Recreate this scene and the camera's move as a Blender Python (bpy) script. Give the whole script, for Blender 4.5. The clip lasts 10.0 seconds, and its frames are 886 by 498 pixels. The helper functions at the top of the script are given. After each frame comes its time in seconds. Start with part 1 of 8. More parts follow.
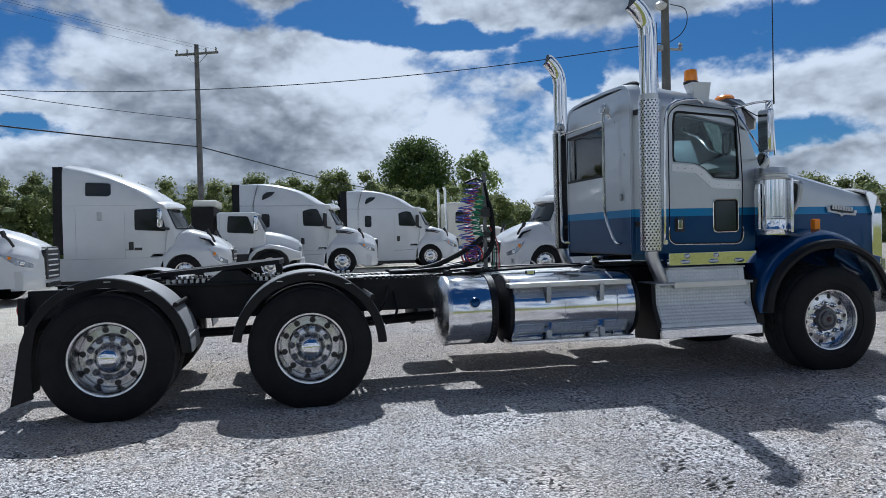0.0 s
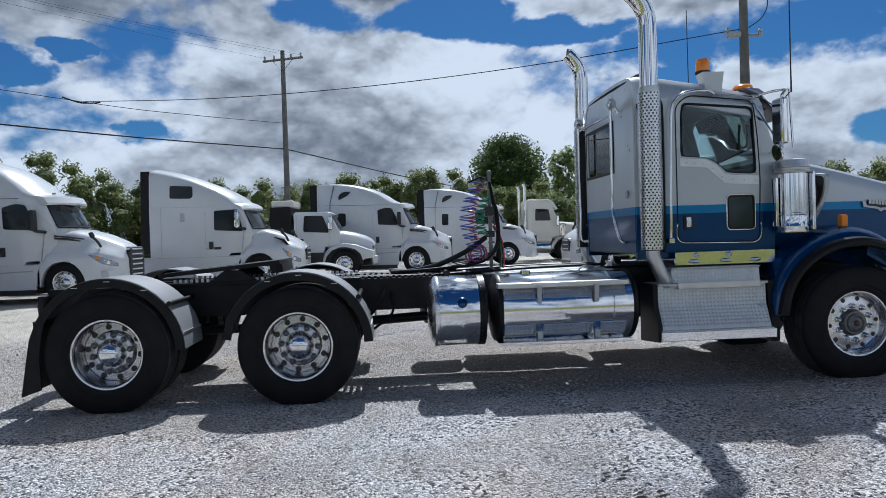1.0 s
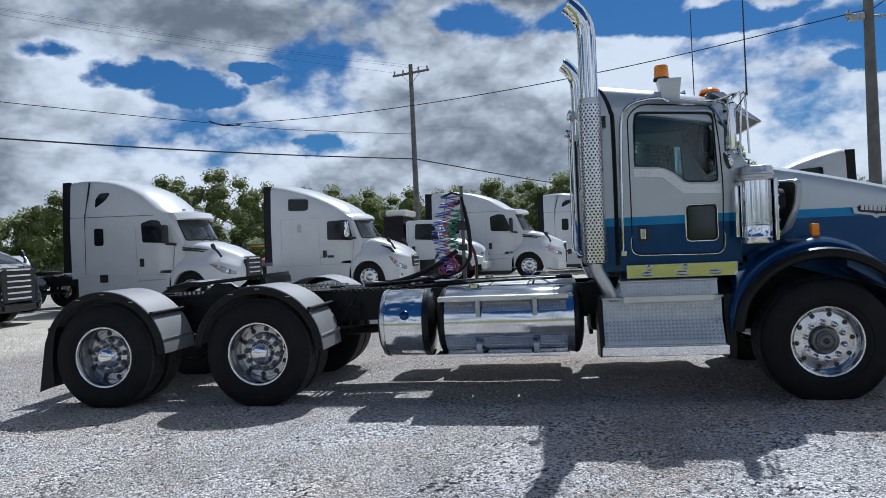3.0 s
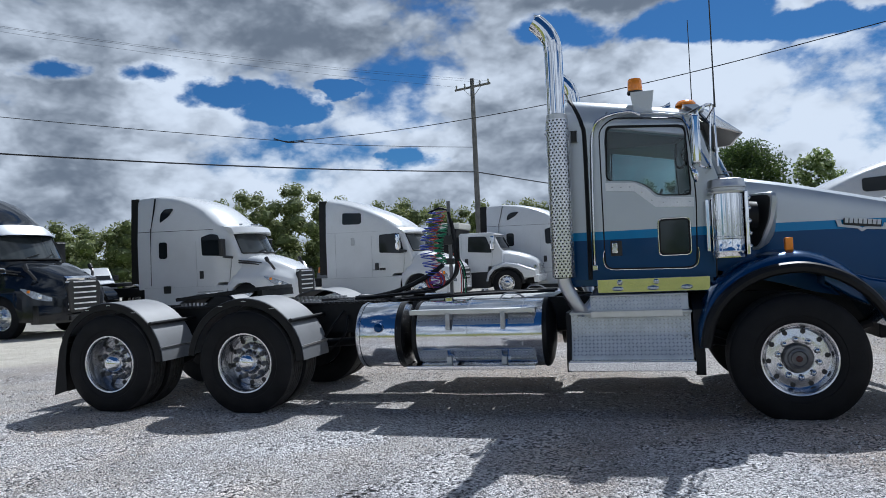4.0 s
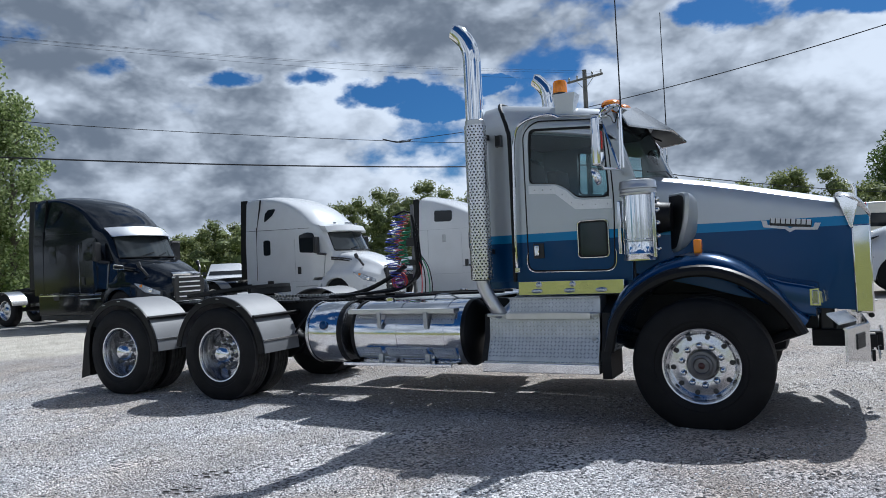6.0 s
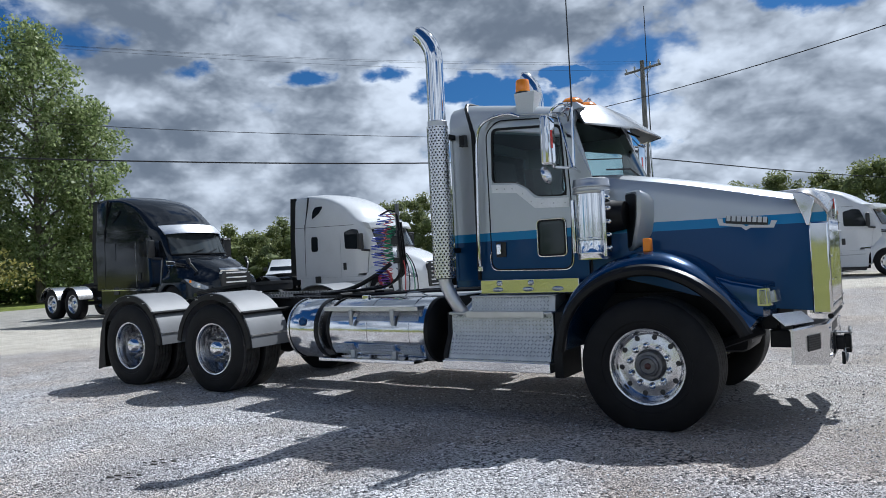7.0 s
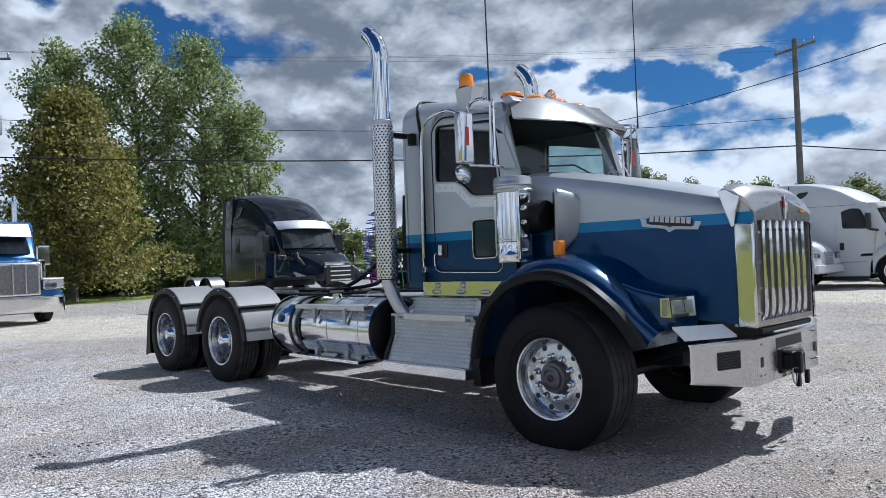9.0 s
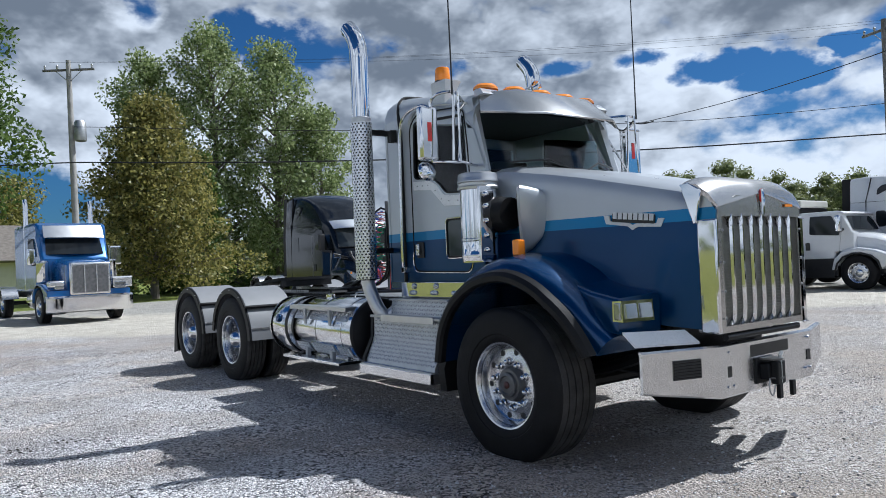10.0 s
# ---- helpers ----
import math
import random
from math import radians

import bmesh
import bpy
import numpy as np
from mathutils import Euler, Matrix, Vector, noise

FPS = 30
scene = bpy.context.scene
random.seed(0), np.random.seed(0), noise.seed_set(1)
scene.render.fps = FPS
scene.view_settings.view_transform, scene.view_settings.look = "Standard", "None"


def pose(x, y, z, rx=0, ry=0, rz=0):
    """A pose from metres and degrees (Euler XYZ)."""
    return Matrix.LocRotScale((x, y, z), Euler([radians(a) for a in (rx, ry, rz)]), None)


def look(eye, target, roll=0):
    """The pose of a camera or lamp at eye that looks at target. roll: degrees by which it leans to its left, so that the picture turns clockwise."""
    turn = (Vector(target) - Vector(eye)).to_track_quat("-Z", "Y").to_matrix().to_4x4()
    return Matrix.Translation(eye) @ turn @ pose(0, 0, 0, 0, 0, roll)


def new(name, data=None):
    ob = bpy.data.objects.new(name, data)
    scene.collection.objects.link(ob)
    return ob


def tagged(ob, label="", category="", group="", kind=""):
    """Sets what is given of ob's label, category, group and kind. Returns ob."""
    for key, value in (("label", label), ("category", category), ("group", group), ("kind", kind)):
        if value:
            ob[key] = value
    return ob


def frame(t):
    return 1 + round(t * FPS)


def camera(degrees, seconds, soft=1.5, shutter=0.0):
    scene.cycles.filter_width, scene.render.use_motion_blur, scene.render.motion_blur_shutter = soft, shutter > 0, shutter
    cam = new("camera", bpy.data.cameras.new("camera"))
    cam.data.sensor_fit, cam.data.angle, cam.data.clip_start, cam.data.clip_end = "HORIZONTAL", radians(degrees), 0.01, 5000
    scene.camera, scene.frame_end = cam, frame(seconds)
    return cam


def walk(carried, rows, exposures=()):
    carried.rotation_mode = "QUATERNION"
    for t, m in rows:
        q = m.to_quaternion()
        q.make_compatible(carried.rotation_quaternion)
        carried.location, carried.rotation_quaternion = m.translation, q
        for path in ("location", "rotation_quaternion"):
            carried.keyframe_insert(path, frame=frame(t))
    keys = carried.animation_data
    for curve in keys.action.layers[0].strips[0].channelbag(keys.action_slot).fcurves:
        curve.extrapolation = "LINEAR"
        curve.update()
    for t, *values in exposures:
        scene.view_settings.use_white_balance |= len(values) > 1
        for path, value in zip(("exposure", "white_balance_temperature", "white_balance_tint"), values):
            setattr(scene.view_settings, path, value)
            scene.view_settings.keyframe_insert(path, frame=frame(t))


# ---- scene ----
cam = camera(63.2, 10.0, 0.9)
PATH = [
    (0, (-5.319, -7.412, 1.433), (-4.892, -5.459, 1.396), -1.4),
    (0.5, (-4.825, -7.47, 1.43), (-4.528, -5.493, 1.391), -1.6),
    (1, (-4.334, -7.542, 1.431), (-4.178, -5.548, 1.394), -1.8),
    (1.5, (-3.808, -7.627, 1.436), (-3.774, -5.628, 1.4), -2.1),
    (2, (-3.301, -7.683, 1.456), (-3.365, -5.685, 1.418), -2.5),
    (2.5, (-2.8, -7.769, 1.475), (-2.984, -5.778, 1.445), -2.5),
    (4, (-1.274, -7.713, 1.443), (-1.788, -5.78, 1.476), -2.6),
    (4.5, (-0.74, -7.616, 1.442), (-1.373, -5.719, 1.478), -2.3),
    (5, (-0.197, -7.54, 1.448), (-0.935, -5.681, 1.484), -2.4),
    (5.5, (0.309, -7.406, 1.437), (-0.512, -5.583, 1.474), -2.6),
    (7, (1.768, -6.832, 1.42), (0.686, -5.151, 1.449), -2.8),
    (7.5, (2.2, -6.523, 1.399), (1.026, -4.904, 1.431), -2.8),
    (8, (2.601, -6.187, 1.404), (1.34, -4.635, 1.433), -2.6),
    (8.5, (2.992, -5.844, 1.406), (1.638, -4.372, 1.439), -2.4),
    (9, (3.299, -5.415, 1.394), (1.86, -4.026, 1.426), -2.2),
    (9.5, (3.597, -4.999, 1.384), (2.078, -3.699, 1.417), -2.3),
    (10, (3.763, -4.563, 1.379), (2.174, -3.35, 1.413), -2.4),
]
walk(cam, [(t, look(eye, target, roll)) for t, eye, target, roll in PATH], [(0, -0.06, 5550, 8), (4.5, 0.02, 5600, 8), (10, 0.18, 5650, 8)])

# ---- sky, sun ----
SUN = Vector((0.59, 2.78, 3.65)).normalized()
sun = new("sun", bpy.data.lights.new("sun", "SUN"))
sun.data.energy, sun.data.angle, sun.data.color = 4.9, radians(0.6), (1.0, 0.95, 0.88)
sun.matrix_world = look(SUN * 50, (0, 0, 0))

world = bpy.data.worlds.new("sky")
scene.world = world
world.use_nodes = True


def build_sky():
    nt = world.node_tree
    nt.nodes.clear()
    N, L = nt.nodes.new, nt.links.new

    def math_node(op, a, b=None, clamp=False):
        n = N("ShaderNodeMath")
        n.operation, n.use_clamp = op, clamp
        for i, v in enumerate((a, b)):
            if v is None:
                continue
            if isinstance(v, (int, float)):
                n.inputs[i].default_value = v
            else:
                L(v, n.inputs[i])
        return n.outputs[0]

    def smooth(v, lo, hi):
        n = N("ShaderNodeMapRange")
        n.interpolation_type = "SMOOTHSTEP"
        L(v, n.inputs[0])
        n.inputs[1].default_value, n.inputs[2].default_value = lo, hi
        return n.outputs[0]

    def mix(f, a, b):
        n = N("ShaderNodeMix")
        n.data_type = "RGBA"
        for s, v in ((n.inputs[0], f), (n.inputs[6], a), (n.inputs[7], b)):
            if isinstance(v, (int, float, tuple)):
                s.default_value = v
            else:
                L(v, s)
        return n.outputs[2]

    def noise_at(vec, scale, detail, rough):
        n = N("ShaderNodeTexNoise")
        n.inputs["Scale"].default_value, n.inputs["Detail"].default_value, n.inputs["Roughness"].default_value = scale, detail, rough
        L(vec, n.inputs["Vector"])
        return n

    def vec(op, a, b):
        n = N("ShaderNodeVectorMath")
        n.operation = op
        for i, v in enumerate((a, b)):
            if isinstance(v, tuple):
                n.inputs[i].default_value = v
            else:
                L(v, n.inputs[i])
        return n.outputs[0]

    tc = N("ShaderNodeTexCoord")
    sep = N("ShaderNodeSeparateXYZ")
    L(tc.outputs["Generated"], sep.inputs[0])
    x, y, z = sep.outputs
    az, el = math_node("ARCTAN2", x, y), math_node("ARCSINE", z)
    stretched = vec("ADD", vec("MULTIPLY", tc.outputs["Generated"], (1, 1, 1.6)), (SKY_SEED, 1.3, 0.4))
    # ragged edges: the openings are looked up at a shaken place
    shake = N("ShaderNodeSeparateXYZ")
    L(noise_at(stretched, 5.0, 6, 0.6).outputs["Color"], shake.inputs[0])
    azw = math_node("ADD", az, math_node("MULTIPLY", math_node("SUBTRACT", shake.outputs[0], 0.5), 0.26))
    elw = math_node("ADD", el, math_node("MULTIPLY", math_node("SUBTRACT", shake.outputs[1], 0.5), 0.085))
    opening = None
    for a0, e0, w, h in BLUE_GAPS:
        u = math_node("POWER", math_node("DIVIDE", math_node("ABSOLUTE", math_node("SUBTRACT", azw, a0)), w), 2.0)
        v = math_node("POWER", math_node("DIVIDE", math_node("ABSOLUTE", math_node("SUBTRACT", elw, e0)), h), 2.0)
        g = math_node("SUBTRACT", 1.0, math_node("ADD", u, v))
        opening = g if opening is None else math_node("MAXIMUM", opening, g)
    back = math_node("SUBTRACT", 1.0, smooth(y, -0.35, 0.05))
    opening = math_node("MAXIMUM", opening, math_node("MULTIPLY", math_node("MULTIPLY", back, smooth(z, 0.30, 0.52)), 1.2))
    opening = math_node("MAXIMUM", opening, -1.6)

    def billows(p):
        """Rounded cauliflower heads, in three sizes."""
        wp = vec("ADD", p, vec("MULTIPLY", noise_at(p, 9.0, 4, 0.6).outputs["Color"], (0.07, 0.07, 0.07)))
        n = N("ShaderNodeTexVoronoi")
        n.feature, n.normalize = "SMOOTH_F1", True
        n.inputs["Scale"].default_value, n.inputs["Detail"].default_value = 5.5, 4.0
        n.inputs["Roughness"].default_value, n.inputs["Smoothness"].default_value = 0.62, 0.35
        L(wp, n.inputs["Vector"])
        return math_node("SUBTRACT", 0.50, n.outputs["Distance"])

    heads, heads_up = billows(stretched), billows(vec("ADD", stretched, (0, 0, 0.030)))
    mass = noise_at(stretched, 3.3, 8, 0.58).outputs[0]
    soft, soft_up = noise_at(stretched, 3.3, 2.5, 0.5).outputs[0], noise_at(vec("ADD", stretched, (0, 0, 0.11)), 3.3, 2.5, 0.5).outputs[0]
    d = math_node("ADD", math_node("MULTIPLY", math_node("SUBTRACT", mass, 0.5), 0.85), math_node("MULTIPLY", heads, 0.42))
    d = math_node("ADD", math_node("SUBTRACT", d, math_node("MULTIPLY", opening, 0.20)), 0.05)
    cover = smooth(d, -0.012, 0.09)
    # thin rims and sunlit heads are white, thick bellies grey
    belly = smooth(math_node("SUBTRACT", math_node("ADD", math_node("MULTIPLY", soft, 0.62), math_node("MULTIPLY", mass, 0.38)), math_node("MULTIPLY", opening, 0.055)), 0.44, 0.61)
    shade = math_node("SUBTRACT", 0.60, math_node("MULTIPLY", belly, 0.62))
    shade = math_node("ADD", shade, math_node("MULTIPLY", math_node("SUBTRACT", heads, heads_up), 3.4))
    shade = math_node("ADD", shade, math_node("MULTIPLY", math_node("SUBTRACT", soft, soft_up), 2.2))
    shade = math_node("ADD", shade, math_node("MULTIPLY", math_node("SUBTRACT", heads, 0.20), 1.75))
    shade = math_node("ADD", shade, math_node("MULTIPLY", math_node("SUBTRACT", 1.0, smooth(d, 0.02, 0.26)), 0.34))
    # white rims round the openings, and broad grey banks between
    shade = math_node("ADD", shade, math_node("MULTIPLY", smooth(opening, -0.9, 0.1), 0.10))
    bank = noise_at(vec("MULTIPLY", stretched, (1, 1, 1.25)), 2.2, 3, 0.5).outputs[0]
    shade = math_node("ADD", shade, math_node("MULTIPLY", math_node("SUBTRACT", bank, 0.47), -2.0))
    # the deck overhead shows its shaded underside
    over = math_node("MULTIPLY", smooth(el, 0.20, 0.33), math_node("SUBTRACT", 1.0, back))
    over = math_node("MULTIPLY", over, math_node("SUBTRACT", 1.0, smooth(az, 0.0, 0.4)))
    shade = math_node("SUBTRACT", shade, math_node("MULTIPLY", over, 0.62))
    shade = smooth(shade, -0.42, 1.20)
    cloud = mix(shade, (0.16, 0.182, 0.215, 1), (0.74, 0.76, 0.79, 1))
    sky = N("ShaderNodeTexSky")
    sky.sky_type, sky.sun_disc = "NISHITA", False
    sky.sun_elevation, sky.sun_rotation = math.asin(SUN.z), math.atan2(SUN.x, SUN.y)
    sky.air_density, sky.dust_density, sky.ozone_density = 1.0, 0.6, 2.5
    scale = N("ShaderNodeVectorMath")
    scale.operation = "SCALE"
    L(sky.outputs[0], scale.inputs[0])
    scale.inputs["Scale"].default_value = 0.050
    tint = N("ShaderNodeVectorMath")
    tint.operation = "MULTIPLY"
    L(scale.outputs[0], tint.inputs[0])
    tint.inputs[1].default_value = (0.33, 0.66, 1.0)
    col = mix(cover, tint.outputs[0], cloud)
    bg = N("ShaderNodeBackground")
    L(col, bg.inputs[0])
    bg.inputs[1].default_value = 1.0
    L(bg.outputs[0], N("ShaderNodeOutputWorld").inputs[0])


SKY_SEED = 3.7
# openings in the cloud: azimuth from +y towards +x, elevation, half width, half height, in radians
BLUE_GAPS = [(0.58, 0.235, 0.36, 0.050), (0.70, 0.12, 0.12, 0.030), (0.40, 0.195, 0.05, 0.020), (0.24, 0.272, 0.12, 0.022), (0.09, 0.29, 0.14, 0.030),
             (-0.09, 0.298, 0.10, 0.030), (-0.31, 0.152, 0.06, 0.022), (-0.49, 0.218, 0.085, 0.024), (-0.58, 0.238, 0.08, 0.020), (-0.665, 0.256, 0.05, 0.018),
             (-0.757, 0.25, 0.06, 0.020), (-0.917, 0.248, 0.055, 0.022), (-1.07, 0.285, 0.09, 0.055), (-1.165, 0.305, 0.06, 0.040), (-1.31, 0.337, 0.05, 0.030),
             (-1.43, 0.11, 0.10, 0.070), (-0.39, 0.238, 0.045, 0.014), (-0.30, 0.155, 0.03, 0.015), (1.10, 0.20, 0.22, 0.060), (2.1, 0.30, 0.30, 0.10), (-2.2, 0.26, 0.30, 0.08)]
build_sky()


# ---- materials ----
def mat(name, color, rough=0.5, metal=0.0, var=0.08, scale=6.0, bump=0.0, bump_scale=80.0, coat=0.0, dirt=None, dirt_amount=0.3, emit=0.0):
    """Two scales of noise in colour and gloss, fine relief, and an optional film of dirt."""
    m = bpy.data.materials.new(name)
    m.use_nodes = True
    nt = m.node_tree
    N, L = nt.nodes.new, nt.links.new
    bsdf = nt.nodes["Principled BSDF"]
    tc = N("ShaderNodeTexCoord")
    n1 = N("ShaderNodeTexNoise")
    n1.inputs["Scale"].default_value, n1.inputs["Detail"].default_value = scale, 5
    L(tc.outputs["Object"], n1.inputs["Vector"])
    hsv = N("ShaderNodeHueSaturation")
    hsv.inputs["Color"].default_value = (*color, 1)
    mr = N("ShaderNodeMapRange")
    L(n1.outputs[0], mr.inputs[0])
    mr.inputs[1].default_value, mr.inputs[2].default_value = 0.3, 0.7
    mr.inputs[3].default_value, mr.inputs[4].default_value = 1 - var, 1 + var
    L(mr.outputs[0], hsv.inputs["Value"])
    out = hsv.outputs[0]
    n2 = N("ShaderNodeTexNoise")
    n2.inputs["Scale"].default_value, n2.inputs["Detail"].default_value = bump_scale, 4
    L(tc.outputs["Object"], n2.inputs["Vector"])
    if dirt:
        n3 = N("ShaderNodeTexNoise")
        n3.inputs["Scale"].default_value, n3.inputs["Detail"].default_value, n3.inputs["Roughness"].default_value = 2.3, 8, 0.7
        L(tc.outputs["Object"], n3.inputs["Vector"])
        dr = N("ShaderNodeMapRange")
        L(n3.outputs[0], dr.inputs[0])
        dr.inputs[1].default_value, dr.inputs[2].default_value = 0.45, 0.75
        dr.inputs[3].default_value, dr.inputs[4].default_value = 0.0, dirt_amount
        mx = N("ShaderNodeMix")
        mx.data_type = "RGBA"
        L(dr.outputs[0], mx.inputs[0])
        L(out, mx.inputs[6])
        mx.inputs[7].default_value = (*dirt, 1)
        out = mx.outputs[2]
    L(out, bsdf.inputs["Base Color"])
    rr = N("ShaderNodeMapRange")
    L(n2.outputs[0], rr.inputs[0])
    rr.inputs[3].default_value, rr.inputs[4].default_value = max(rough * 0.8, 0.02), min(rough * 1.2, 1)
    L(rr.outputs[0], bsdf.inputs["Roughness"])
    bsdf.inputs["Metallic"].default_value = metal
    bsdf.inputs["Coat Weight"].default_value = coat
    bsdf.inputs["Coat Roughness"].default_value = 0.04
    if bump:
        b = N("ShaderNodeBump")
        b.inputs["Strength"].default_value, b.inputs["Distance"].default_value = bump, 0.01
        L(n2.outputs[0], b.inputs["Height"])
        L(b.outputs[0], bsdf.inputs["Normal"])
    if emit:
        bsdf.inputs["Emission Color"].default_value = (*color, 1)
        bsdf.inputs["Emission Strength"].default_value = emit
    return m


def two_tone():
    """Silver over a light blue stripe over dark blue, by height."""
    m = mat("cab_paint", (0.5, 0.5, 0.5), 0.30, 0.45, 0.03, 3.0, 0.0, 6.0, 0.25)
    nt = m.node_tree
    N, L = nt.nodes.new, nt.links.new
    geo, sep = N("ShaderNodeNewGeometry"), N("ShaderNodeSeparateXYZ")
    L(geo.outputs["Position"], sep.inputs[0])
    mr = N("ShaderNodeMapRange")
    L(sep.outputs[2], mr.inputs[0])
    mr.inputs[1].default_value, mr.inputs[2].default_value = 1.0, 2.0
    ramp = N("ShaderNodeValToRGB")
    ramp.color_ramp.interpolation = "CONSTANT"
    e = ramp.color_ramp.elements
    e[0].position, e[0].color = 0.0, (0.001, 0.044, 0.140, 1)
    e[1].position, e[1].color = 0.57, (0.015, 0.19, 0.42, 1)
    e.new(0.648).color = (0.52, 0.545, 0.575, 1)
    L(mr.outputs[0], ramp.inputs[0])
    for n in nt.nodes:
        if n.type == "HUE_SAT":
            L(ramp.outputs[0], n.inputs["Color"])
    return m


def glass(name, color, alpha=0.35):
    m = bpy.data.materials.new(name)
    m.use_nodes = True
    nt = m.node_tree
    N, L = nt.nodes.new, nt.links.new
    nt.nodes.remove(nt.nodes["Principled BSDF"])
    tr, gl, mx, lw = N("ShaderNodeBsdfTransparent"), N("ShaderNodeBsdfGlossy"), N("ShaderNodeMixShader"), N("ShaderNodeFresnel")
    tr.inputs[0].default_value = (*color, 1)
    gl.inputs["Roughness"].default_value = 0.02
    lw.inputs[0].default_value = 1.5
    L(lw.outputs[0], mx.inputs[0])
    L(tr.outputs[0], mx.inputs[1])
    L(gl.outputs[0], mx.inputs[2])
    L(mx.outputs[0], nt.nodes["Material Output"].inputs[0])
    return m


def diamond_plate():
    """Bright aluminium sheet, scuffed; its raised bars are geometry."""
    return mat("diamond_plate", (0.50, 0.51, 0.52), 0.36, 0.75, 0.12, 9.0, 0.05, 40.0, dirt=(0.33, 0.32, 0.31), dirt_amount=0.25)


M = {}
M["paint"] = two_tone()
M["silver"] = mat("silver_paint", (0.52, 0.545, 0.575), 0.33, 0.45, 0.03, 3.0, coat=0.4)
M["paint"].node_tree.nodes["Principled BSDF"].inputs["Specular IOR Level"].default_value = 0.35
M["blue"] = mat("dark_blue_paint", (0.001, 0.044, 0.140), 0.22, 0.5, 0.05, 3.0, 0.0, 6.0, coat=0.4, dirt=(0.05, 0.06, 0.08), dirt_amount=0.08)
M["chrome"] = mat("chrome", (0.78, 0.78, 0.79), 0.05, 1.0, 0.03, 4.0)
M["alu"] = mat("polished_aluminium", (0.76, 0.76, 0.77), 0.07, 1.0, 0.05, 7.0, 0.04, 200.0)
M["brushed"] = mat("brushed_aluminium", (0.60, 0.60, 0.61), 0.36, 1.0, 0.06, 5.0, 0.06, 150.0, dirt=(0.3, 0.29, 0.28), dirt_amount=0.25)
M["wheel"] = mat("wheel_aluminium", (0.70, 0.70, 0.71), 0.24, 1.0, 0.06, 10.0, 0.02, 120.0, dirt=(0.35, 0.34, 0.32), dirt_amount=0.08)
M["disc"] = mat("satin_wheel_disc", (0.50, 0.50, 0.515), 0.22, 1.0, 0.08, 10.0, 0.03, 120.0, dirt=(0.2, 0.19, 0.18), dirt_amount=0.15)
M["plate"] = diamond_plate()
# brighter than the sheet: the highlights on the bars are put into their colour
M["tread_bar"] = mat("highlight_bars", (0.86, 0.87, 0.88), 0.22, 0.85, 0.05, 9.0)
M["tyre"] = mat("tyre_rubber", (0.007, 0.007, 0.008), 0.6, 0.0, 0.25, 5.0, 0.25, 90.0, dirt=(0.03, 0.029, 0.028), dirt_amount=0.3)
M["tread"] = mat("dusty_tread", (0.030, 0.028, 0.027), 0.8, 0.0, 0.4, 9.0, 0.3, 60.0, dirt=(0.10, 0.095, 0.09), dirt_amount=0.5)
M["rubber"] = mat("black_rubber", (0.009, 0.009, 0.010), 0.42, 0.0, 0.2, 8.0, 0.08, 100.0)
M["black"] = mat("black_chassis_paint", (0.008, 0.009, 0.011), 0.45, 0.0, 0.25, 4.0, 0.12, 60.0, dirt=(0.05, 0.045, 0.04), dirt_amount=0.3)
M["plastic"] = mat("black_plastic", (0.02, 0.02, 0.021), 0.4, 0.0, 0.15, 10.0)
M["interior"] = mat("grey_trim", (0.05, 0.05, 0.053), 0.7, 0.0, 0.15, 6.0, 0.1, 120.0)
M["fender"] = mat("grey_fender", (0.21, 0.215, 0.225), 0.55, 0.0, 0.07, 4.0, 0.05, 120.0, dirt=(0.17, 0.165, 0.16), dirt_amount=0.3)
M["white"] = mat("white_paint", (0.68, 0.69, 0.70), 0.28, 0.0, 0.03, 1.5, 0.0, 80.0, 0.5, dirt=(0.5, 0.5, 0.48), dirt_amount=0.2)
M["glossblack"] = mat("gloss_black_paint", (0.008, 0.010, 0.014), 0.08, 0.0, 0.1, 2.0)
M["glossblack"].node_tree.nodes["Principled BSDF"].inputs["Specular IOR Level"].default_value = 0.45
M["peterblue"] = mat("mid_blue_paint", (0.018, 0.11, 0.32), 0.25, 0.3, 0.05, 2.0, coat=0.7)
M["cream"] = mat("cream_paint", (0.70, 0.68, 0.60), 0.35, 0.0, 0.05, 2.0, coat=0.3)
M["amber"] = mat("amber_lens", (0.95, 0.28, 0.01), 0.18, 0.0, 0.04, 20.0, coat=0.5)
M["red"] = mat("red_lens", (0.5, 0.02, 0.015), 0.2, 0.0, 0.05, 20.0, coat=0.4)
M["lens"] = mat("clear_lens", (0.42, 0.44, 0.46), 0.10, 0.8, 0.05, 30.0, coat=0.6)
M["headglass"] = mat("headlamp_glass", (0.30, 0.32, 0.35), 0.08, 0.5, 0.4, 18.0, coat=0.8)
M["bright_visor"] = mat("bright_visor_metal", (0.82, 0.83, 0.84), 0.34, 0.85, 0.03, 3.0)
M["screen"] = mat("windscreen_glass", (0.035, 0.042, 0.045), 0.04, 0.0, 0.1, 2.0)
M["glass"] = glass("tinted_glass", (0.68, 0.78, 0.79))
M["darkglass"] = mat("dark_glass", (0.012, 0.015, 0.018), 0.04, 0.0, 0.05, 2.0)
M["darkglass"].node_tree.nodes["Principled BSDF"].inputs["Specular IOR Level"].default_value = 0.35
M["hose_blue"] = mat("blue_air_line", (0.03, 0.06, 0.38), 0.35, coat=0.4)
M["hose_violet"] = mat("violet_air_line", (0.22, 0.05, 0.40), 0.35, coat=0.4)
M["hose_red"] = mat("red_air_line", (0.50, 0.045, 0.045), 0.35, coat=0.4)
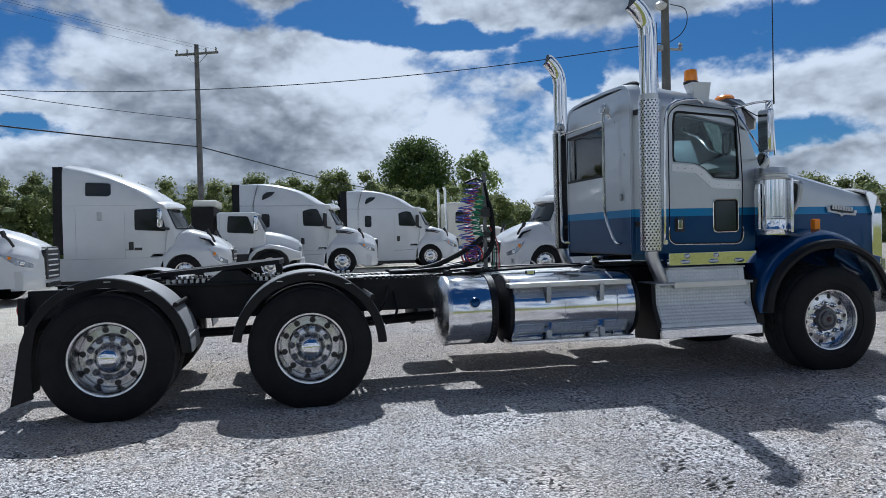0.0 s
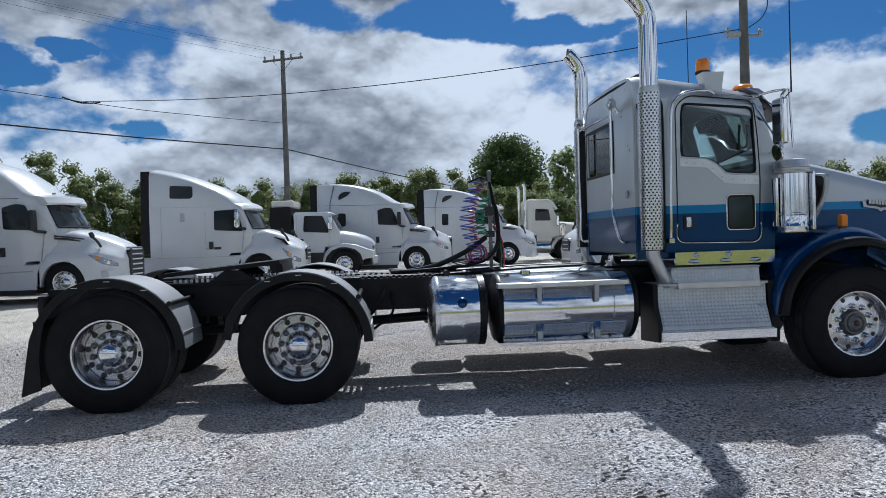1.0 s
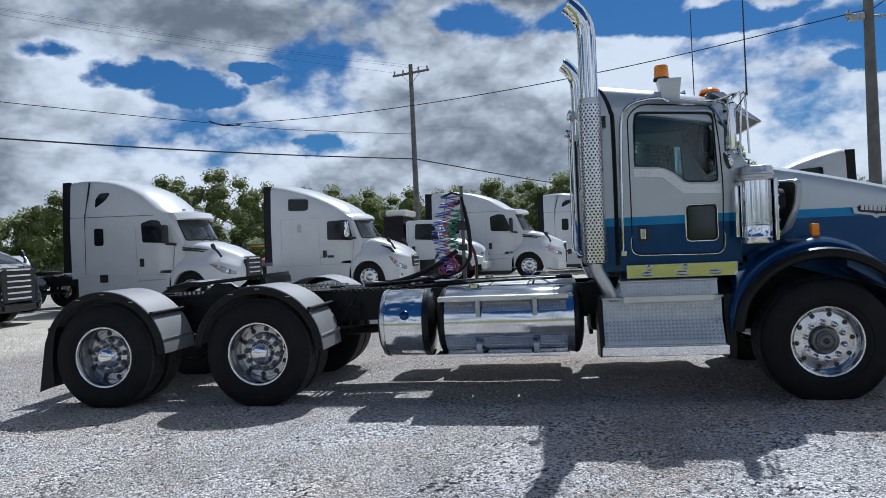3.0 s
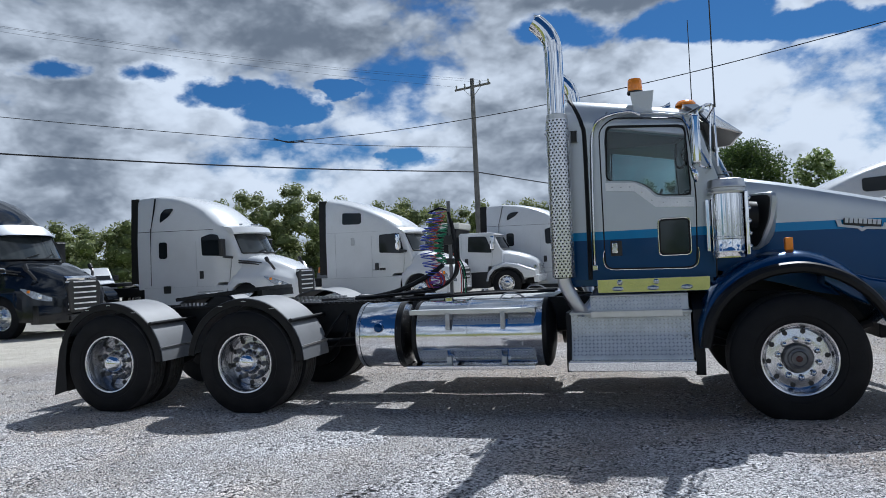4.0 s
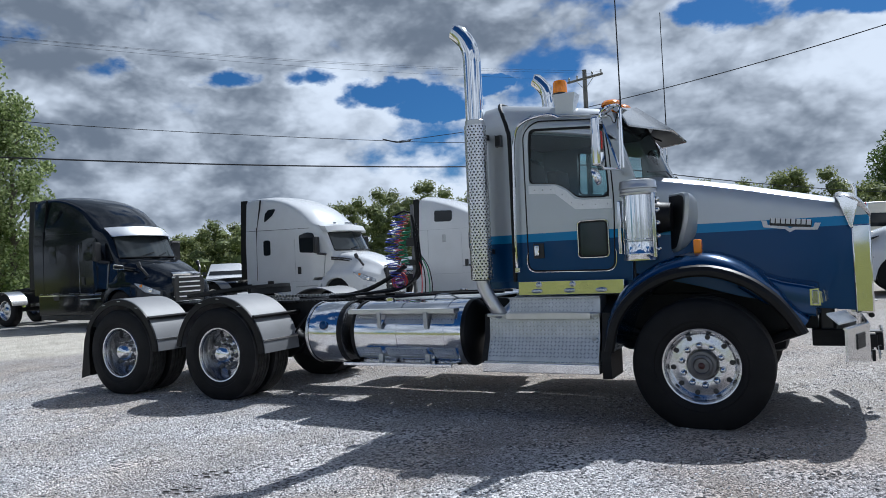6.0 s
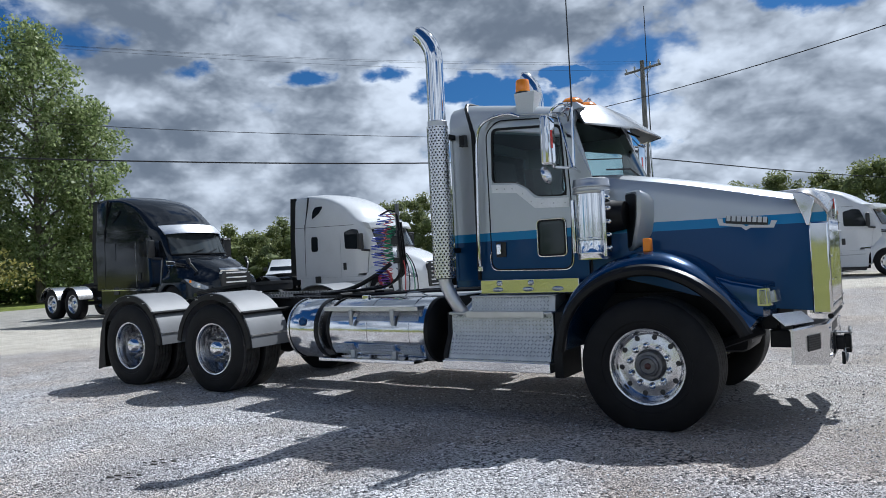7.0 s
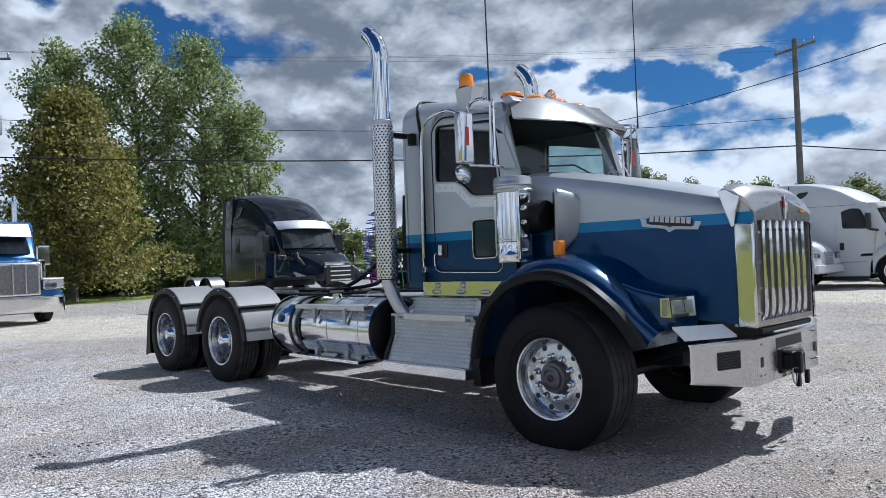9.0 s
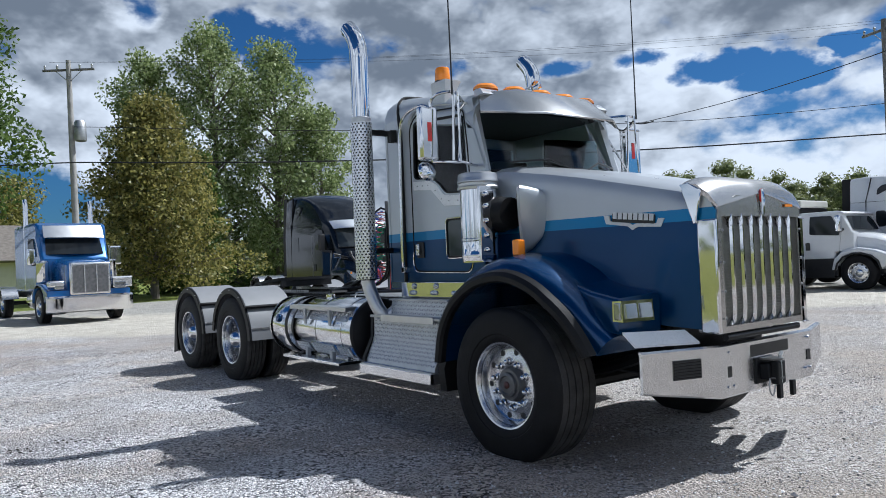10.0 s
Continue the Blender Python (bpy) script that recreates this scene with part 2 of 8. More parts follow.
M["hose_green"] = mat("green_cable", (0.02, 0.22, 0.10), 0.35, coat=0.4)
M["wood_pole"] = mat("weathered_pole_wood", (0.17, 0.165, 0.155), 0.85, 0.0, 0.25, 3.0, 0.5, 30.0)
M["wire"] = mat("black_wire", (0.02, 0.02, 0.022), 0.6)
M["galv"] = mat("galvanised_steel", (0.45, 0.46, 0.47), 0.5, 0.8, 0.15, 8.0)
M["galv_dark"] = mat("dull_hub_steel", (0.16, 0.16, 0.165), 0.45, 0.7, 0.25, 12.0, 0.2, 60.0)
M["orange"] = mat("orange_paint", (0.70, 0.22, 0.02), 0.5)
M["bumper"] = mat("bright_bumper_metal", (0.70, 0.70, 0.71), 0.25, 1.0, 0.05, 5.0)
M["visor"] = mat("brushed_visor_metal", (0.46, 0.465, 0.47), 0.18, 1.0, 0.05, 3.0)
M["steel_worn"] = mat("worn_dark_steel", (0.16, 0.16, 0.165), 0.35, 0.8, 0.3, 12.0)
# non-metal and pale: the sky that bright metal would mirror is in the colour
M["sky_pale_alu"] = mat("sky_pale_aluminium", (0.86, 0.865, 0.87), 0.28, 0.0, 0.05, 5.0, coat=0.4)
M["kerb_glass"] = mat("green_black_glass", (0.018, 0.030, 0.030), 0.06, 0.0, 0.1, 2.0)
M["mesh"] = mat("grey_grille_mesh", (0.34, 0.34, 0.31), 0.42, 0.7, 0.2, 14.0, 0.1, 60.0)
M["shell"] = mat("satin_grille_shell", (0.52, 0.51, 0.50), 0.24, 1.0, 0.06, 6.0)
M["pale_pole"] = mat("pale_pole_wood", (0.34, 0.33, 0.31), 0.85, 0.0, 0.2, 3.0, 0.5, 30.0)
M["hubred"] = mat("dull_red_hub_cap", (0.07, 0.022, 0.02), 0.4)
for k in ("tyre", "rubber", "black"):
    M[k].node_tree.nodes["Principled BSDF"].inputs["Specular IOR Level"].default_value = 0.22
M["bark"] = mat("bark", (0.16, 0.14, 0.12), 0.9, 0.0, 0.3, 4.0, 0.6, 25.0)


def leaf_mat(name, c1, c2):
    m = bpy.data.materials.new(name)
    m.use_nodes = True
    nt = m.node_tree
    N, L = nt.nodes.new, nt.links.new
    b = nt.nodes["Principled BSDF"]
    geo, ramp = N("ShaderNodeNewGeometry"), N("ShaderNodeValToRGB")
    ramp.color_ramp.elements[0].color, ramp.color_ramp.elements[1].color = (*c1, 1), (*c2, 1)
    L(geo.outputs["Random Per Island"], ramp.inputs[0])
    L(ramp.outputs[0], b.inputs["Base Color"])
    b.inputs["Roughness"].default_value = 0.5
    b.inputs["Specular IOR Level"].default_value = 0.4
    tl, mx = N("ShaderNodeBsdfTranslucent"), N("ShaderNodeMixShader")
    L(ramp.outputs[0], tl.inputs[0])
    mx.inputs[0].default_value = 0.4
    L(b.outputs[0], mx.inputs[1])
    L(tl.outputs[0], mx.inputs[2])
    L(mx.outputs[0], nt.nodes["Material Output"].inputs[0])
    return m


M["leaf"] = leaf_mat("poplar_leaves", (0.085, 0.14, 0.032), (0.46, 0.52, 0.25))
M["leaf_dark"] = leaf_mat("dark_leaves", (0.04, 0.085, 0.02), (0.16, 0.23, 0.055))
M["leaf_deep"] = leaf_mat("deep_green_leaves", (0.035, 0.068, 0.018), (0.14, 0.19, 0.055))
M["leaf_far"] = leaf_mat("wood_edge_leaves", (0.12, 0.15, 0.05), (0.33, 0.35, 0.15))
# for filler lumps behind the leaves; the shade inside the woods is in the colour
M["thicket"] = mat("shaded_inner_foliage", (0.11, 0.135, 0.05), 0.95, 0.0, 0.6, 2.2, 1.0, 5.0, dirt=(0.12, 0.14, 0.04), dirt_amount=0.6)
M["needle"] = leaf_mat("browning_needles", (0.055, 0.075, 0.018), (0.44, 0.39, 0.12))


# ---- mesh helpers ----
def finish(bm, angle=0.6):
    bmesh.ops.recalc_face_normals(bm, faces=bm.faces)
    for f in bm.faces:
        f.smooth = True
    for e in bm.edges:
        if len(e.link_faces) == 2 and e.calc_face_angle(0) > angle:
            e.smooth = False
    return bm


def part(name, bm, material, parent=None, label="", at=None):
    """One mesh object from a bmesh, or on shared mesh data, under a thing or a part."""
    if isinstance(bm, bmesh.types.BMesh):
        me = bpy.data.meshes.new(name)
        finish(bm).to_mesh(me)
        bm.free()
        me.materials.append(material)
    else:
        me = bm
    ob = new(name, me)
    ob.parent = parent
    if at is not None:
        ob.matrix_basis = at
    if label:
        ob["label"] = label
    return ob


def thing(name, label, category, at=None, group="", kind=""):
    ob = new(name)
    ob.empty_display_size = 0.3
    if at is not None:
        ob.matrix_basis = at
    return tagged(ob, label, category, group, kind)


def bevel(bm, verts, off, seg=2):
    vs = set(verts)
    es = [e for e in bm.edges if e.verts[0] in vs and e.verts[1] in vs]
    bmesh.ops.bevel(bm, geom=es, offset=off, segments=seg, profile=0.5, affect="EDGES", clamp_overlap=True)


def keep_flat(b, axis=None):
    """Creases round the flat sides, so that their bevels do not bend what they reflect."""
    b.normal_update()
    for f in b.faces:
        n = [abs(c) for c in f.normal]
        if (max(n) if axis is None else n[axis]) > 0.9995:
            for e in f.edges:
                e.smooth = False


def box(x0, x1, y0, y1, z0, z1, bev=0.0, bm=None, seg=2):
    b = bmesh.new()
    bmesh.ops.create_cube(b, size=1)
    for v in b.verts:
        v.co = ((x0 + x1) / 2 + v.co.x * (x1 - x0), (y0 + y1) / 2 + v.co.y * (y1 - y0), (z0 + z1) / 2 + v.co.z * (z1 - z0))
    if bev:
        bevel(b, b.verts, bev, seg)
        keep_flat(b)
    return add(bm, b)


def add(bm, b):
    if bm is None:
        return b
    me = bpy.data.meshes.new("t")
    b.to_mesh(me)
    b.free()
    bm.from_mesh(me)
    bpy.data.meshes.remove(me)
    return bm


def prism(poly, y0, y1, bev=0.0, bm=None, axis="y", seg=2):
    """A polygon of (x, z), or of (x, y) for axis z and (y, z) for axis x, drawn out between y0 and y1."""
    b = bmesh.new()

    def put(p, d):
        return (p[0], d, p[1]) if axis == "y" else (p[0], p[1], d) if axis == "z" else (d, p[0], p[1])

    a = [b.verts.new(put(p, y0)) for p in poly]
    c = [b.verts.new(put(p, y1)) for p in poly]
    b.faces.new(a)
    b.faces.new(list(reversed(c)))
    n = len(poly)
    for i in range(n):
        b.faces.new((a[i], c[i], c[(i + 1) % n], a[(i + 1) % n]))
    bmesh.ops.recalc_face_normals(b, faces=b.faces)
    if bev:
        caps = [e for e in b.edges if (e.verts[0] in a and e.verts[1] in a) or (e.verts[0] in c and e.verts[1] in c)]
        bmesh.ops.bevel(b, geom=caps, offset=bev, segments=seg, profile=0.5, affect="EDGES", clamp_overlap=True)
        keep_flat(b, "xyz".index(axis))
    return add(bm, b)


def loft(rings, cap=True, bm=None, closed=True):
    b = bmesh.new()
    vs = [[b.verts.new(p) for p in r] for r in rings]
    n = len(rings[0])
    for r, s in zip(vs, vs[1:]):
        for i in range(n if closed else n - 1):
            b.faces.new((r[i], r[(i + 1) % n], s[(i + 1) % n], s[i]))
    if cap and closed:
        b.faces.new(list(reversed(vs[0])))
        b.faces.new(vs[-1])
    return add(bm, b)


def lathe(profile, m, seg=40, bm=None, cap=False):
    """Turns (radius, height) round the local z axis, then places it by m."""
    rings = [[m @ Vector((r * math.cos(2 * math.pi * i / seg), r * math.sin(2 * math.pi * i / seg), h)) for i in range(seg)] for r, h in profile]
    return loft(rings, cap, bm)


def spline(pts, n=6):
    """A smooth line through the points."""
    p = [Vector(q) for q in pts]
    p = [2 * p[0] - p[1]] + p + [2 * p[-1] - p[-2]]
    out = []
    for i in range(1, len(p) - 2):
        for k in range(n):
            t = k / n
            out.append(0.5 * (2 * p[i] + (p[i + 1] - p[i - 1]) * t + (2 * p[i - 1] - 5 * p[i] + 4 * p[i + 1] - p[i + 2]) * t * t
                              + (3 * p[i] - p[i - 1] - 3 * p[i + 1] + p[i + 2]) * t ** 3))
    return out + [p[-2]]


def tube(pts, r, seg=10, bm=None, cap=True):
    pts = [Vector(p) for p in pts]
    rings, up = [], None
    for i, p in enumerate(pts):
        d = (pts[min(i + 1, len(pts) - 1)] - pts[max(i - 1, 0)]).normalized()
        if up is None:
            up = d.orthogonal().normalized()
        up = (up - d * up.dot(d)).normalized()
        w = d.cross(up)
        rad = r[i] if isinstance(r, (list, tuple)) else r
        rings.append([p + rad * (up * math.cos(2 * math.pi * k / seg) + w * math.sin(2 * math.pi * k / seg)) for k in range(seg)])
    return loft(rings, cap, bm)


def rounded(poly, r, n=4):
    """A polygon with its corners rounded."""
    out = []
    k = len(poly)
    for i in range(k):
        p, a, b = Vector(poly[i]), Vector(poly[i - 1]), Vector(poly[(i + 1) % k])
        d1, d2 = (a - p), (b - p)
        c = min(r, d1.length * 0.45, d2.length * 0.45)
        s, e = p + d1.normalized() * c, p + d2.normalized() * c
        for j in range(n + 1):
            t = j / n
            out.append(tuple((1 - t) ** 2 * s + 2 * t * (1 - t) * p + t * t * e))
    return out


def ring_panel(outer, inner, y0, y1, bm=None):
    """A frame between two outlines of as many points."""
    b = bmesh.new()
    n = len(outer)
    vs = [[b.verts.new((p[0], y, p[1])) for p in o] for o, y in ((outer, y0), (outer, y1), (inner, y1), (inner, y0))]
    for k in range(4):
        r, s = vs[k], vs[(k + 1) % 4]
        for i in range(n):
            b.faces.new((r[i], r[(i + 1) % n], s[(i + 1) % n], s[i]))
    return add(bm, b)


def plate_bars(o, u, v, nu, nv, pitch=0.034, skip=0.0):
    """Raised lozenges in alternating slant on the sheet from o along u and v."""
    o, u, v = Vector(o), Vector(u).normalized(), Vector(v).normalized()
    n = u.cross(v)
    V, F = [], []
    a, b, h = pitch * 0.58, pitch * 0.19, 0.0045
    for j in range(nv):
        for i in range(nu):
            q = 0.7071 if (i + j) % 2 else -0.7071
            c = o + u * (i + 0.5) * pitch + v * (j + 0.5) * pitch
            l, w = u * 0.7071 + v * q, u * -q + v * 0.7071
            k = len(V)
            V += [c - l * a, c - w * b, c + l * a, c + w * b, c - l * a * 0.62 + n * h, c - w * b * 0.45 + n * h, c + l * a * 0.62 + n * h, c + w * b * 0.45 + n * h]
            F += [(k, k + 1, k + 5, k + 4), (k + 1, k + 2, k + 6, k + 5), (k + 2, k + 3, k + 7, k + 6), (k + 3, k, k + 4, k + 7), (k + 4, k + 5, k + 6, k + 7)]
    me = bpy.data.meshes.new("tread_pattern")
    me.from_pydata(V, [], F)
    me.materials.append(M["tread_bar"])
    return me


RY = pose(0, 0, 0, 90, 0, 0)  # turns the lathe's axis to -y

# ---- ground ----
def ground_material():
    m = bpy.data.materials.new("gravel_yard")
    m.use_nodes = True
    nt = m.node_tree
    N, L = nt.nodes.new, nt.links.new
    b = nt.nodes["Principled BSDF"]
    tc = N("ShaderNodeTexCoord")
    P = tc.outputs["Object"]

    def noise_tex(scale, detail=5, rough=0.55):
        n = N("ShaderNodeTexNoise")
        n.inputs["Scale"].default_value, n.inputs["Detail"].default_value, n.inputs["Roughness"].default_value = scale, detail, rough
        L(P, n.inputs["Vector"])
        return n.outputs[0]

    def rng(v, a, bb, c=0.0, d=1.0):
        n = N("ShaderNodeMapRange")
        n.interpolation_type = "SMOOTHSTEP"
        L(v, n.inputs[0])
        for i, q in enumerate((a, bb, c, d)):
            n.inputs[i + 1].default_value = q
        return n.outputs[0]

    def mt(op, a, c):
        n = N("ShaderNodeMath")
        n.operation = op
        for i, v in enumerate((a, c)):
            if isinstance(v, (int, float)):
                n.inputs[i].default_value = v
            else:
                L(v, n.inputs[i])
        return n.outputs[0]

    def mix(f, a, c, kind="MIX"):
        n = N("ShaderNodeMix")
        n.data_type, n.blend_type = "RGBA", kind
        for s, v in ((n.inputs[0], f), (n.inputs[6], a), (n.inputs[7], c)):
            if isinstance(v, (int, float, tuple)):
                s.default_value = v
            else:
                L(v, s)
        return n.outputs[2]

    def stones(scale):
        v = N("ShaderNodeTexVoronoi")
        v.inputs["Scale"].default_value = scale
        L(P, v.inputs["Vector"])
        bw = N("ShaderNodeRGBToBW")
        L(v.outputs["Color"], bw.inputs[0])
        return v.outputs["Distance"], bw.outputs[0]

    d1, c1 = stones(50.0)
    d2, c2 = stones(105.0)
    sep = N("ShaderNodeSeparateXYZ")
    L(P, sep.inputs[0])
    x, y = sep.outputs[0], sep.outputs[1]
    # gravel: grey crushed stone with paler and browner drifts
    big, mid = noise_tex(0.35, 6), noise_tex(1.7, 6, 0.65)
    g = mix(rng(c1, 0.20, 0.68), (0.035, 0.034, 0.038, 1), (0.95, 0.925, 0.925, 1))
    g2 = mix(rng(c2, 0.18, 0.66), (0.055, 0.052, 0.052, 1), (0.92, 0.89, 0.885, 1))
    g = mix(rng(mid, 0.38, 0.62), g, g2)
    g = mix(rng(big, 0.45, 0.62, 0.0, 0.9), g, mix(1.0, g, (0.95, 0.84, 0.72, 1), "MULTIPLY"))
    soil = noise_tex(0.8, 7, 0.68)
    g = mix(rng(soil, 0.47, 0.60, 0.0, 0.42), g, (0.36, 0.32, 0.28, 1))
    g = mix(rng(noise_tex(0.22, 5), 0.46, 0.60, 0.0, 0.85), g, mix(1.0, g, (0.78, 0.775, 0.80, 1), "MULTIPLY"))
    ruts = mt("MULTIPLY", rng(mt("ADD", x, mt("MULTIPLY", soil, 4.0)), 2.5, 5.5), rng(noise_tex(2.6, 6, 0.7), 0.40, 0.62, 0.12, 0.66))
    g = mix(ruts, g, (0.33, 0.285, 0.235, 1))
    # trodden brown band under and beyond the truck
    under = mt("MULTIPLY", rng(mt("ADD", y, mt("MULTIPLY", mid, 1.2)), -1.8, 0.4), 0.45)
    g = mix(under, g, (0.46, 0.405, 0.345, 1))
    # the paler lane along the row of parked trucks
    lane = mt("ADD", mt("ADD", mt("MULTIPLY", x, -0.788), mt("MULTIPLY", y, 0.616)), -10.07)
    lane = mt("ADD", lane, mt("MULTIPLY", mt("SUBTRACT", big, 0.5), 3.0))
    lf = rng(lane, -0.4, 1.0)
    pale = mix(rng(mid, 0.3, 0.7), (0.60, 0.55, 0.46, 1), (0.76, 0.71, 0.62, 1))
    col = mix(lf, g, pale)
    asph = mix(rng(mid, 0.3, 0.7), (0.33, 0.32, 0.30, 1), (0.44, 0.425, 0.395, 1))
    col = mix(rng(lane, 7.0, 10.0, 0.0, 0.75), col, asph)
    turf = mix(rng(mid, 0.3, 0.7), (0.13, 0.18, 0.03, 1), (0.28, 0.31, 0.075, 1))
    gx = mt("ADD", mt("ADD", mt("MULTIPLY", x, -1.0), mt("MULTIPLY", y, -0.15)), mt("MULTIPLY", big, 2.0))
    gy = mt("ADD", y, mt("MULTIPLY", big, 2.0))
    col = mix(rng(gx, 32.4, 33.2), col, turf)
    col = mix(rng(gy, 44.0, 45.0), col, turf)
    hay = mix(rng(mid, 0.3, 0.7), (0.18, 0.20, 0.045, 1), (0.30, 0.30, 0.085, 1))
    col = mix(rng(gy, -7.6, -8.6), col, hay)
    east = mt("MULTIPLY", rng(mt("ADD", x, big), 10.0, 11.0), rng(y, 1.0, 0.0))
    col = mix(east, col, hay)
    L(col, b.inputs["Base Color"])
    b.inputs["Roughness"].default_value = 0.9
    b.inputs["Specular IOR Level"].default_value = 0.25
    h = mt("ADD", mt("MULTIPLY", d1, 0.9), mt("ADD", mt("MULTIPLY", d2, 0.4), mt("MULTIPLY", mid, 1.2)))
    bp = N("ShaderNodeBump")
    bp.invert = True
    bp.inputs["Strength"].default_value, bp.inputs["Distance"].default_value = 1.0, 0.034
    L(h, bp.inputs["Height"])
    L(bp.outputs[0], b.inputs["Normal"])
    return m


M["gravel"] = ground_material()


def ground():
    """One sheet, fine near the truck and coarse to the horizon, with slight undulations."""
    def axis(lo, hi, step, far):
        a = list(np.arange(lo, hi + 1e-6, step))
        s, q = step, a[-1]
        while q < far:
            s *= 1.5
            q += s
            a.append(q)
        s, q = step, a[0]
        while q > -far:
            s *= 1.5
            q -= s
            a.insert(0, q)
        return a

    xs, ys = axis(-13, 8, 0.12, 900), axis(-9, 9, 0.12, 900)
    verts = []
    for yy in ys:
        for xx in xs:
            near = abs(xx) < 25 and abs(yy) < 25
            bank = 1.3 * min(1.0, max(0.0, (-11.0 - yy) / 27.0)) ** 1.2
            bank = max(bank, 1.0 * min(1.0, max(0.0, (xx - 13.0) / 26.0)) * min(1.0, max(0.0, (2.0 - yy) / 10.0)))
            rut = 0.016 * min(1.0, max(0.0, (xx + 0.8 * yy + 3.2) / 2.0)) * min(1.0, max(0.0, (5.0 - yy) / 3.0))
            z = bank + 0.012 * noise.noise((xx * 0.9, yy * 0.9, 0)) + 0.006 * noise.noise((xx * 3, yy * 3, 5)) + rut * noise.noise((xx * 2.3 - yy * 1.2, yy * 0.9 + xx * 0.5, 9)) - 0.006 if near else bank
            verts.append((xx, yy, z))
    n = len(xs)
    faces = [(j * n + i, j * n + i + 1, (j + 1) * n + i + 1, (j + 1) * n + i) for j in range(len(ys) - 1) for i in range(n - 1)]
    me = bpy.data.meshes.new("ground")
    me.from_pydata(verts, [], faces)
    me.materials.append(M["gravel"])
    me.polygons.foreach_set("use_smooth", [True] * len(faces))
    tagged(new("ground", me), "grey crushed gravel yard with a paler trodden lane", "gravel yard", kind="structure")


ground()


def pebbles():
    """Loose stones lying on the gravel where the camera passes."""
    rnd = random.Random(5)
    V, F = [], []
    base = [Vector(p) for p in ((1, 0, 0), (-1, 0, 0), (0, 1, 0), (0, -1, 0), (0, 0, 1), (0, 0, -1))]
    tri = ((0, 2, 4), (2, 1, 4), (1, 3, 4), (3, 0, 4), (2, 0, 5), (1, 2, 5), (3, 1, 5), (0, 3, 5))
    for i in range(125000):
        x, y = rnd.uniform(-10.5, 6.5), -6.6 + 11.0 * rnd.random() ** 1.7
        s = 0.0046 + 0.0105 * rnd.random() ** 3
        if i < 400:
            s *= 1.8
        e = Euler((rnd.uniform(0, 6.3), rnd.uniform(0, 6.3), rnd.uniform(0, 6.3)))
        k = (s * rnd.uniform(0.8, 1.4), s * rnd.uniform(0.7, 1.1), s * rnd.uniform(0.5, 0.8))
        n = len(V)
        for b in base:
            q = Vector((b.x * k[0], b.y * k[1], b.z * k[2])) * rnd.uniform(0.85, 1.2)
            q.rotate(e)
            V.append((x + q.x, y + q.y, -0.003 + q.z * 0.55))
        F += [(n + a, n + b, n + c) for a, b, c in tri]
    me = bpy.data.meshes.new("loose_stones")
    me.from_pydata(V, [], F)
    m = leaf_mat("crushed_stone", (0.10, 0.098, 0.10), (0.92, 0.90, 0.90))
    for nd in m.node_tree.nodes:
        if nd.type == "MIX_SHADER":
            nd.inputs[0].default_value = 0.0
        if nd.type == "BSDF_PRINCIPLED":
            nd.inputs["Roughness"].default_value = 0.85
    me.materials.append(m)
    tagged(new("loose_stones", me), "loose grey crushed stones scattered over the yard", "gravel", kind="stuff")


pebbles()


def tyre_prints():
    """Lug marks pressed into the gravel: short ridges, dark in colour for the shade in the hollows."""
    rnd = random.Random(8)
    V, F = [], []
    for cx, cy, n in ((-3.07, -3.42, 3), (-2.99, -3.76, 3)):
        for i in range(n):
            for k in range(2):
                x, y = cx + (k - 0.5) * 0.115 + 0.02 * i + rnd.uniform(-0.015, 0.015), cy + (i - n / 2) * 0.062 + rnd.uniform(-0.008, 0.008)
                l, w, h = rnd.uniform(0.022, 0.042), rnd.uniform(0.005, 0.010), rnd.uniform(0.003, 0.006)
                k0 = len(V)
                for q in range(10):
                    a = 2 * math.pi * q / 10
                    g = rnd.uniform(0.8, 1.15)
                    V.append((x + l * g * math.cos(a), y + w * g * math.sin(a) + 0.25 * l * math.cos(a), -0.004))
                for q in range(10):
                    a = 2 * math.pi * q / 10
                    g = rnd.uniform(0.45, 0.65)
                    V.append((x + l * g * math.cos(a), y + w * g * math.sin(a) + 0.25 * l * g * math.cos(a), h * rnd.uniform(0.7, 1.1)))
                F += [(k0 + q, k0 + (q + 1) % 10, k0 + 10 + (q + 1) % 10, k0 + 10 + q) for q in range(10)] + [tuple(range(k0 + 10, k0 + 20))]
    me = bpy.data.meshes.new("tyre_prints")
    me.from_pydata(V, [], F)
    me.materials.append(mat("shadow_dark_soil", (0.13, 0.118, 0.10), 0.95, 0.0, 0.4, 20.0, 0.6, 60.0))
    tagged(new("tyre_prints", me), "lug marks pressed into the gravel, coloured dark as shaded hollows", "tyre marks", kind="stuff")


tyre_prints()

# ---- the tractor unit: front axle at x = 0, nose towards +x, camera's side at -y ----
truck = thing("semi_truck", "silver and dark blue day cab tractor truck parked on gravel", "truck")


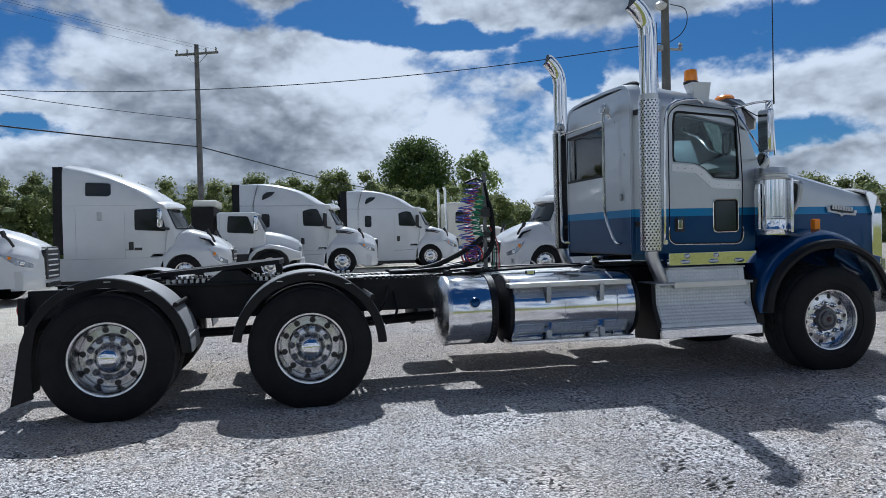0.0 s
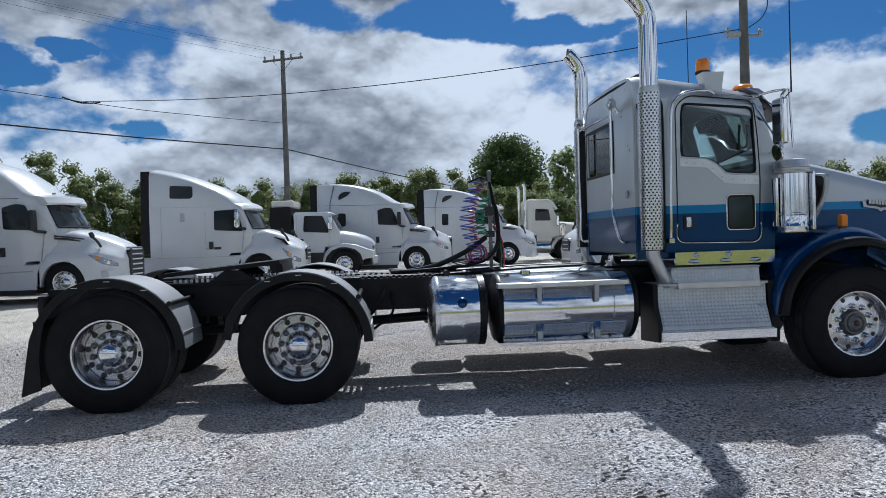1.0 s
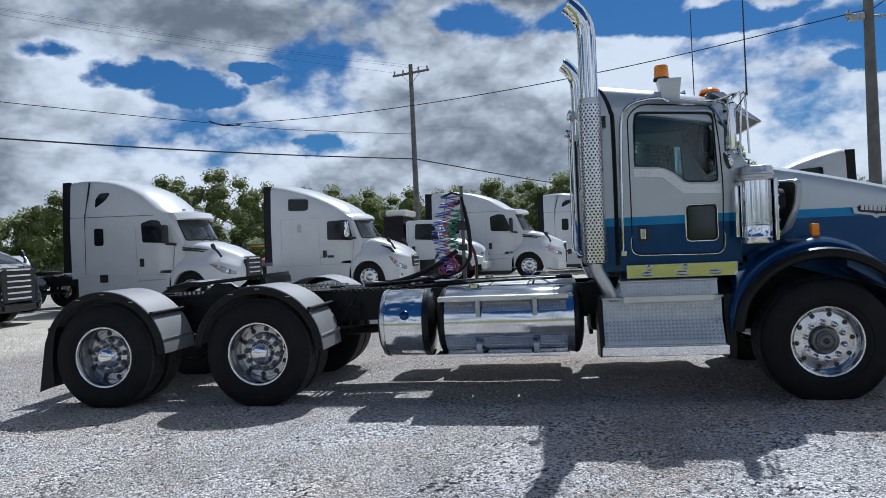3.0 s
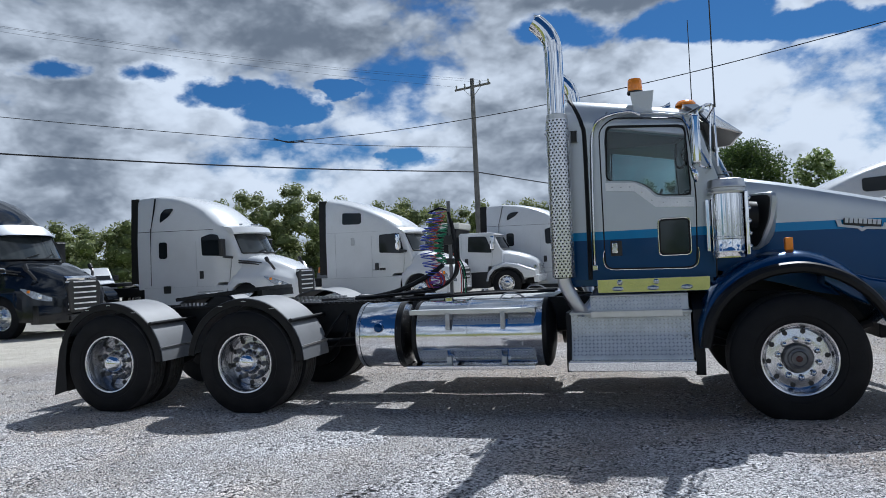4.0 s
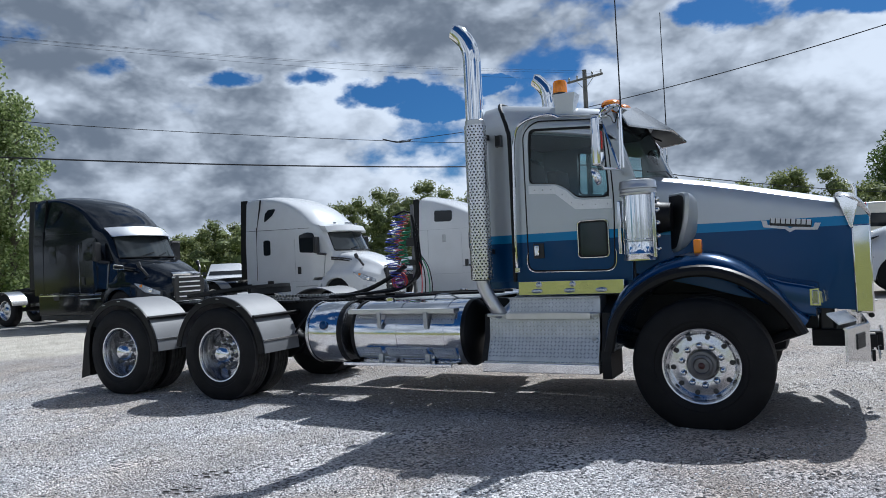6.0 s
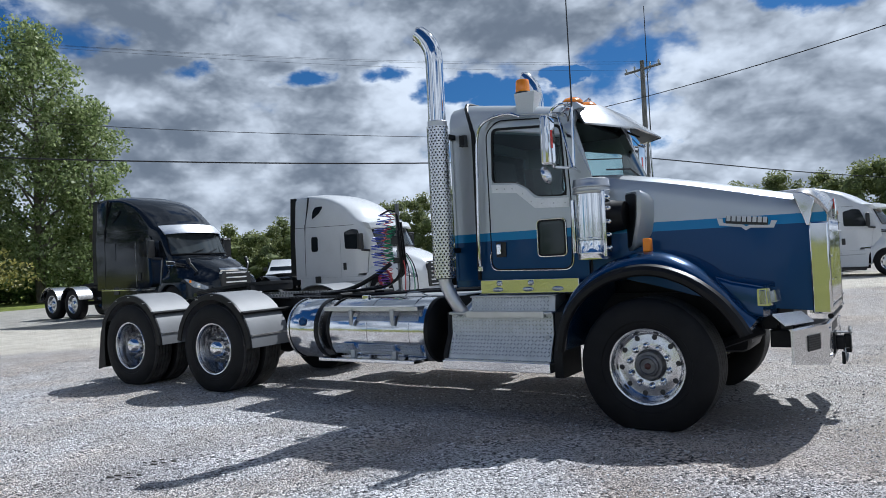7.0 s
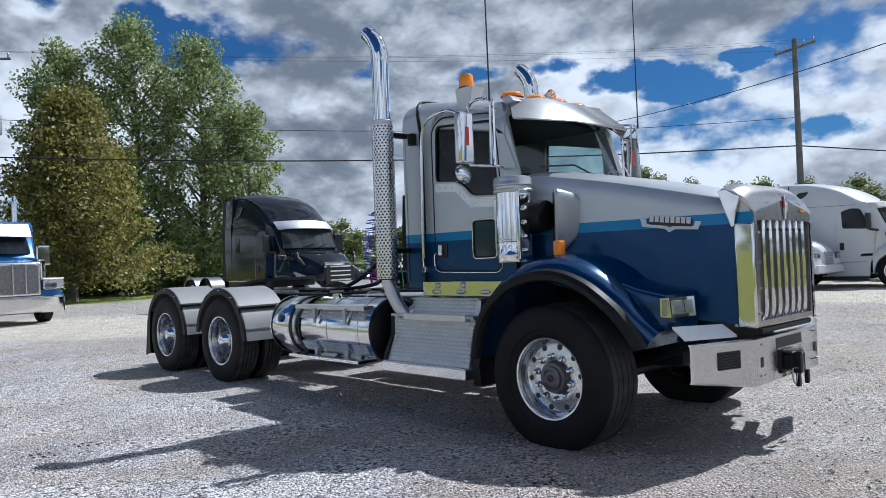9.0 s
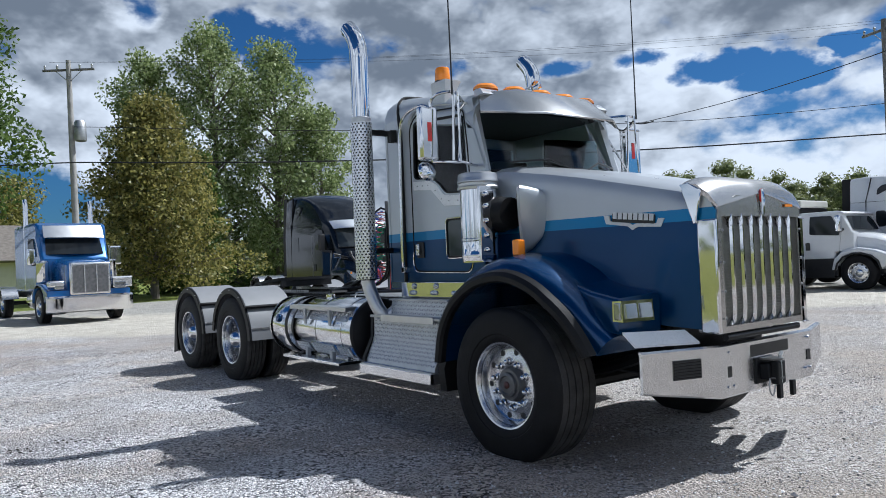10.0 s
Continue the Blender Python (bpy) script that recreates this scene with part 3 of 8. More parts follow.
def tyre_bm(R, width, rim, ground, seg=72):
    w = width / 2
    prof = [(rim - 0.012, -w * 0.72), (rim + 0.01, -w * 0.86), (rim + 0.06, -w * 0.98), (R - 0.10, -w), (R - 0.035, -w * 0.93), (R - 0.008, -w * 0.84)]
    lanes = 5
    t = w * 0.80
    for i in range(lanes):
        a, b = -t + 2 * t * i / lanes, -t + 2 * t * (i + 1) / lanes
        prof += [(R, a + 0.006), (R, b - 0.006)]
        if i < lanes - 1:
            prof += [(R - 0.014, b - 0.004), (R - 0.014, b + 0.004)]
    prof += [(R - 0.008, w * 0.84), (R - 0.035, w * 0.93), (R - 0.10, w), (rim + 0.075, w * 0.99), (rim + 0.07, w * 0.955), (rim + 0.05, w * 0.96),
             (rim + 0.01, w * 0.86), (rim - 0.012, w * 0.72)]
    b = lathe(prof, RY, seg)
    for v in b.verts:
        v.co.z = max(v.co.z, -ground)
    return b


def wheel_meshes(steer):
    out = {}
    if steer:
        tb = tyre_bm(0.543, 0.40, 0.288, 0.497)
        rim = [(0.285, -0.16), (0.300, -0.165), (0.300, 0.160), (0.306, 0.168), (0.302, 0.176), (0.290, 0.172), (0.280, 0.150), (0.266, 0.120), (0.258, 0.092),
               (0.246, 0.084), (0.205, 0.088), (0.185, 0.094), (0.140, 0.094), (0.122, 0.088), (0.118, 0.02), (0.01, 0.02)]
        hub = [(0.116, 0.03), (0.116, 0.115), (0.108, 0.128), (0.088, 0.130), (0.084, 0.150), (0.066, 0.156), (0.060, 0.150), (0.058, 0.146), (0.001, 0.146)]
        cap = [(0.026, 0.140), (0.026, 0.152), (0.018, 0.158), (0.001, 0.160)]
        nut_h, hole_h, hole_r = 0.092, 0.0855, 0.228
    else:
        tb = tyre_bm(0.525, 0.285, 0.288, 0.503)
        rim = [(0.285, -0.12), (0.300, -0.125), (0.300, 0.118), (0.307, 0.126), (0.302, 0.134), (0.288, 0.130), (0.280, 0.105), (0.272, 0.08), (0.262, 0.02), (0.256, -0.035),
               (0.250, -0.052), (0.192, -0.048), (0.180, -0.012), (0.168, 0.004), (0.135, 0.006), (0.122, 0.004), (0.118, -0.03), (0.01, -0.03)]
        hub = [(0.175, -0.012), (0.178, 0.006), (0.170, 0.012), (0.128, 0.014), (0.122, 0.010)]
        cap = [(0.124, 0.0), (0.120, 0.03), (0.112, 0.058), (0.098, 0.082), (0.090, 0.095), (0.086, 0.10), (0.078, 0.115), (0.055, 0.128), (0.025, 0.134), (0.001, 0.135)]
        nut_h, hole_h, hole_r = 0.010, -0.050, 0.224
        k = rim.index((0.256, -0.035))
        disc, rim = rim[k:], rim[:k + 1]
        out["disc"] = lathe(disc, RY, 56)
    out["tyre"], out["rim"], out["hub"], out["cap"] = tb, lathe(rim, RY, 56), lathe(hub, RY, 32), lathe(cap, RY, 32)
    out["nut"] = lathe([(0.028, 0), (0.027, 0.020), (0.020, 0.027), (0.017, 0.046), (0.008, 0.053), (0.0005, 0.054)], RY, 8)
    # black discs on the surface stand for the shade in the hand holes
    hr_ = 0.021 if steer else 0.026
    out["hole"] = lathe([(hr_, -0.004), (hr_, 0.004), (hr_ - 0.003, 0.005), (0.0005, 0.0045)], RY, 14)
    mats = dict(tyre=M["tyre"], rim=M["wheel"], disc=M["disc"], hub=M["galv_dark"] if steer else M["disc"], cap=M["hubred"] if steer else M["chrome"], nut=M["chrome"] if steer else M["galv_dark"], hole=M["plastic"])
    done = {}
    for k, b in out.items():
        me = bpy.data.meshes.new(k)
        finish(b).to_mesh(me)
        b.free()
        me.materials.append(mats[k])
        if k == "tyre":
            me.materials.append(M["tread"])
            half = 0.16 if steer else 0.115
            for f in me.polygons:
                if abs(f.center.y) < half and math.hypot(f.center.x, f.center.z) > 0.44:
                    f.material_index = 1
        done[k] = me
    done["h"] = (nut_h, hole_h, hole_r)
    return done


STEER, DRIVE = wheel_meshes(True), wheel_meshes(False)


def put_wheel(parent, meshes, at, spin=0.0, holes=10, simple=False):
    w = part("wheel", meshes["rim"], None, parent, "polished aluminium disc wheel", at)
    part("tyre", meshes["tyre"], None, w)
    if "disc" in meshes:
        part("wheel_disc", meshes["disc"], None, w)
    if simple:
        return w
    part("hub", meshes["hub"], None, w)
    part("hub_cap", meshes["cap"], None, w)
    nh, hh, hr = meshes["h"]
    for i in range(10):
        a = 2 * math.pi * (i + 0.5) / 10 + spin
        part("lug_nut", meshes["nut"], None, w, at=Matrix.Translation((0.160 * math.cos(a), -nh, 0.160 * math.sin(a))))
        b = 2 * math.pi * i / 10 + spin
        part("hand_hole_disc", meshes["hole"], None, w, at=Matrix.Translation((hr * math.cos(b), -hh, hr * math.sin(b))))
    return w


for side in (1, -1):
    turn = Matrix.Identity(4) if side == 1 else pose(0, 0, 0, 0, 0, 180)
    put_wheel(truck, STEER, turn @ Matrix.Translation((0, -1.035, 0.497)), 0.1)
    for k, x in enumerate((-5.13, -6.745)):
        put_wheel(truck, DRIVE, Matrix.Translation((x, -1.072 * side, 0.503)) @ turn, 0.2 + 0.3 * k)
        put_wheel(truck, DRIVE, Matrix.Translation((x, -0.745 * side, 0.503)) @ turn, simple=True)

# chassis
for y in (-0.43, 0.43):
    s = 1 if y < 0 else -1
    ch = [(y - 0.0, 0.72), (y + 0.085 * s, 0.72), (y + 0.085 * s, 0.732), (y + 0.012 * s, 0.732), (y + 0.012 * s, 1.018), (y + 0.085 * s, 1.018), (y + 0.085 * s, 1.03), (y, 1.03)]
    part("frame_rail", prism(ch, -7.55, 0.85, axis="x"), M["black"], truck)
for x in (-7.45, -6.2, -5.8, -4.4, -3.1, -1.2, 0.4):
    part("crossmember", box(x - 0.05, x + 0.05, -0.42, 0.42, 0.76, 1.0, 0.01), M["black"], truck)
for x in (-5.13, -6.745):
    ax = tube([(x, -0.95, 0.503), (x, 0.95, 0.503)], 0.075, 14)
    lathe([(0.03, -0.24), (0.14, -0.2), (0.20, -0.06), (0.21, 0.04), (0.16, 0.16), (0.09, 0.26), (0.06, 0.36)], Matrix.Translation((x, 0, 0.52)) @ pose(0, 0, 0, 0, 90, 0), 24, ax, True)
    for y in (-0.66, 0.66):
        lathe([(0.27, -0.13), (0.285, -0.12), (0.285, 0.10), (0.12, 0.12)], Matrix.Translation((x, y, 0.503)) @ pose(0, 0, 0, 90 if y > 0 else -90, 0, 0), 28, ax, True)
    part("drive_axle", ax, M["black"], truck)
    for y in (-0.5, 0.5):
        part("suspension_beam", box(x - 0.45, x + 0.45, y - 0.06, y + 0.06, 0.56, 0.68, 0.02), M["black"], truck)
        part("air_bag", lathe([(0.06, 0), (0.13, 0.03), (0.14, 0.09), (0.12, 0.12), (0.14, 0.16), (0.13, 0.22), (0.08, 0.25)], Matrix.Translation((x - 0.33, y, 0.66)), 20, cap=True), M["rubber"], truck)
        part("shock_absorber", tube([(x + 0.3, y, 0.5), (x + 0.22, y, 0.98)], 0.035, 10), M["black"], truck)
part("steer_axle", tube([(0, -0.9, 0.47), (0, -0.6, 0.42), (0, 0.6, 0.42), (0, 0.9, 0.47)], 0.06, 10), M["black"], truck)
for y in (-0.45, 0.45):
    part("leaf_spring", tube(spline([(-0.75, y, 0.72), (-0.3, y, 0.56), (0, y, 0.52), (0.3, y, 0.56), (0.75, y, 0.72)]), 0.045, 8), M["black"], truck)
part("drive_shaft", tube([(-1.9, 0, 0.70), (-4.9, 0, 0.55)], 0.05, 12), M["black"], truck)
part("drive_shaft", tube([(-5.4, 0, 0.55), (-6.5, 0, 0.53)], 0.045, 12), M["black"], truck)
gb = box(-1.95, -0.85, -0.26, 0.26, 0.52, 1.02, 0.06)
box(-0.85, 0.62, -0.34, 0.34, 0.5, 1.3, 0.08, gb)
part("engine_and_gearbox", gb, M["black"], truck)
rad = box(0.86, 0.98, -0.46, 0.46, 0.66, 1.62, 0.02)
part("radiator", rad, M["plastic"], truck)

# half-round fenders over the tandem, with dark rolled edges and support bars
def half_fender(x, a0, a1, near):
    s = -1 if near else 1
    R, zc = 0.655, 0.503
    n = 26
    top, edge = [], []
    for i in range(n + 1):
        a = radians(a0 + (a1 - a0) * i / n)
        c, d = math.cos(a), math.sin(a)
        ring = [(R, 0.60), (R, 1.185), (R - 0.012, 1.195), (R - 0.02, 1.19), (R - 0.012, 1.18), (R - 0.012, 0.60)]
        top.append([(x + r * c, s * y, zc + r * d) for r, y in ring])
        ring = [(R - 0.004, 1.186), (R - 0.004, 1.205), (R - 0.012, 1.213), (R - 0.076, 1.213), (R - 0.080, 1.205), (R - 0.07, 1.19)]
        edge.append([(x + r * c, s * y, zc + r * d) for r, y in ring])
    f = part("fender", loft(top), M["fender"], truck, "grey metal half-round fender")
    part("edge_trim", loft(edge), M["rubber"], f, "black rolled edge")
    a = radians(a0 + (a1 - a0) * (0.86 if a1 < a0 else 0.86))
    p = Vector((x + (R + 0.025) * math.cos(radians(38)), 0, zc + (R + 0.025) * math.sin(radians(38))))
    part("support_bar", tube([(p.x, s * 0.44, p.z), (p.x, s * 1.22, p.z)], 0.022, 10), M["rubber"], f)
    q = [(x + (R + 0.004) * math.cos(radians(14)), zc + (R + 0.004) * math.sin(radians(14)))]
    part("seam_strip", box(q[0][0] - 0.006, q[0][0] + 0.006, s * 1.185, s * 0.60, q[0][1] - 0.009, q[0][1] + 0.009), M["brushed"], f)
    for ang in (60, 88, 112):
        part("rivet_tab", box(x + R * math.cos(radians(ang)) - 0.025, x + R * math.cos(radians(ang)) + 0.025, s * 1.2145, s * 1.205, zc + (R - 0.03) * math.sin(radians(ang)) - 0.003, zc + (R - 0.03) * math.sin(radians(ang)) + 0.003), M["brushed"], f)


for near in (True, False):
    half_fender(-5.13, 172, 2, near)
    half_fender(-6.745, 152, 2, near)
    s = -1 if near else 1
    fl = loft([[(-7.29, s * 0.62, 0.81), (-7.29, s * 1.205, 0.81), (-7.31, s * 1.205, 0.81), (-7.31, s * 0.62, 0.81)],
               [(-7.36, s * 0.62, 0.6), (-7.36, s * 1.205, 0.6), (-7.375, s * 1.205, 0.6), (-7.375, s * 0.62, 0.6)],
               [(-7.42, s * 0.62, 0.19), (-7.42, s * 1.205, 0.19), (-7.435, s * 1.205, 0.19), (-7.435, s * 0.62, 0.19)]])
    f = part("mud_flap", fl, M["rubber"], truck, "black rubber mud flap")
    part("flap_wing", prism([(-7.455, 0.17), (-7.29, 0.225), (-7.30, 0.5), (-7.27, 0.72), (-7.245, 0.80), (-7.31, 0.82), (-7.375, 0.66), (-7.41, 0.45)], s * 1.19, s * 1.208), M["rubber"], f)
    part("hanger", box(-7.34, -7.27, s * 0.40, s * 1.19, 0.74, 0.80, 0.01), M["black"], f)
part("tail_bar", box(-7.60, -7.54, -0.55, 0.55, 0.74, 0.98, 0.01), M["black"], truck)
for y in (-0.48, -0.36, 0.36, 0.48):
    part("tail_lamp", lathe([(0.05, 0), (0.05, 0.012), (0.03, 0.02), (0.001, 0.021)], Matrix.Translation((-7.60, y, 0.87)) @ pose(0, 0, 0, 0, -90, 0), 16), M["red"], truck)

# fifth wheel on its slide rack
def fifth_wheel():
    m = Matrix.Translation((-5.82, 0, 1.185)) @ pose(0, 0, 0, 0, -5, 0)
    pl = [(0.44, -0.40), (0.48, -0.25), (0.48, 0.25), (0.44, 0.40), (0.20, 0.46), (-0.20, 0.46), (-0.72, 0.30), (-0.78, 0.22), (-0.55, 0.06), (-0.05, 0.055), (-0.05, -0.055), (-0.55, -0.06),
          (-0.78, -0.22), (-0.72, -0.30), (-0.20, -0.46), (0.20, -0.46)]
    b = prism(pl, -0.02, 0.02, axis="z")
    prism([(0.46, -0.38), (0.46, 0.38), (0.40, 0.38), (0.40, -0.38)], -0.10, -0.02, axis="z", bm=b)
    b.transform(m)
    f = part("fifth_wheel", b, M["black"], truck, "black greased fifth wheel plate")
    for y in (-0.44, 0.44):
        part("pivot_bracket", prism([(-6.08, 1.03), (-5.56, 1.03), (-5.74, 1.16), (-5.90, 1.16)], y - 0.04, y + 0.04, 0.01), M["black"], f)
        part("slide_rail", box(-6.45, -4.6, y - 0.07, y + 0.07, 1.03, 1.052, 0.005), M["black"], f)
        rk = bmesh.new()
        for i in range(34):
            x = -6.40 + i * 0.052
            box(x, x + 0.028, y + 0.075 * (1 if y < 0 else -1) - 0.03, y + 0.075 * (1 if y < 0 else -1) + 0.03, 1.052, 1.082, 0, rk)
        part("slide_rack", rk, M["brushed"], f, "toothed steel slide rack")
    part("release_handle", tube([(-5.5, -0.2, 1.13), (-5.5, -0.55, 1.12), (-5.46, -0.62, 1.12)], 0.012, 8), M["galv"], f)


fifth_wheel()

# deck behind the cab, with pipes and hoses on it
for i, x in enumerate((-2.28, -2.72, -3.16)):
    part("deck_plate", box(x - 0.21, x + 0.21, -0.47, 0.47, 1.034, 1.046, 0.003), M["plate"], truck, "aluminium tread plate deck")
part("cross_tube", tube([(-3.75, -0.5, 1.06), (-3.75, 0.5, 1.06)], 0.03, 10), M["black"], truck)
for i, (yy, zz) in enumerate(((-0.30, 1.045), (-0.22, 1.05), (0.24, 1.045))):
    part("air_pipe", tube(spline([(-2.1, yy * 0.5, 1.08), (-2.9, yy, zz + 0.03), (-3.8, yy * 1.1, zz), (-4.8, yy, 1.04), (-5.1, yy * 0.8, 1.02)]), 0.014, 8), M["rubber"], truck)

# slatted walk between the rails; the tanks are added to stop sun falling through
gt = bmesh.new()
for i in range(13):
    box(-4.62 + i * 0.06, -4.588 + i * 0.06, -0.46, 0.46, 1.03, 1.05, 0, gt)
for y in (-0.3, 0.0, 0.3):
    box(-4.62, -3.87, y - 0.01, y + 0.01, 1.02, 1.032, 0, gt)
part("slatted_walk", gt, M["black"], truck, "dark slatted walk between the rails")
for y, x0, x1 in ((-0.20, -4.55, -3.75), (0.20, -4.4, -3.5), (0.0, -3.4, -2.5)):
    part("sun_block_tank", lathe([(0.02, 0), (0.09, 0.01), (0.12, 0.05), (0.12, x1 - x0 - 0.05), (0.09, x1 - x0 - 0.01), (0.02, x1 - x0)], Matrix.Translation((x0, y, 0.86)) @ pose(0, 0, 0, 0, 90, 0), 18, cap=True), M["black"], truck)
part("brake_hose", tube(spline([(-4.35, -0.45, 0.95), (-4.42, -0.62, 0.80), (-4.55, -0.60, 0.66), (-4.7, -0.5, 0.62)]), 0.013, 6), M["rubber"], truck)
part("brake_hose", tube(spline([(-4.30, -0.45, 0.90), (-4.30, -0.58, 0.70), (-4.48, -0.55, 0.55)]), 0.013, 6), M["rubber"], truck)

# hose post with coiled lines
post = part("hose_post", box(-3.256, -3.220, -0.03, 0.006, 1.03, 2.10, 0.004), M["galv_dark"], truck, "steel post carrying the coiled lines")
part("clamp_arm", tube([(-3.24, -0.01, 2.0), (-3.34, -0.03, 2.03), (-3.46, -0.05, 1.98)], 0.012, 8), M["black"], post)
part("valve_block", box(-3.30, -3.19, -0.08, 0.04, 1.62, 1.72, 0.01), M["plastic"], post)
part("valve_block", box(-3.29, -3.20, -0.07, 0.03, 1.40, 1.47, 0.01), M["plastic"], post)


def coil(name, a, b, turns, r, thick, material, lean=0.0, bow=0.055):
    a, b = Vector(a), Vector(b)
    pts = []
    n = int(turns * 14)
    for i in range(n + 1):
        t = i / n
        q = 2 * math.pi * turns * t
        wob = 0.014 * math.sin(7 * t + lean) - bow * math.sin(math.pi * t)
        pts.append(a.lerp(b, t) + Vector((r * math.cos(q) + wob, r * math.sin(q), 0.01 * math.sin(q * 0.5))))
    part(name, tube(pts, thick, 6), material, post)


coil("coiled_air_line", (-3.37, -0.08, 1.99), (-3.43, -0.10, 1.27), 15, 0.076, 0.0058, M["hose_blue"], 1.0, 0.075)
coil("coiled_air_line", (-3.33, -0.02, 1.99), (-3.40, -0.03, 1.24), 15, 0.052, 0.0052, M["hose_red"], 2.0, 0.05)
coil("coiled_cable", (-3.30, -0.05, 1.84), (-3.33, -0.06, 1.42), 15, 0.050, 0.0072, M["hose_green"], 0.3, 0.03)
coil("coiled_air_line", (-3.43, -0.10, 1.27), (-3.40, -0.06, 1.16), 4, 0.060, 0.0055, M["hose_violet"], 0.6, 0.0)
for i, (dx, m_) in enumerate(((0.0, "hose_red"), (0.03, "hose_blue"), (0.05, "hose_red"))):
    lp = [(-3.43 + dx + 0.085 * math.cos(q / 8 * 2 * math.pi), -0.07 - 0.02 * i + 0.012 * q / 8, 1.23 + 0.095 * math.sin(q / 8 * 2 * math.pi)) for q in range(17)]
    part("hose_loop", tube(spline(lp, 3), 0.009, 6), M[m_], post)
for i, (dy, dz) in enumerate(((-0.02, 0.0), (0.02, 0.05), (-0.06, -0.05))):
    part("hose", tube(spline([(-3.24 + 0.02 * i, dy, 1.98 - 0.1 * i), (-3.17, dy - 0.03, 1.6), (-3.18, dy - 0.02, 1.30), (-3.38, dy - 0.05, 1.16 + dz * 0.4), (-3.8, dy * 3 - 0.1, 1.10), (-4.15, dy * 2 - 0.12, 1.08),
                              (-4.30, dy, 1.09), (-4.1, 0.12 + dy, 1.07), (-3.6, 0.15, 1.07)]), 0.017, 8), M["rubber"], post)
part("thick_hose", tube(spline([(-3.30, -0.10, 1.40), (-3.5, -0.14, 1.27), (-3.8, -0.17, 1.14), (-4.1, -0.2, 1.08), (-4.3, -0.2, 1.07)]), 0.026, 10), M["rubber"], post)
for i, (c, dy) in enumerate((("hose_red", -0.04), ("rubber", 0.0), ("hose_green", 0.05), ("rubber", 0.08))):
    part("service_line", tube(spline([(-3.20, dy, 1.52), (-3.13, dy * 1.5, 1.38), (-3.11, dy * 2, 1.2), (-3.12, dy * 2.2, 1.05)]), 0.0065, 6), M[c], post)

# tanks
def tank(x0, x1, near, strap):
    s = -1 if near else 1
    yc, zc, R = s * 0.885, 0.735, 0.318
    m = Matrix.Translation((x0, yc, zc)) @ pose(0, 0, 0, 0, 90, 0)
    L_ = x1 - x0
    t = part("tank", lathe([(R - 0.003, 0.0), (R, 0.006), (R, L_ - 0.006), (R - 0.003, L_)], m, 56), M["alu"], truck, "polished aluminium fuel tank")
    for x, d in ((x0, -1), (x1, 1)):
        mm = Matrix.Translation((x, yc, zc)) @ pose(0, 0, 0, 0, 90 * d, 0)
        part("end_cap", lathe([(R + 0.004, -0.02), (R + 0.006, 0.0), (R - 0.004, 0.02), (R - 0.05, 0.045), (R * 0.5, 0.07), (0.002, 0.078)], mm, 48), M["rubber"] if strap or not near else M["bumper"], t, "domed end")
    return t, yc, zc, R


def tank_strap(t, x, yc, zc, R, near, material, w=0.03):
    s = -1 if near else 1
    rings = []
    for i in range(33):
        a = radians(-115 + 230 * i / 32)
        c, d = math.cos(a), math.sin(a)
        rings.append([(x - w, yc + s * (R + 0.001) * c, zc + (R + 0.001) * d), (x + w, yc + s * (R + 0.001) * c, zc + (R + 0.001) * d),
                      (x + w, yc + s * (R + 0.006) * c, zc + (R + 0.006) * d), (x - w, yc + s * (R + 0.006) * c, zc + (R + 0.006) * d)])
    part("strap", loft(rings), material, t)


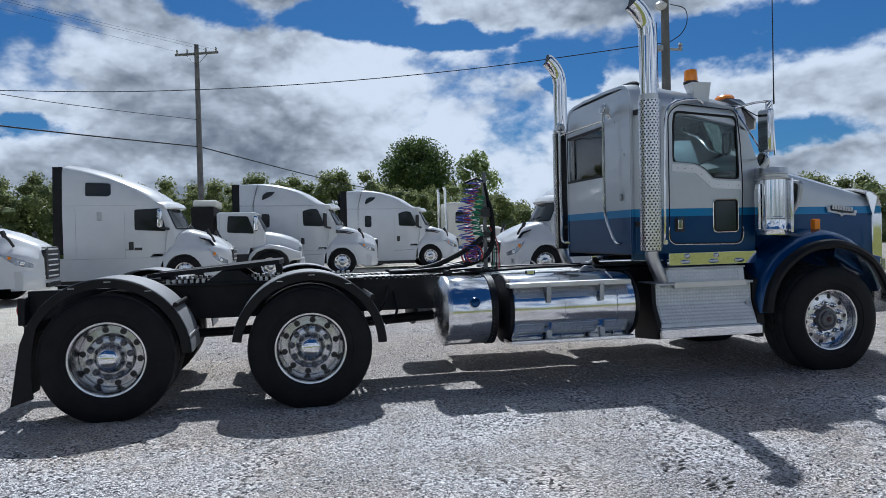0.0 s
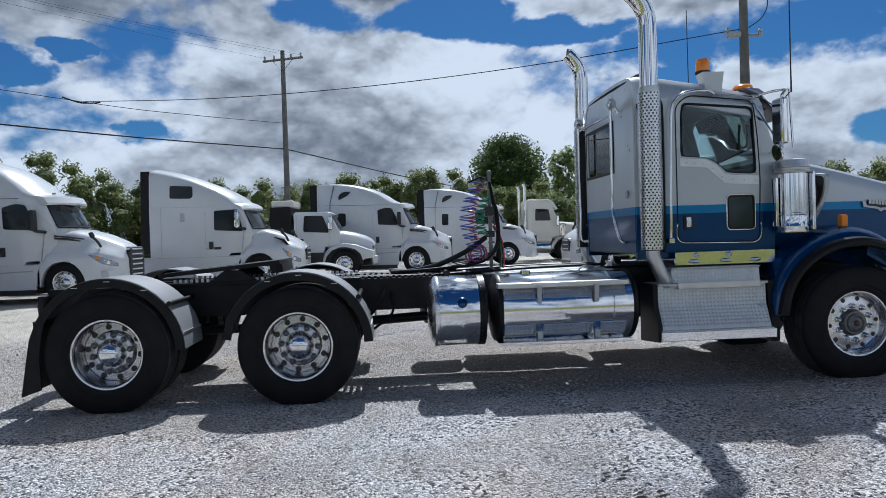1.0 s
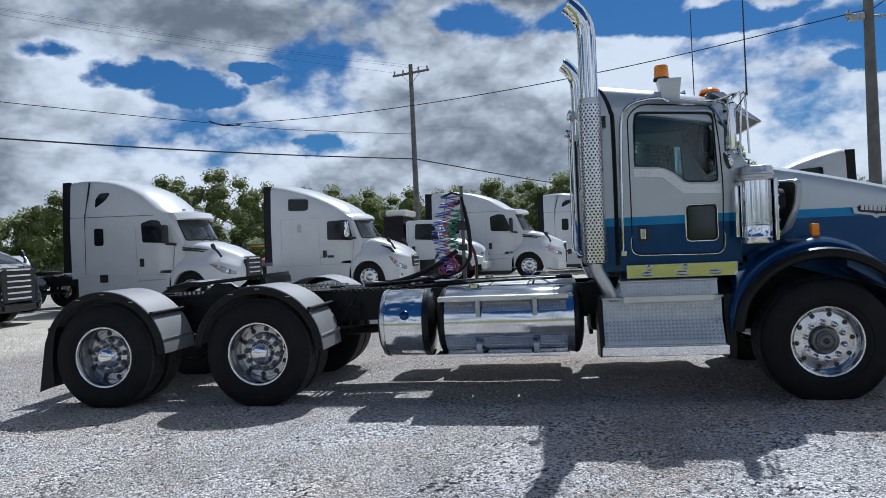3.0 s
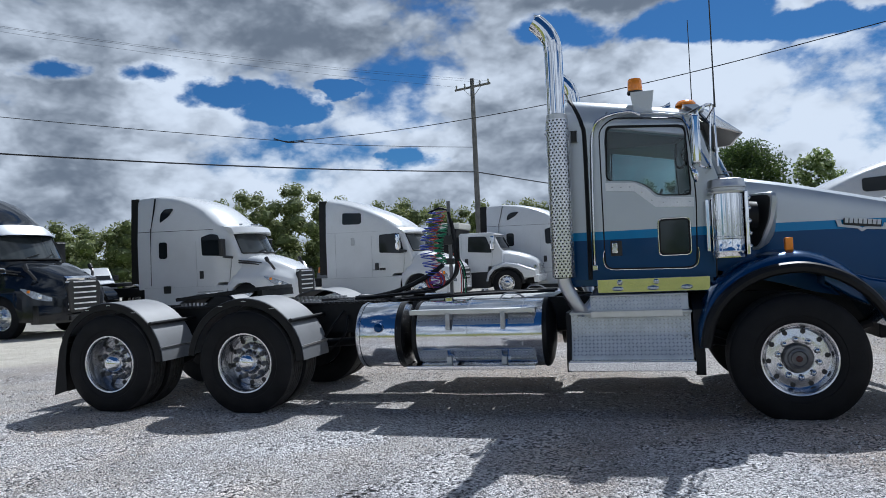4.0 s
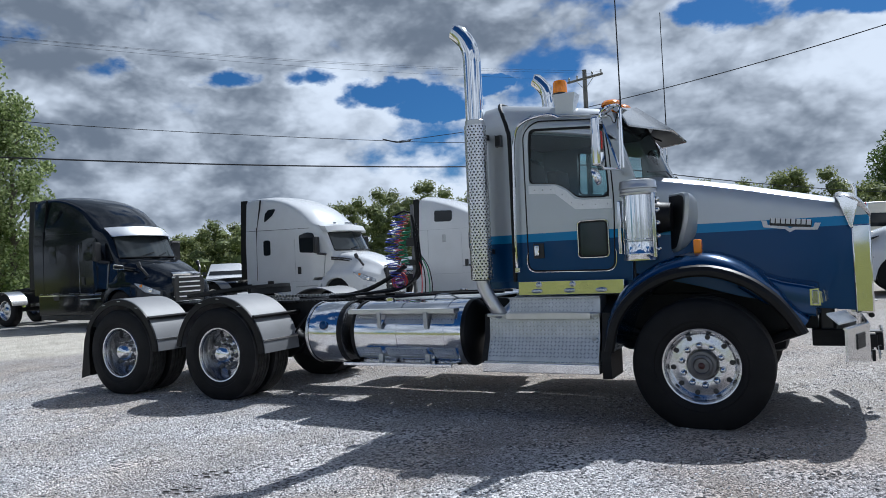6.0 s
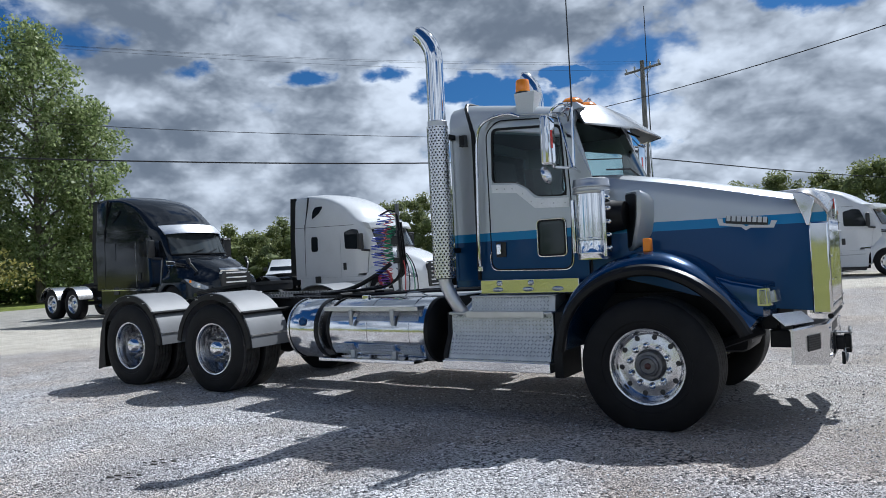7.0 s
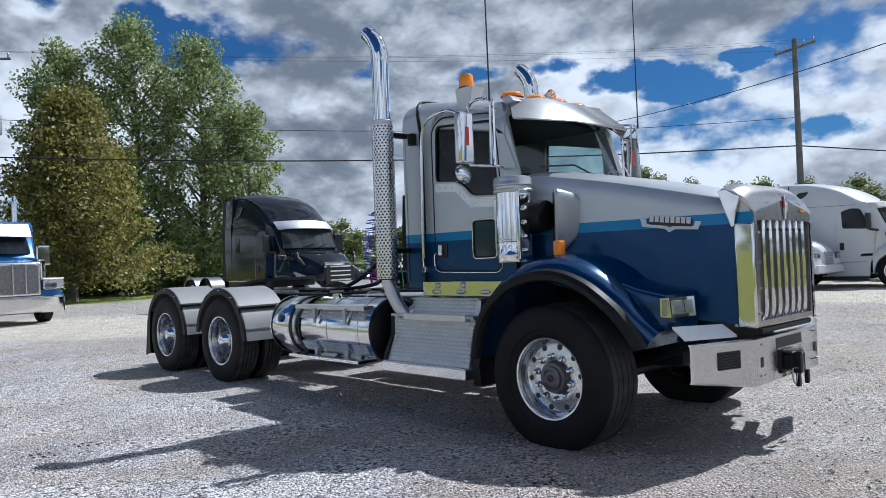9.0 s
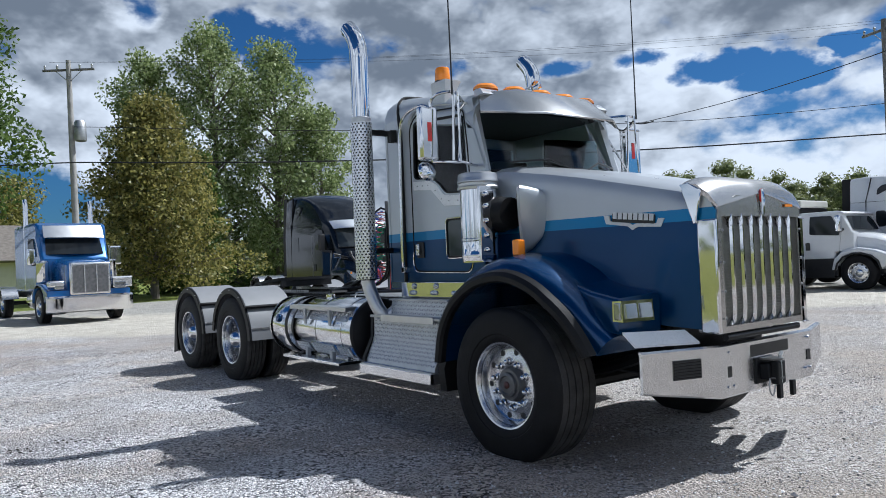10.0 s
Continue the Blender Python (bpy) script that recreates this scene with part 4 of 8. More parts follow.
for near in (True, False):
    s = -1 if near else 1
    t, yc, zc, R = tank(-3.90, -3.50, near, False)
    tank_strap(t, -3.49, yc, zc, R, near, M["rubber"], 0.03)
    part("filler_cap", lathe([(0.046, 0), (0.046, 0.02), (0.038, 0.03), (0.02, 0.032), (0.001, 0.033)], Matrix.Translation((-3.68, yc + s * R * 0.955, zc + R * 0.29)) @ pose(0, 0, 0, 90 if near else -90, 0, 0) @ pose(0, 0, 0, -17, 0, 0), 20), M["blue"], t, "dark blue filler cap")
    t, yc, zc, R = tank(-3.33, -2.10, near, True)
    for x in (-2.82, -2.30):
        tank_strap(t, x, yc, zc, R, near, M["alu"], 0.004)
    part("top_step", box(-3.36, -2.17, s * 1.215, s * 1.09, 0.942, 0.985, 0.004), M["brushed"], t, "bright aluminium step rail")
    part("lower_step", box(-3.38, -2.18, s * 1.30, s * 1.06, 0.442, 0.475, 0.005), M["alu"], t, "bright aluminium running board")
    for x in (-2.99, -2.47):
        part("step_bracket", prism([(s * 1.225, 0.80), (s * 1.215, 0.80), (s * 1.205, 0.94), (s * 1.235, 0.96)], x - 0.02, x + 0.02, axis="x"), M["galv"], t)
        part("step_bracket", box(x - 0.025, x + 0.025, s * 1.22, s * 1.18, 0.475, 0.55, 0.004), M["galv"], t)
    for (a, b) in ((-3.30, -3.02), (-2.95, -2.50), (-2.43, -2.19)):
        for lo, hi in ((20, 40), (-46, -24)):
            arc = []
            for i in range(7):
                q = radians(lo + (hi - lo) * i / 6)
                arc.append([(x, yc + s * r * math.cos(q), zc + r * math.sin(q)) for x, r in ((a, R + 0.008), (b, R + 0.008), (b, R + 0.002), (a, R + 0.002))])
            part("tread_strip", loft(arc), M["plate"], t)
            for q in (lo + 3.5, lo + 9.5, lo + 15.5):
                ca, sa = math.cos(radians(q)), math.sin(radians(q))
                part("tread_pattern", plate_bars((a if near else b, yc + s * (R + 0.0085) * ca, zc + (R + 0.0085) * sa), (1 if near else -1, 0, 0), (0, -s * sa, ca), int((b - a) / 0.033), 1, 0.033), None, t)
    part("filler_cap", lathe([(0.05, 0), (0.05, 0.03), (0.03, 0.035), (0.001, 0.036)], Matrix.Translation((-3.05, yc, zc + R - 0.004)), 18), M["alu"], t)
    part("vent_line", tube(spline([(-2.55, yc, 1.05), (-2.50, yc, 1.10), (-2.40, yc + 0.05, 1.10), (-2.33, yc + 0.1, 1.06)]), 0.008, 6), M["galv"], t)

# steps and boxes under the cab
for near in (True, False):
    s = -1 if near else 1
    st = part("step_box", prism([(s * 0.75, 0.50), (s * 1.19, 0.50), (s * 1.185, 0.53), (s * 1.10, 0.72), (s * 1.095, 0.90), (s * 0.75, 0.90)], -1.86, -0.83, axis="x"), M["plate"], truck, "diamond plate step box")
    part("lower_tread", box(-1.89, -0.81, s * 1.25, s * 0.98, 0.41, 0.495, 0.006), M["alu"], st, "bright aluminium step")
    part("tread_surface", box(-1.875, -0.825, s * 1.235, s * 1.0, 0.495, 0.503), M["plate"], st)
    part("upper_tread", box(-1.87, -0.82, s * 1.13, s * 0.75, 0.90, 0.922, 0.004), M["plate"], st)
    for zz, yy, tz, ty, rows in ((0.532, 1.187, 0.19, -0.085, 6), (0.722, 1.102, 0.18, -0.005, 5)):
        x0, d = (-1.855, 1) if near else (-0.835, -1)
        part("tread_pattern", plate_bars((x0, s * yy, zz), (d, 0, 0), (0, s * ty, tz), 30, rows), None, st)
    part("tread_pattern", plate_bars((-1.87 if near else -0.83, s * 1.232, 0.504), (1 if near else -1, 0, 0), (0, -s, 0), 30, 3), None, st)
    part("tread_pattern", plate_bars((-1.685 if near else -0.845, s * 1.021, 0.926), (1 if near else -1, 0, 0), (0, -s * 0.02, 0.128), 24, 4, 0.033), None, st)
    part("nosing", box(-1.68, -0.90, s * 1.137, s * 1.12, 0.872, 0.930, 0.003), M["brushed"], st)
    part("upper_riser", prism([(s * 0.78, 0.922), (s * 1.02, 0.922), (s * 1.0, 1.05), (s * 0.78, 1.05)], -1.69, -0.84, axis="x"), M["plate"], st)
    part("upper_lip", box(-1.69, -0.84, s * 1.035, s * 0.78, 1.05, 1.064, 0.003), M["plate"], st)
    for x in (-1.83, -0.88):
        part("latch", lathe([(0.022, 0), (0.022, 0.008), (0.01, 0.012), (0.001, 0.012)], Matrix.Translation((x, s * 1.11, 0.70)) @ pose(0, 0, 0, 90 * -s, 0, 0), 14), M["galv"], st)
    part("side_plate", prism([(s * 0.75, 0.36), (s * 1.2, 0.40), (s * 1.205, 0.54), (s * 1.11, 0.72), (s * 1.10, 0.92), (s * 0.75, 0.92)], -1.905, -1.862, axis="x"), M["rubber"], st)
    part("side_plate", prism([(s * 0.75, 0.36), (s * 1.15, 0.36), (s * 1.17, 0.54), (s * 1.10, 0.72), (s * 1.09, 0.92), (s * 0.75, 1.05)], -0.81, -0.73, axis="x"), M["rubber"], st)
    sk = part("sill_panel", box(-1.62, -0.64, s * 0.94, s * 0.90, 1.078, 1.205, 0.004), M["chrome"], truck, "mirror-bright sill panel")
    for x in (-1.44, -1.13, -0.84):
        part("oval_lamp", lathe([(0.05, 0), (0.052, 0.008), (0.03, 0.014), (0.001, 0.015)], Matrix.Translation((x, s * 0.94, 1.115)) @ Matrix.Diagonal((1, 1, 0.42, 1)) @ pose(0, 0, 0, 90 * -s, 0, 0), 20), M["lens"], sk)
    for x in (-1.42, -1.10):
        part("round_lamp", lathe([(0.026, 0), (0.026, 0.012), (0.015, 0.018), (0.001, 0.019)], Matrix.Translation((x, s * 0.94, 1.172)) @ pose(0, 0, 0, 90 * -s, 0, 0), 16), M["lens"], sk)

# ---- cab ----
def arc(p, q, bulge, n=6):
    p, q = Vector(p), Vector(q)
    d = (q - p)
    nrm = Vector((-d.y, d.x)).normalized()
    return [tuple(p.lerp(q, i / n) + nrm * bulge * 4 * (i / n) * (1 - i / n)) for i in range(n + 1)]


HW = 0.835          # half width of the cab
ROOF = [(-1.95, 2.915), (-1.80, 2.935), (-1.27, 2.855), (-0.80, 2.765), (-0.66, 2.70)]


def roof_ring(x, z):
    pts = [(-HW, z - 0.27), (-HW + 0.008, z - 0.17), (-HW + 0.04, z - 0.085), (-HW + 0.10, z - 0.03), (-HW + 0.2, z - 0.004), (-0.3, z + 0.012)]
    pts = pts + [(-y, zz) for y, zz in reversed(pts)]
    inner = [(y * 0.965, zz - 0.03) for y, zz in reversed(pts)]
    return [(x, y, zz) for y, zz in pts + inner]


cab = part("cab", loft([roof_ring(x, z) for x, z in ROOF]), M["paint"], truck, "silver cab with light blue stripe over dark blue")
DOOR = [(-1.545, 1.30), (-0.735, 1.285), (-0.715, 1.9), (-0.735, 2.3), (-0.775, 2.64), (-1.42, 2.70), (-1.545, 2.60)]
# side window with its dropped front corner
WIN = rounded([(-1.50, 2.118), (-1.24, 2.10), (-1.13, 2.04), (-1.05, 1.955), (-0.755, 1.938), (-0.785, 2.575), (-1.48, 2.625)], 0.06, 3)
for s in (-1, 1):
    y0, y1 = s * HW, s * (HW - 0.035)
    body = prism([(-1.95, 1.205), (-0.58, 1.185), (-0.56, 1.93), (-1.05, 1.955), (-1.13, 2.04), (-1.24, 2.10), (-1.50, 2.118), (-1.95, 2.118)], y0, y1)
    prism([(-1.95, 2.1181), (-1.5, 2.1181), (-1.50, 2.5), (-1.48, 2.625), (-0.785, 2.575), (-0.72, 2.45), (-0.66, 2.44), (-0.80, 2.60), (-1.27, 2.63), (-1.80, 2.70), (-1.95, 2.68)], y0, y1, bm=body)
    prism([(-0.755, 1.938), (-0.56, 1.9301), (-0.52, 2.08), (-0.66, 2.44), (-0.78, 2.53)], y0, y1, bm=body)
    part("side_panel", body, M["paint"], cab)
    # glass and its black seal
    n = len(WIN)
    cx, cz = sum(p[0] for p in WIN) / n, sum(p[1] for p in WIN) / n
    inner = [(cx + (p[0] - cx) * 0.975, cz + (p[1] - cz) * 0.965) for p in WIN]
    outer = [(cx + (p[0] - cx) * 1.015, cz + (p[1] - cz) * 1.02) for p in WIN]
    part("window_seal", ring_panel(outer, inner, s * (HW + 0.006), s * (HW - 0.02)), M["rubber"], cab)
    g = part("door_glass", prism(inner, s * (HW - 0.010), s * (HW - 0.014)), M["glass"], cab, "tinted side window")
    g.visible_shadow = False
    # door outline, sill trim, small lower window, handle
    dr = rounded(DOOR, 0.09, 5)
    part("door_seam", tube([(p[0], s * (HW + 0.001), p[1]) for p in dr + dr[:1]], 0.006, 6), M["rubber"], cab)
    part("door_edge_trim", tube([(p[0], s * (HW + 0.004), p[1]) for p in rounded([(-1.56, 1.5), (-1.555, 1.29), (-0.725, 1.275), (-0.705, 1.5)], 0.09, 5)[3:-3]], 0.005, 6), M["chrome"], cab)
    tr = part("window_trim", loft([[(x, s * (HW + 0.002), z + a) for a in (0.0, -0.0) ] + [(x, s * (HW + 0.008), z - 0.002), (x, s * (HW + 0.008), z - h), (x, s * (HW + 0.002), z - h - 0.002)] for x, z, h in
              ((-1.51, 2.100, 0.075), (-1.25, 2.083, 0.080), (-1.15, 2.028, 0.110), (-1.07, 1.945, 0.095), (-1.0, 1.930, 0.085), (-0.735, 1.918, 0.085))]), M["sky_pale_alu"], cab, "riveted pale trim under the window")
    for x, z in ((-1.45, 2.055), (-1.37, 2.05), (-1.29, 2.046), (-1.185, 1.99), (-1.1, 1.91), (-1.0, 1.885), (-0.88, 1.878), (-0.77, 1.875)):
        part("rivet", lathe([(0.007, 0), (0.005, 0.004), (0.0005, 0.005)], Matrix.Translation((x, s * (HW + 0.008), z)) @ pose(0, 0, 0, -90 * s, 0, 0), 8), M["chrome"], tr)
    sq = rounded([(-1.05, 1.41), (-0.785, 1.41), (-0.785, 1.73), (-1.05, 1.73)], 0.04, 4)
    sqi = rounded([(-1.038, 1.422), (-0.797, 1.422), (-0.797, 1.718), (-1.038, 1.718)], 0.034, 4)
    part("lower_window_seal", ring_panel(sq, sqi, s * (HW + 0.014), s * (HW - 0.0)), M["rubber"], cab)
    sqo = rounded([(-1.058, 1.402), (-0.777, 1.402), (-0.777, 1.738), (-1.058, 1.738)], 0.045, 4)
    part("lower_window_frame", tube([(p[0], s * (HW + 0.006), p[1]) for p in sqo + sqo[:1]], 0.007, 6), M["alu"], cab)
    part("lower_window", prism(sqi, s * (HW + 0.002), s * (HW + 0.006)), M["kerb_glass"], cab, "small dark kerb-view window")
    dh = part("door_handle", box(-1.475, -1.425, s * (HW + 0.04), s * (HW + 0.015), 1.44, 1.54, 0.008), M["chrome"], cab, "chrome door handle")
    part("handle_recess", box(-1.49, -1.385, s * (HW + 0.012), s * (HW - 0.0), 1.415, 1.555, 0.006), M["plastic"], dh)
    # grab bar and gutter
    part("grab_bar", tube(spline([(-1.17, s * 0.86, 2.70), (-1.28, s * 0.90, 2.735), (-1.50, s * 0.90, 2.70), (-1.60, s * 0.90, 2.58), (-1.625, s * 0.90, 2.2), (-1.64, s * 0.90, 1.40), (-1.64, s * 0.84, 1.32)]), 0.014, 8), M["alu"], cab, "bright grab bar")
    part("grab_bar_mount", box(-1.66, -1.61, s * 0.91, s * 0.835, 1.29, 1.34, 0.006), M["alu"], cab)
    part("roof_gutter", tube(spline([(-1.55, s * (HW + 0.004), 2.62), (-1.5, s * (HW + 0.006), 2.70), (-1.40, s * (HW + 0.004), 2.735), (-1.1, s * (HW + 0.002), 2.715), (-0.74, s * (HW - 0.01), 2.655)]), 0.012, 8), M["silver"], cab)
    # rubber joint between cab and rear extension
    jt = [(-1.685, s * (HW + 0.004), 1.205), (-1.68, s * (HW + 0.004), 2.45), (-1.70, s * (HW + 0.0), 2.66), (-1.75, s * (HW - 0.03), 2.80), (-1.80, s * (HW - 0.10), 2.895), (-1.82, s * 0.60, 2.94), (-1.82, 0.0, 2.95)]
    part("joint_seal", tube(spline(jt, 5), 0.020, 8), M["rubber"], cab, "black rubber joint")
    part("sill", box(-1.95, -0.60, s * 0.80, s * 0.83, 1.14, 1.21, 0.006), M["blue"], cab)

# back wall with its window
QW = HW - 0.037
bw = prism([(-QW, 1.205), (QW, 1.205), (QW, 2.05), (-QW, 2.05)], -1.946, -1.912, axis="x")
prism([(-QW, 2.05), (-0.17, 2.05), (-0.17, 2.54), (-QW, 2.54)], -1.946, -1.912, bm=bw, axis="x")
prism([(0.79, 2.05), (QW, 2.05), (QW, 2.54), (0.79, 2.54)], -1.946, -1.912, bm=bw, axis="x")
prism([(-QW, 2.54), (QW, 2.54), (QW, 2.66), (QW - 0.03, 2.80), (QW - 0.10, 2.87), (-QW + 0.10, 2.87), (-QW + 0.03, 2.80), (-QW, 2.66)], -1.946, -1.912, bm=bw, axis="x")
part("rear_wall", bw, M["paint"], cab)
for s in (-1, 1):
    part("corner_post", tube([(-1.925, s * (HW - 0.026), 1.205), (-1.925, s * (HW - 0.026), 2.68)], 0.031, 14), M["paint"], cab)
sl = box(-1.955, -1.945, -0.20, 0.82, 2.02, 2.05, 0.004)
box(-1.955, -1.945, -0.20, 0.82, 2.54, 2.57, 0.004, sl)
box(-1.955, -1.945, -0.20, -0.17, 2.05, 2.54, 0.002, sl)
box(-1.955, -1.945, 0.79, 0.82, 2.05, 2.54, 0.002, sl)
part("rear_window_seal", sl, M["rubber"], cab)
g = part("rear_glass", box(-1.938, -1.932, -0.17, 0.79, 2.05, 2.54), M["glass"], cab, "dark rear window")
g.visible_shadow = False
fl = box(-1.94, -0.58, -0.80, 0.80, 1.19, 1.23)
box(-0.62, -0.56, -0.80, 0.80, 1.19, 2.06, 0, fl)
part("cab_floor", fl, M["interior"], cab)
part("headliner", box(-1.93, -0.75, -0.78, 0.78, 2.64, 2.67), M["interior"], cab)
for y, s in ((-0.42, -1), (0.42, 1)):
    stt = part("seat", box(-1.55, -1.05, y - 0.25, y + 0.25, 1.55, 1.70, 0.05), M["interior"], cab)
    part("backrest", prism([(-1.62, 1.62), (-1.48, 1.62), (-1.56, 2.35), (-1.68, 2.35)], y - 0.24, y + 0.24, 0.05), M["interior"], stt)
    part("pedestal", box(-1.5, -1.1, y - 0.18, y + 0.18, 1.23, 1.55, 0.02), M["interior"], stt)
part("dashboard", prism([(-0.62, 1.5), (-0.85, 1.55), (-0.92, 1.85), (-0.80, 1.99), (-0.50, 2.05), (-0.50, 1.5)], -0.79, 0.79, 0.02), M["interior"], cab)
part("steering_wheel", tube([(-1.02 + 0.10 * math.cos(a) * 0.6, 0.42 + 0.23 * math.sin(a), 1.93 + 0.23 * math.cos(a) * 0.75) for a in [i * math.pi / 12 for i in range(25)]], 0.016, 8), M["plastic"], cab)
part("mirror_hook", tube(spline([(-0.86, -0.74, 2.42), (-0.87, -0.74, 2.24), (-0.83, -0.74, 2.20), (-0.79, -0.74, 2.24), (-0.78, -0.74, 2.42)]), 0.012, 8), M["plastic"], cab)

# windscreen, pillars, sun visor
def wind_ring(t):
    """Across the screen at height t, 0 the base and 1 the top."""
    n = 12
    out = []
    for i in range(n + 1):
        u = -1 + 2 * i / n
        y = u * (0.775 - 0.03 * t)
        x = -0.30 - 0.26 * u * u - 0.27 * t + 0.03 * t * u * u
        out.append((x, y, 2.08 + 0.60 * t + 0.012 * (1 - u * u)))
    return out


g = part("windscreen", loft([wind_ring(t) for t in (0.0, 0.5, 1.0)], False, closed=False), M["glass"], cab, "curved tinted windscreen")
g.visible_shadow = False
part("screen_seal", tube(wind_ring(0.0), 0.016, 8), M["rubber"], cab)
part("screen_seal", tube(wind_ring(1.0), 0.016, 8), M["rubber"], cab)
for s in (-1, 1):
    part("pillar", loft([[(-0.60, s * 0.835, 1.93), (-0.50, s * 0.80, 1.93), (-0.52, s * 0.76, 1.93), (-0.62, s * 0.80, 1.93)],
                         [(-0.60, s * 0.835, 2.12), (-0.53, s * 0.80, 2.12), (-0.55, s * 0.76, 2.12), (-0.62, s * 0.80, 2.12)],
                         [(-0.80, s * 0.83, 2.66), (-0.70, s * 0.80, 2.70), (-0.72, s * 0.73, 2.72), (-0.82, s * 0.79, 2.68)]]), M["silver"], cab, "silver windscreen pillar")
    part("wiper", tube([(-0.29 + 0.01 * s, s * 0.10, 2.10), (-0.34, s * 0.30, 2.17), (-0.45, s * 0.62, 2.15)], 0.008, 6), M["plastic"], cab)
br = [[(-0.66 - 0.0 * abs(u), 0.80 * u, 2.695), (-0.60 + 0.03 * (1 - u * u), 0.76 * u, 2.72), (-0.66, 0.74 * u, 2.775), (-0.78, 0.70 * u, 2.79)] for u in [-1 + i / 6 for i in range(13)]]
part("brow", loft(br, True), M["silver"], cab)
vt = []
for y, xt, zt, yl, xl, zl in ((-0.745, -0.66, 2.738, -0.838, -0.545, 2.555), (-0.43, -0.552, 2.778, -0.40, -0.235, 2.528), (0.43, -0.552, 2.778, 0.40, -0.235, 2.528), (0.745, -0.66, 2.738, 0.838, -0.545, 2.555)):
    top, low = Vector((xt, y, zt)), Vector((xl, yl, zl))
    d = Vector((-0.008, 0, -0.011))
    vt.append([tuple(top), tuple(low + Vector((-0.01, 0, 0.012))), tuple(low), tuple(low + d), tuple(top + d)])
vs = part("sun_visor", loft(vt), M["visor"], cab, "drop sun visor of bright metal")
# black plate added below the visor; it paints the shade of the underside
part("visor_shade_plate", loft([[(a[0] - 0.012, a[1] * 0.985, a[2] - 0.018), (b_[0] - 0.012, b_[1] * 0.985, b_[2] + 0.0), (b_[0] - 0.022, b_[1] * 0.985, b_[2] - 0.004), (a[0] - 0.02, a[1] * 0.985, a[2] - 0.024)] for a, b_ in ((r_[0], r_[2]) for r_ in vt)]), M["plastic"], vs, "black plate standing for the shaded underside")
for s in (-1, 1):
    part("visor_bracket", tube([(-0.68, s * 0.66, 2.68), (-0.52, s * 0.60, 2.59)], 0.012, 6), M["plastic"], vs)
for y in (-0.60, -0.30, 0.0, 0.30, 0.60):
    part("roof_marker_lamp", lathe([(0.078, 0), (0.076, 0.025), (0.06, 0.05), (0.025, 0.062), (0.001, 0.063)], Matrix.Translation((-0.76 + 0.04 * (1 - y * y * 2), y, 2.785 + 0.01 * (1 - y * y))) @ Matrix.Diagonal((1.2, 1.45, 0.85, 1)), 18), M["amber"], cab, "amber roof marker lamp")
# flashing beacon on its white bracket
bb = loft([[(x, y, z) for x, y in ((-1.14 - a, -0.80), (-1.14 + a, -0.80), (-1.14 + a, -0.80 + 2.0 * b), (-1.14 - a, -0.80 + 2.0 * b))] for a, b, z in ((0.080, 0.03, 2.69), (0.085, 0.05, 2.79), (0.105, 0.085, 2.93))])
bk = part("beacon_bracket", bb, M["white"], cab, "white tapered beacon housing")
part("beacon_base", lathe([(0.075, 2.93), (0.075, 2.95), (0.068, 2.955), (0.001, 2.955)], Matrix.Translation((-1.20, -0.70, 0)), 24), M["plastic"], bk)
part("beacon_lens", lathe([(0.066, 2.953), (0.068, 2.965), (0.064, 3.055), (0.056, 3.07), (0.001, 3.073)], Matrix.Translation((-1.20, -0.70, 0)), 24), M["amber"], bk, "amber beacon lens")
part("horn", lathe([(0.02, 0), (0.025, 0.25), (0.04, 0.34), (0.07, 0.40), (0.066, 0.40), (0.03, 0.33)], Matrix.Translation((-1.25, 0.1, 2.91)) @ pose(0, 0, 0, 0, 90, 0), 20), M["chrome"], cab)

